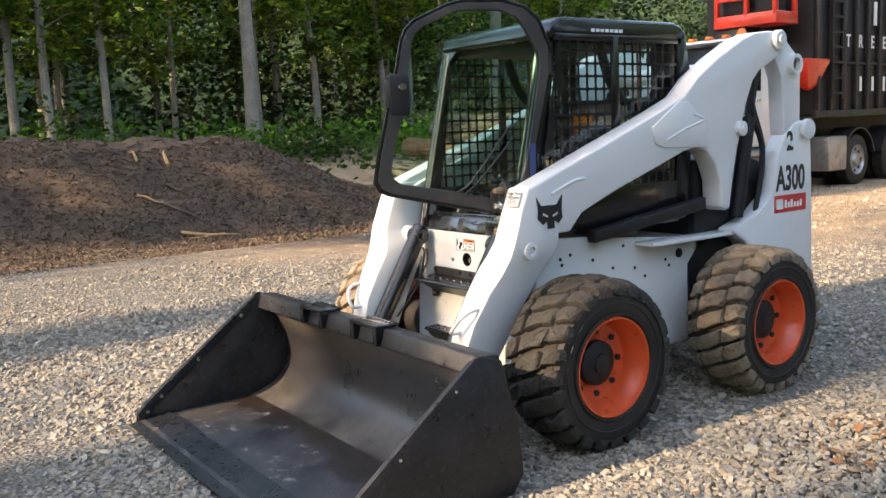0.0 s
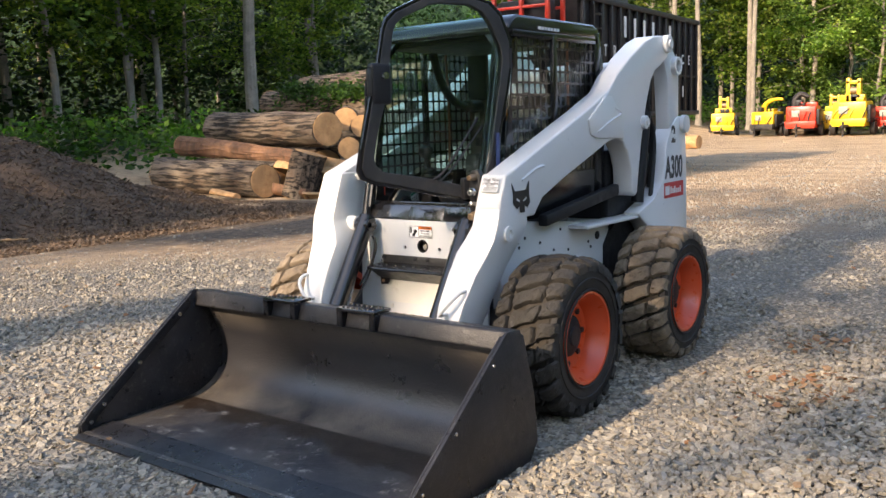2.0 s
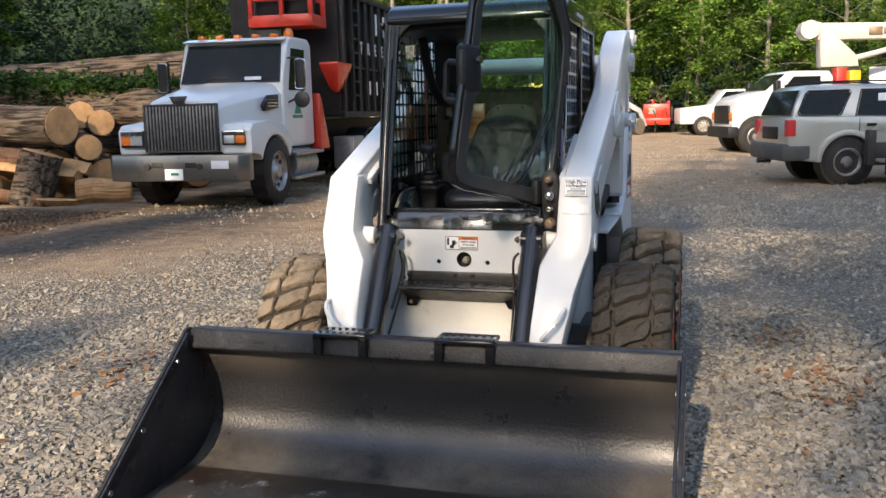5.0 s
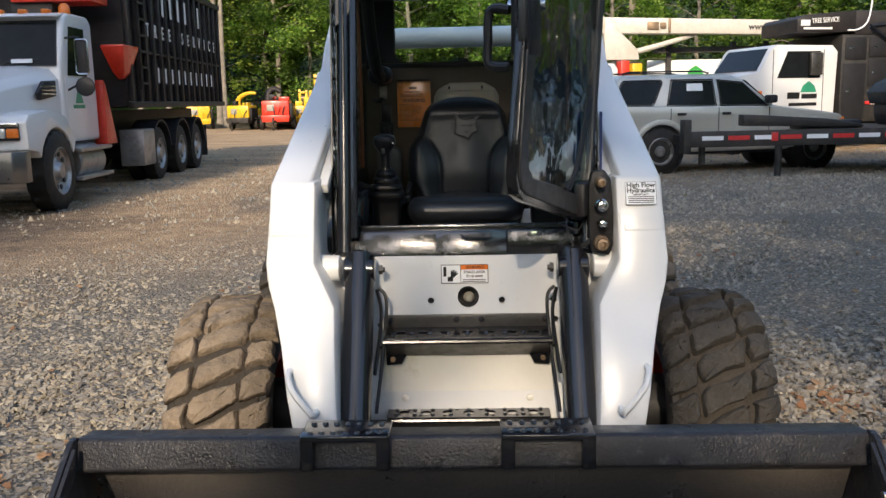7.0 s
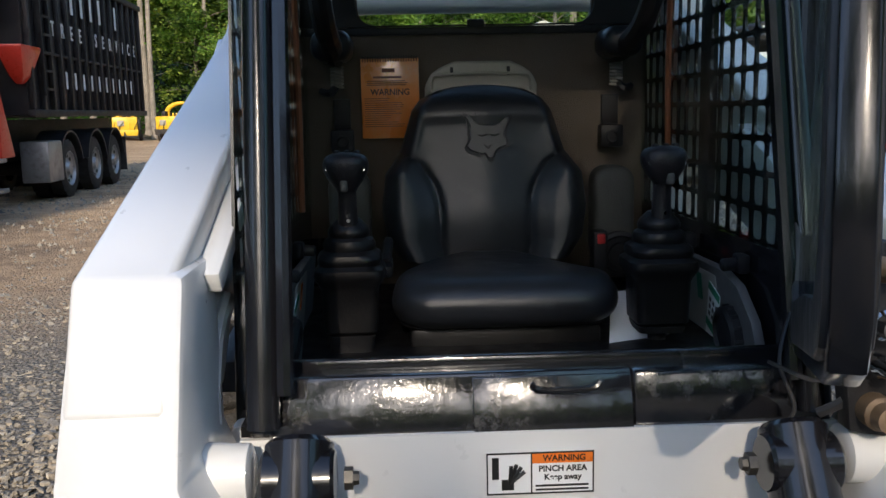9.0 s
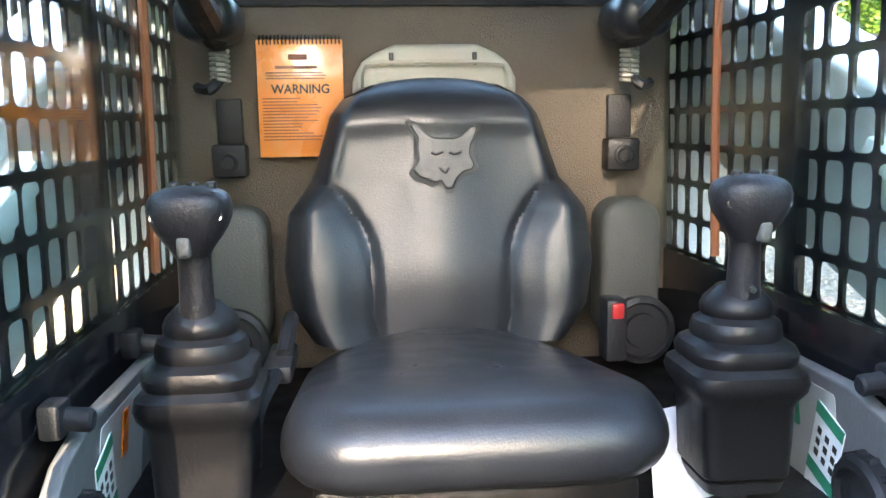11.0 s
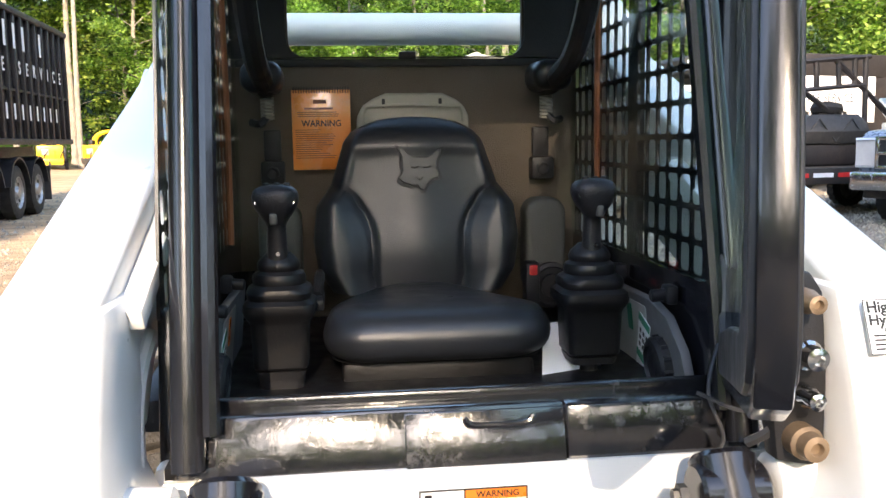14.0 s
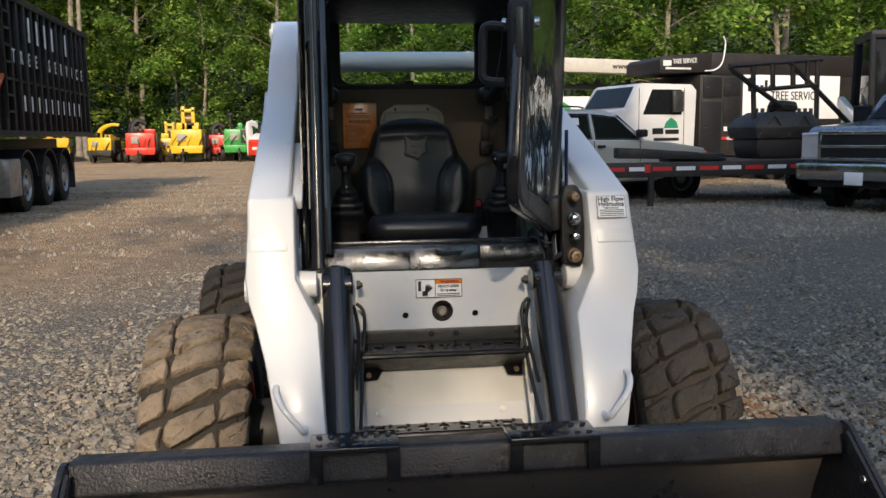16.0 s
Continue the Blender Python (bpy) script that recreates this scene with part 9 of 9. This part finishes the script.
def far_loader():
    T = thing("compact_loader", "red and white compact loader parked in the row", "loader", m=pose(-3.3, 49.6, 0, 0, 0, 145) @ Matrix.Scale(1.12, 4))
    b = B()
    box(b, -0.52, 0.52, -0.3, 1.85, 0.32, 1.05, 0.05)
    part("body", b, FRAME_BLACK, T)
    b = B()
    prism(b, [(1.84, 0.30), (1.84, 1.10), (1.94, 1.12), (2.02, 1.02), (2.05, 0.34)], "x", -0.56, 0.56, 0.04)
    gate = part("tailgate", b, RED, T, "red rear door")
    b = B()
    box(b, -0.28, 0.28, 2.04, 2.055, 0.60, 0.74, 0.005)
    part("name_bar", b, DECAL_WHITE, gate)
    b = B()
    prism(b, [(0.9, 1.05), (0.9, 1.42), (1.5, 1.42), (1.95, 1.16), (1.95, 1.10), (1.5, 1.05)], "x", -0.55, 0.55, 0.03)
    part("rear_deck", b, WHITE, T)
    b = B()
    box(b, -0.42, 0.42, 0.15, 1.0, 1.05, 1.95, 0.03)
    part("cab", b, CAR_GLASS, T)
    b = B()
    box(b, -0.50, 0.50, 0.0, 1.35, 1.93, 2.03, 0.03)
    part("roof", b, DULL_STEEL, T)
    for s in (1, -1):
        for y0, y1 in ((0.05, -0.05), (1.25, 1.35)):
            b = B()
            cyl(b, (0.46 * s, y1, 1.05), (0.46 * s, y0, 1.95), 0.045, n=8)
            part("cab_post", b, BLACK_MATT, T)
        b = B()
        prism(b, [(1.45, 0.34), (1.60, 1.55), (1.70, 1.92), (1.95, 1.95), (2.02, 1.75), (1.95, 0.34)], "x", 0.56 * s, 0.70 * s, 0.02)
        part("upright", b, WHITE, T)
        b = B()
        prism(b, [(1.95, 1.98), (1.60, 2.10), (-0.4, 1.35), (-0.95, 0.45), (-0.75, 0.40), (-0.25, 1.10), (1.60, 1.80), (1.95, 1.72)], "x", 0.57 * s, 0.69 * s, 0.02)
        part("lift_arm", b, WHITE, T)
        for y in (0.05, 1.15):
            w = new("wheel")
            w.parent = T
            b = B()
            lathe(b, [(-0.15, 0.2), (-0.15, 0.40), (-0.10, 0.44), (0.10, 0.44), (0.15, 0.40), (0.15, 0.24)], (0.84 * s, y, 0.44), (s, 0, 0), 22)
            part("tyre", b, TREAD, w)
            b = B()
            lathe(b, [(-0.12, 0.24), (0.13, 0.24), (0.10, 0.20), (0.02, 0.14), (0.04, 0.02)], (0.84 * s, y, 0.44), (s, 0, 0), 18)
            part("rim", b, PAPER, w)
    # white utility truck and a green machine further east
    U = thing("utility_truck", "white utility truck parked far off", "truck", m=pose(0.9, 47.45, 0, 0, 0, -80) @ Matrix.Scale(1.22, 4))
    b = B()
    prism(b, [(-1.0, 0.5), (-1.0, 1.2), (0.4, 1.35), (0.9, 2.0), (2.0, 2.0), (2.1, 0.5)], "x", -0.95, 0.95, 0.07)
    part("cab", b, WHITE, U)
    b = B()
    prism(b, [(0.55, 1.38), (0.95, 1.9), (1.8, 1.9), (1.8, 1.38)], "x", 0.955, 0.965)
    part("side_window", b, CAR_GLASS, U)
    b = B()
    box(b, -1.0, 1.0, 2.2, 5.6, 0.7, 1.6, 0.04)
    part("bed", b, WHITE, U)
    for s in (1, -1):
        for y in (0, 4.2):
            road_wheel(U, 0.88 * s, y, 0.42, 0.26, BEIGE)


far_loader()

# ---- log pile ----
def log(a, b_, r, name="log", bark=None, label="thick brown log with a fresh-cut pale end", r2=None):
    a, b_ = Vector(a), Vector(b_)
    r2 = r if r2 is None else r2
    T = thing(name, label, "log", "log pile", m=Matrix.Translation(a))
    d = b_ - a
    u, v = frame_of(d)
    n, rings = 72, []
    seed = random.uniform(0, 50)
    steps = max(8, int(d.length * 9))
    for i in range(steps + 1):
        f = i / steps
        c = d * f + u * 0.05 * noise.noise((f * 2, seed, 0)) + v * 0.05 * noise.noise((f * 2, seed, 7))
        ring = []
        for k in range(n):
            ang = k * math.tau / n
            rad = (r + (r2 - r) * f) * (1 + 0.07 * noise.noise((math.cos(ang) * 1.2, math.sin(ang) * 1.2, seed + f * 2)) + 0.035 * noise.noise((ang * 3, f * 6, seed))) + 0.05 * (abs(noise.noise((math.cos(ang) * r * 16, math.sin(ang) * r * 16, seed + f * d.length * 1.3))) - 0.3)
            ring.append(c + (u * math.cos(ang) + v * math.sin(ang)) * rad)
        rings.append(ring)
    bm = B()
    loft(bm, rings)
    part("bark", bm, bark or LOG_BARK, T)
    for f, s, rr in ((0, -1, r), (1, 1, r2)):
        bm = B()
        dn = d.normalized() * s
        c = d * f
        loft(bm, [[c + dn * h + (u * math.cos(k * math.tau / n) + v * math.sin(k * math.tau / n)) * rr * q for k in range(n)] for h, q in ((-0.01, 0.94), (0.012, 0.93), (0.016, 0.6), (0.010, 0.3), (0.013, 0.02))])
        part("cut_end", bm, CUT, T)
    return T


random.seed(31)
LOGS = [((-16.0, 9.75, 0.42), (-11.32, 8.9, 0.37), 0.42, 0.37), ((-15.6, 11.2, 1.50), (-10.38, 9.9, 1.42), 0.40, 0.38), ((-14.8, 11.3, 0.5), (-10.9, 10.3, 0.5), 0.5, 0.5), ((-15.2, 10.3, 0.45), (-11.6, 9.6, 0.4), 0.36, 0.34),
        ((-11.9, 12.2, 1.62), (-10.49, 10.6, 1.62), 0.27, 0.27), ((-11.6, 12.4, 1.46), (-10.2, 10.8, 1.46), 0.26, 0.26), ((-11.6, 11.9, 1.0), (-10.06, 10.2, 1.0), 0.26, 0.25), ((-11.4, 12.0, 0.4), (-9.9, 10.5, 0.4), 0.4, 0.4),
        ((-16.07, 13.5, 2.2), (-11.0, 12.9, 1.9), 0.36, 0.34), ((-15.5, 13.6, 1.3), (-11.0, 13.0, 1.2), 0.5, 0.5), ((-15.6, 13.7, 0.45), (-11.0, 13.1, 0.42), 0.45, 0.45), ((-14.2, 13.7, 1.75), (-9.3, 12.2, 1.72), 0.44, 0.42), ((-13.0, 14.3, 0.5), (-9.4, 12.9, 0.5), 0.5, 0.5), ((-12.6, 14.0, 1.1), (-9.5, 12.6, 1.1), 0.32, 0.32),
        ((-16.6, 15.4, 2.55), (-9.9, 14.2, 2.72), 0.40, 0.34), ((-16.0, 16.5, 0.5), (-10.2, 15.0, 0.5), 0.5, 0.5), ((-15.8, 16.6, 1.45), (-10.0, 15.2, 1.45), 0.48, 0.46), ((-14.5, 16.4, 2.3), (-10.0, 15.2, 2.25), 0.42, 0.42), ((-13.2, 18.5, 0.55), (-10.4, 17.0, 0.55), 0.5, 0.5), ((-13.2, 18.6, 1.5), (-10.4, 17.1, 1.5), 0.45, 0.45)]
for _a, _b, _r, _r2 in LOGS:
    log(_a, _b, _r, r2=_r2)
log((-10.70, 9.25, -0.02), (-10.45, 9.42, 0.93), 0.36, label="short log section standing on end with grey bark")
log((-10.0, 9.7, 0.22), (-9.2, 10.2, 0.20), 0.22, label="short split log with pale heartwood", bark=CUT)
log((-16.3, 10.6, 1.12), (-10.6, 9.45, 0.82), 0.26, r2=0.15, bark=PEELED, label="long peeled red-brown log lying aslant on the pile")


def split_piece(a, b_, r, turn, label):
    """A riven wedge of a log: rounded bark back, torn flat face."""
    a, b_ = Vector(a), Vector(b_)
    T = thing("split_log", label, "log", "log pile", m=Matrix.Translation(a))
    d = b_ - a
    u, v = frame_of(d)
    rings, seed = [], random.uniform(0, 40)
    for i in range(13):
        f = i / 12
        ring = []
        for k in range(15):
            ang = turn + math.pi * k / 14 * 1.05
            rad = r * (1 - 0.25 * f + 0.16 * noise.noise((f * 5, ang * 2, seed)))
            ring.append(d * f + (u * math.cos(ang) + v * math.sin(ang)) * rad)
        for k in range(1, 6):
            w = ring[14].lerp(ring[0], k / 6)
            ring.append(w + (u * math.cos(turn - 1.57) + v * math.sin(turn - 1.57)) * 0.22 * r * noise.noise((f * 9, k * 1.7, seed + 5)))
        rings.append(ring)
    bm = B()
    loft(bm, rings)
    part("wood", bm, CUT if turn < 3 else PEELED, T, "torn pale wood")


for _a, _b, _r, _t in (((-11.5, 9.5, 0.55), (-10.0, 9.75, 0.42), 0.24, 0.4), ((-11.2, 9.9, 0.80), (-9.9, 9.95, 0.62), 0.17, 2.2), ((-11.6, 9.25, 0.25), (-10.2, 9.15, 0.12), 0.20, 3.6), ((-10.6, 10.1, 0.30), (-9.6, 9.9, 0.15), 0.22, 1.0), ((-12.6, 8.55, 0.10), (-11.6, 8.35, 0.06), 0.12, 0.2), ((-10.3, 9.0, 0.07), (-9.7, 9.3, 0.05), 0.09, 0.6)):
    split_piece(_a, _b, _r, _t, "riven log wedge with torn pale wood")
log((-13.5, 52.5, 0.3), (-10.5, 52.0, 0.3), 0.3, label="log beside the row of chippers")
log((-17.8, 36.0, 0.35), (-12.5, 35.0, 0.35), 0.34, label="long pale log lying beyond the truck", bark=CUT)
log((-17.0, 37.0, 0.95), (-13.0, 36.2, 0.95), 0.32, label="long brown log lying beyond the truck")
log((-12.4, 33.6, 0.28), (-11.2, 33.4, 0.28), 0.28, label="short pale log block beyond the truck", bark=CUT)


def ivy():
    rng = np.random.default_rng(8)
    c = [(-15.6 + 6.0 * f + rng.normal(0, 0.15), 13.35 - 0.8 * f + rng.normal(0, 0.16), 2.50 - 0.22 * f + rng.normal(0, 0.10) - abs(rng.normal(0, 0.16))) for f in rng.uniform(0.05, 1, 250)]
    co, f = leaf_cloud(rng, c, (0.12, 0.12, 0.08), 34, 0.085)
    tagged(raw("ivy", co, f, IVY), "dark green ivy trailing over the logs", "ivy", kind="stuff")


ivy()


def branch_litter():
    rng = np.random.default_rng(17)
    for k in range(16):
        x, y = rng.uniform(-13, -9.3), rng.uniform(-5, 7.5)
        a = rng.uniform(0, math.tau)
        L = rng.uniform(0.35, 1.0)
        b = B()
        pts = []
        for i in range(4):
            px, py = x + math.cos(a) * L * i / 3 + rng.normal(0, 0.04), y + math.sin(a) * L * i / 3 + rng.normal(0, 0.04)
            pts.append((px, py, max(0.02, MOUND_H(px, py)) + 0.03))
        tube(b, pts, rng.uniform(0.015, 0.04), 6, 3, taper=0.008)
        tagged(part("branch", b, CUT if k % 3 else BARK_DARK), "broken brown branch lying on the heap", "branch", "branches on the heap")


branch_litter()


def distance():
    """Wooded slope, added to close the view; its dark colour stands for shaded depth."""
    n, rows = 160, []
    for z, rad in ((-1, 0), (6, 1.5), (13, 4), (19, 9)):
        rows.append([(-2 + (88 - rad * 0 + rad + 5 * noise.noise((math.cos(a) * 9, math.sin(a) * 9, z * 0.2))) * math.cos(a), 8 + (92 + rad + 5 * noise.noise((math.cos(a) * 9, math.sin(a) * 9, z * 0.2 + 4))) * math.sin(a), z * (1 + 0.18 * noise.noise((math.cos(a) * 14, math.sin(a) * 14, 3)))) for a in [k * math.tau / n for k in range(n)]])
    b = B()
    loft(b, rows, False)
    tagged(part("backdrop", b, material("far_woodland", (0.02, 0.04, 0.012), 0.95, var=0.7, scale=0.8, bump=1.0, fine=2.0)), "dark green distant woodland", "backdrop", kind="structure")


distance()
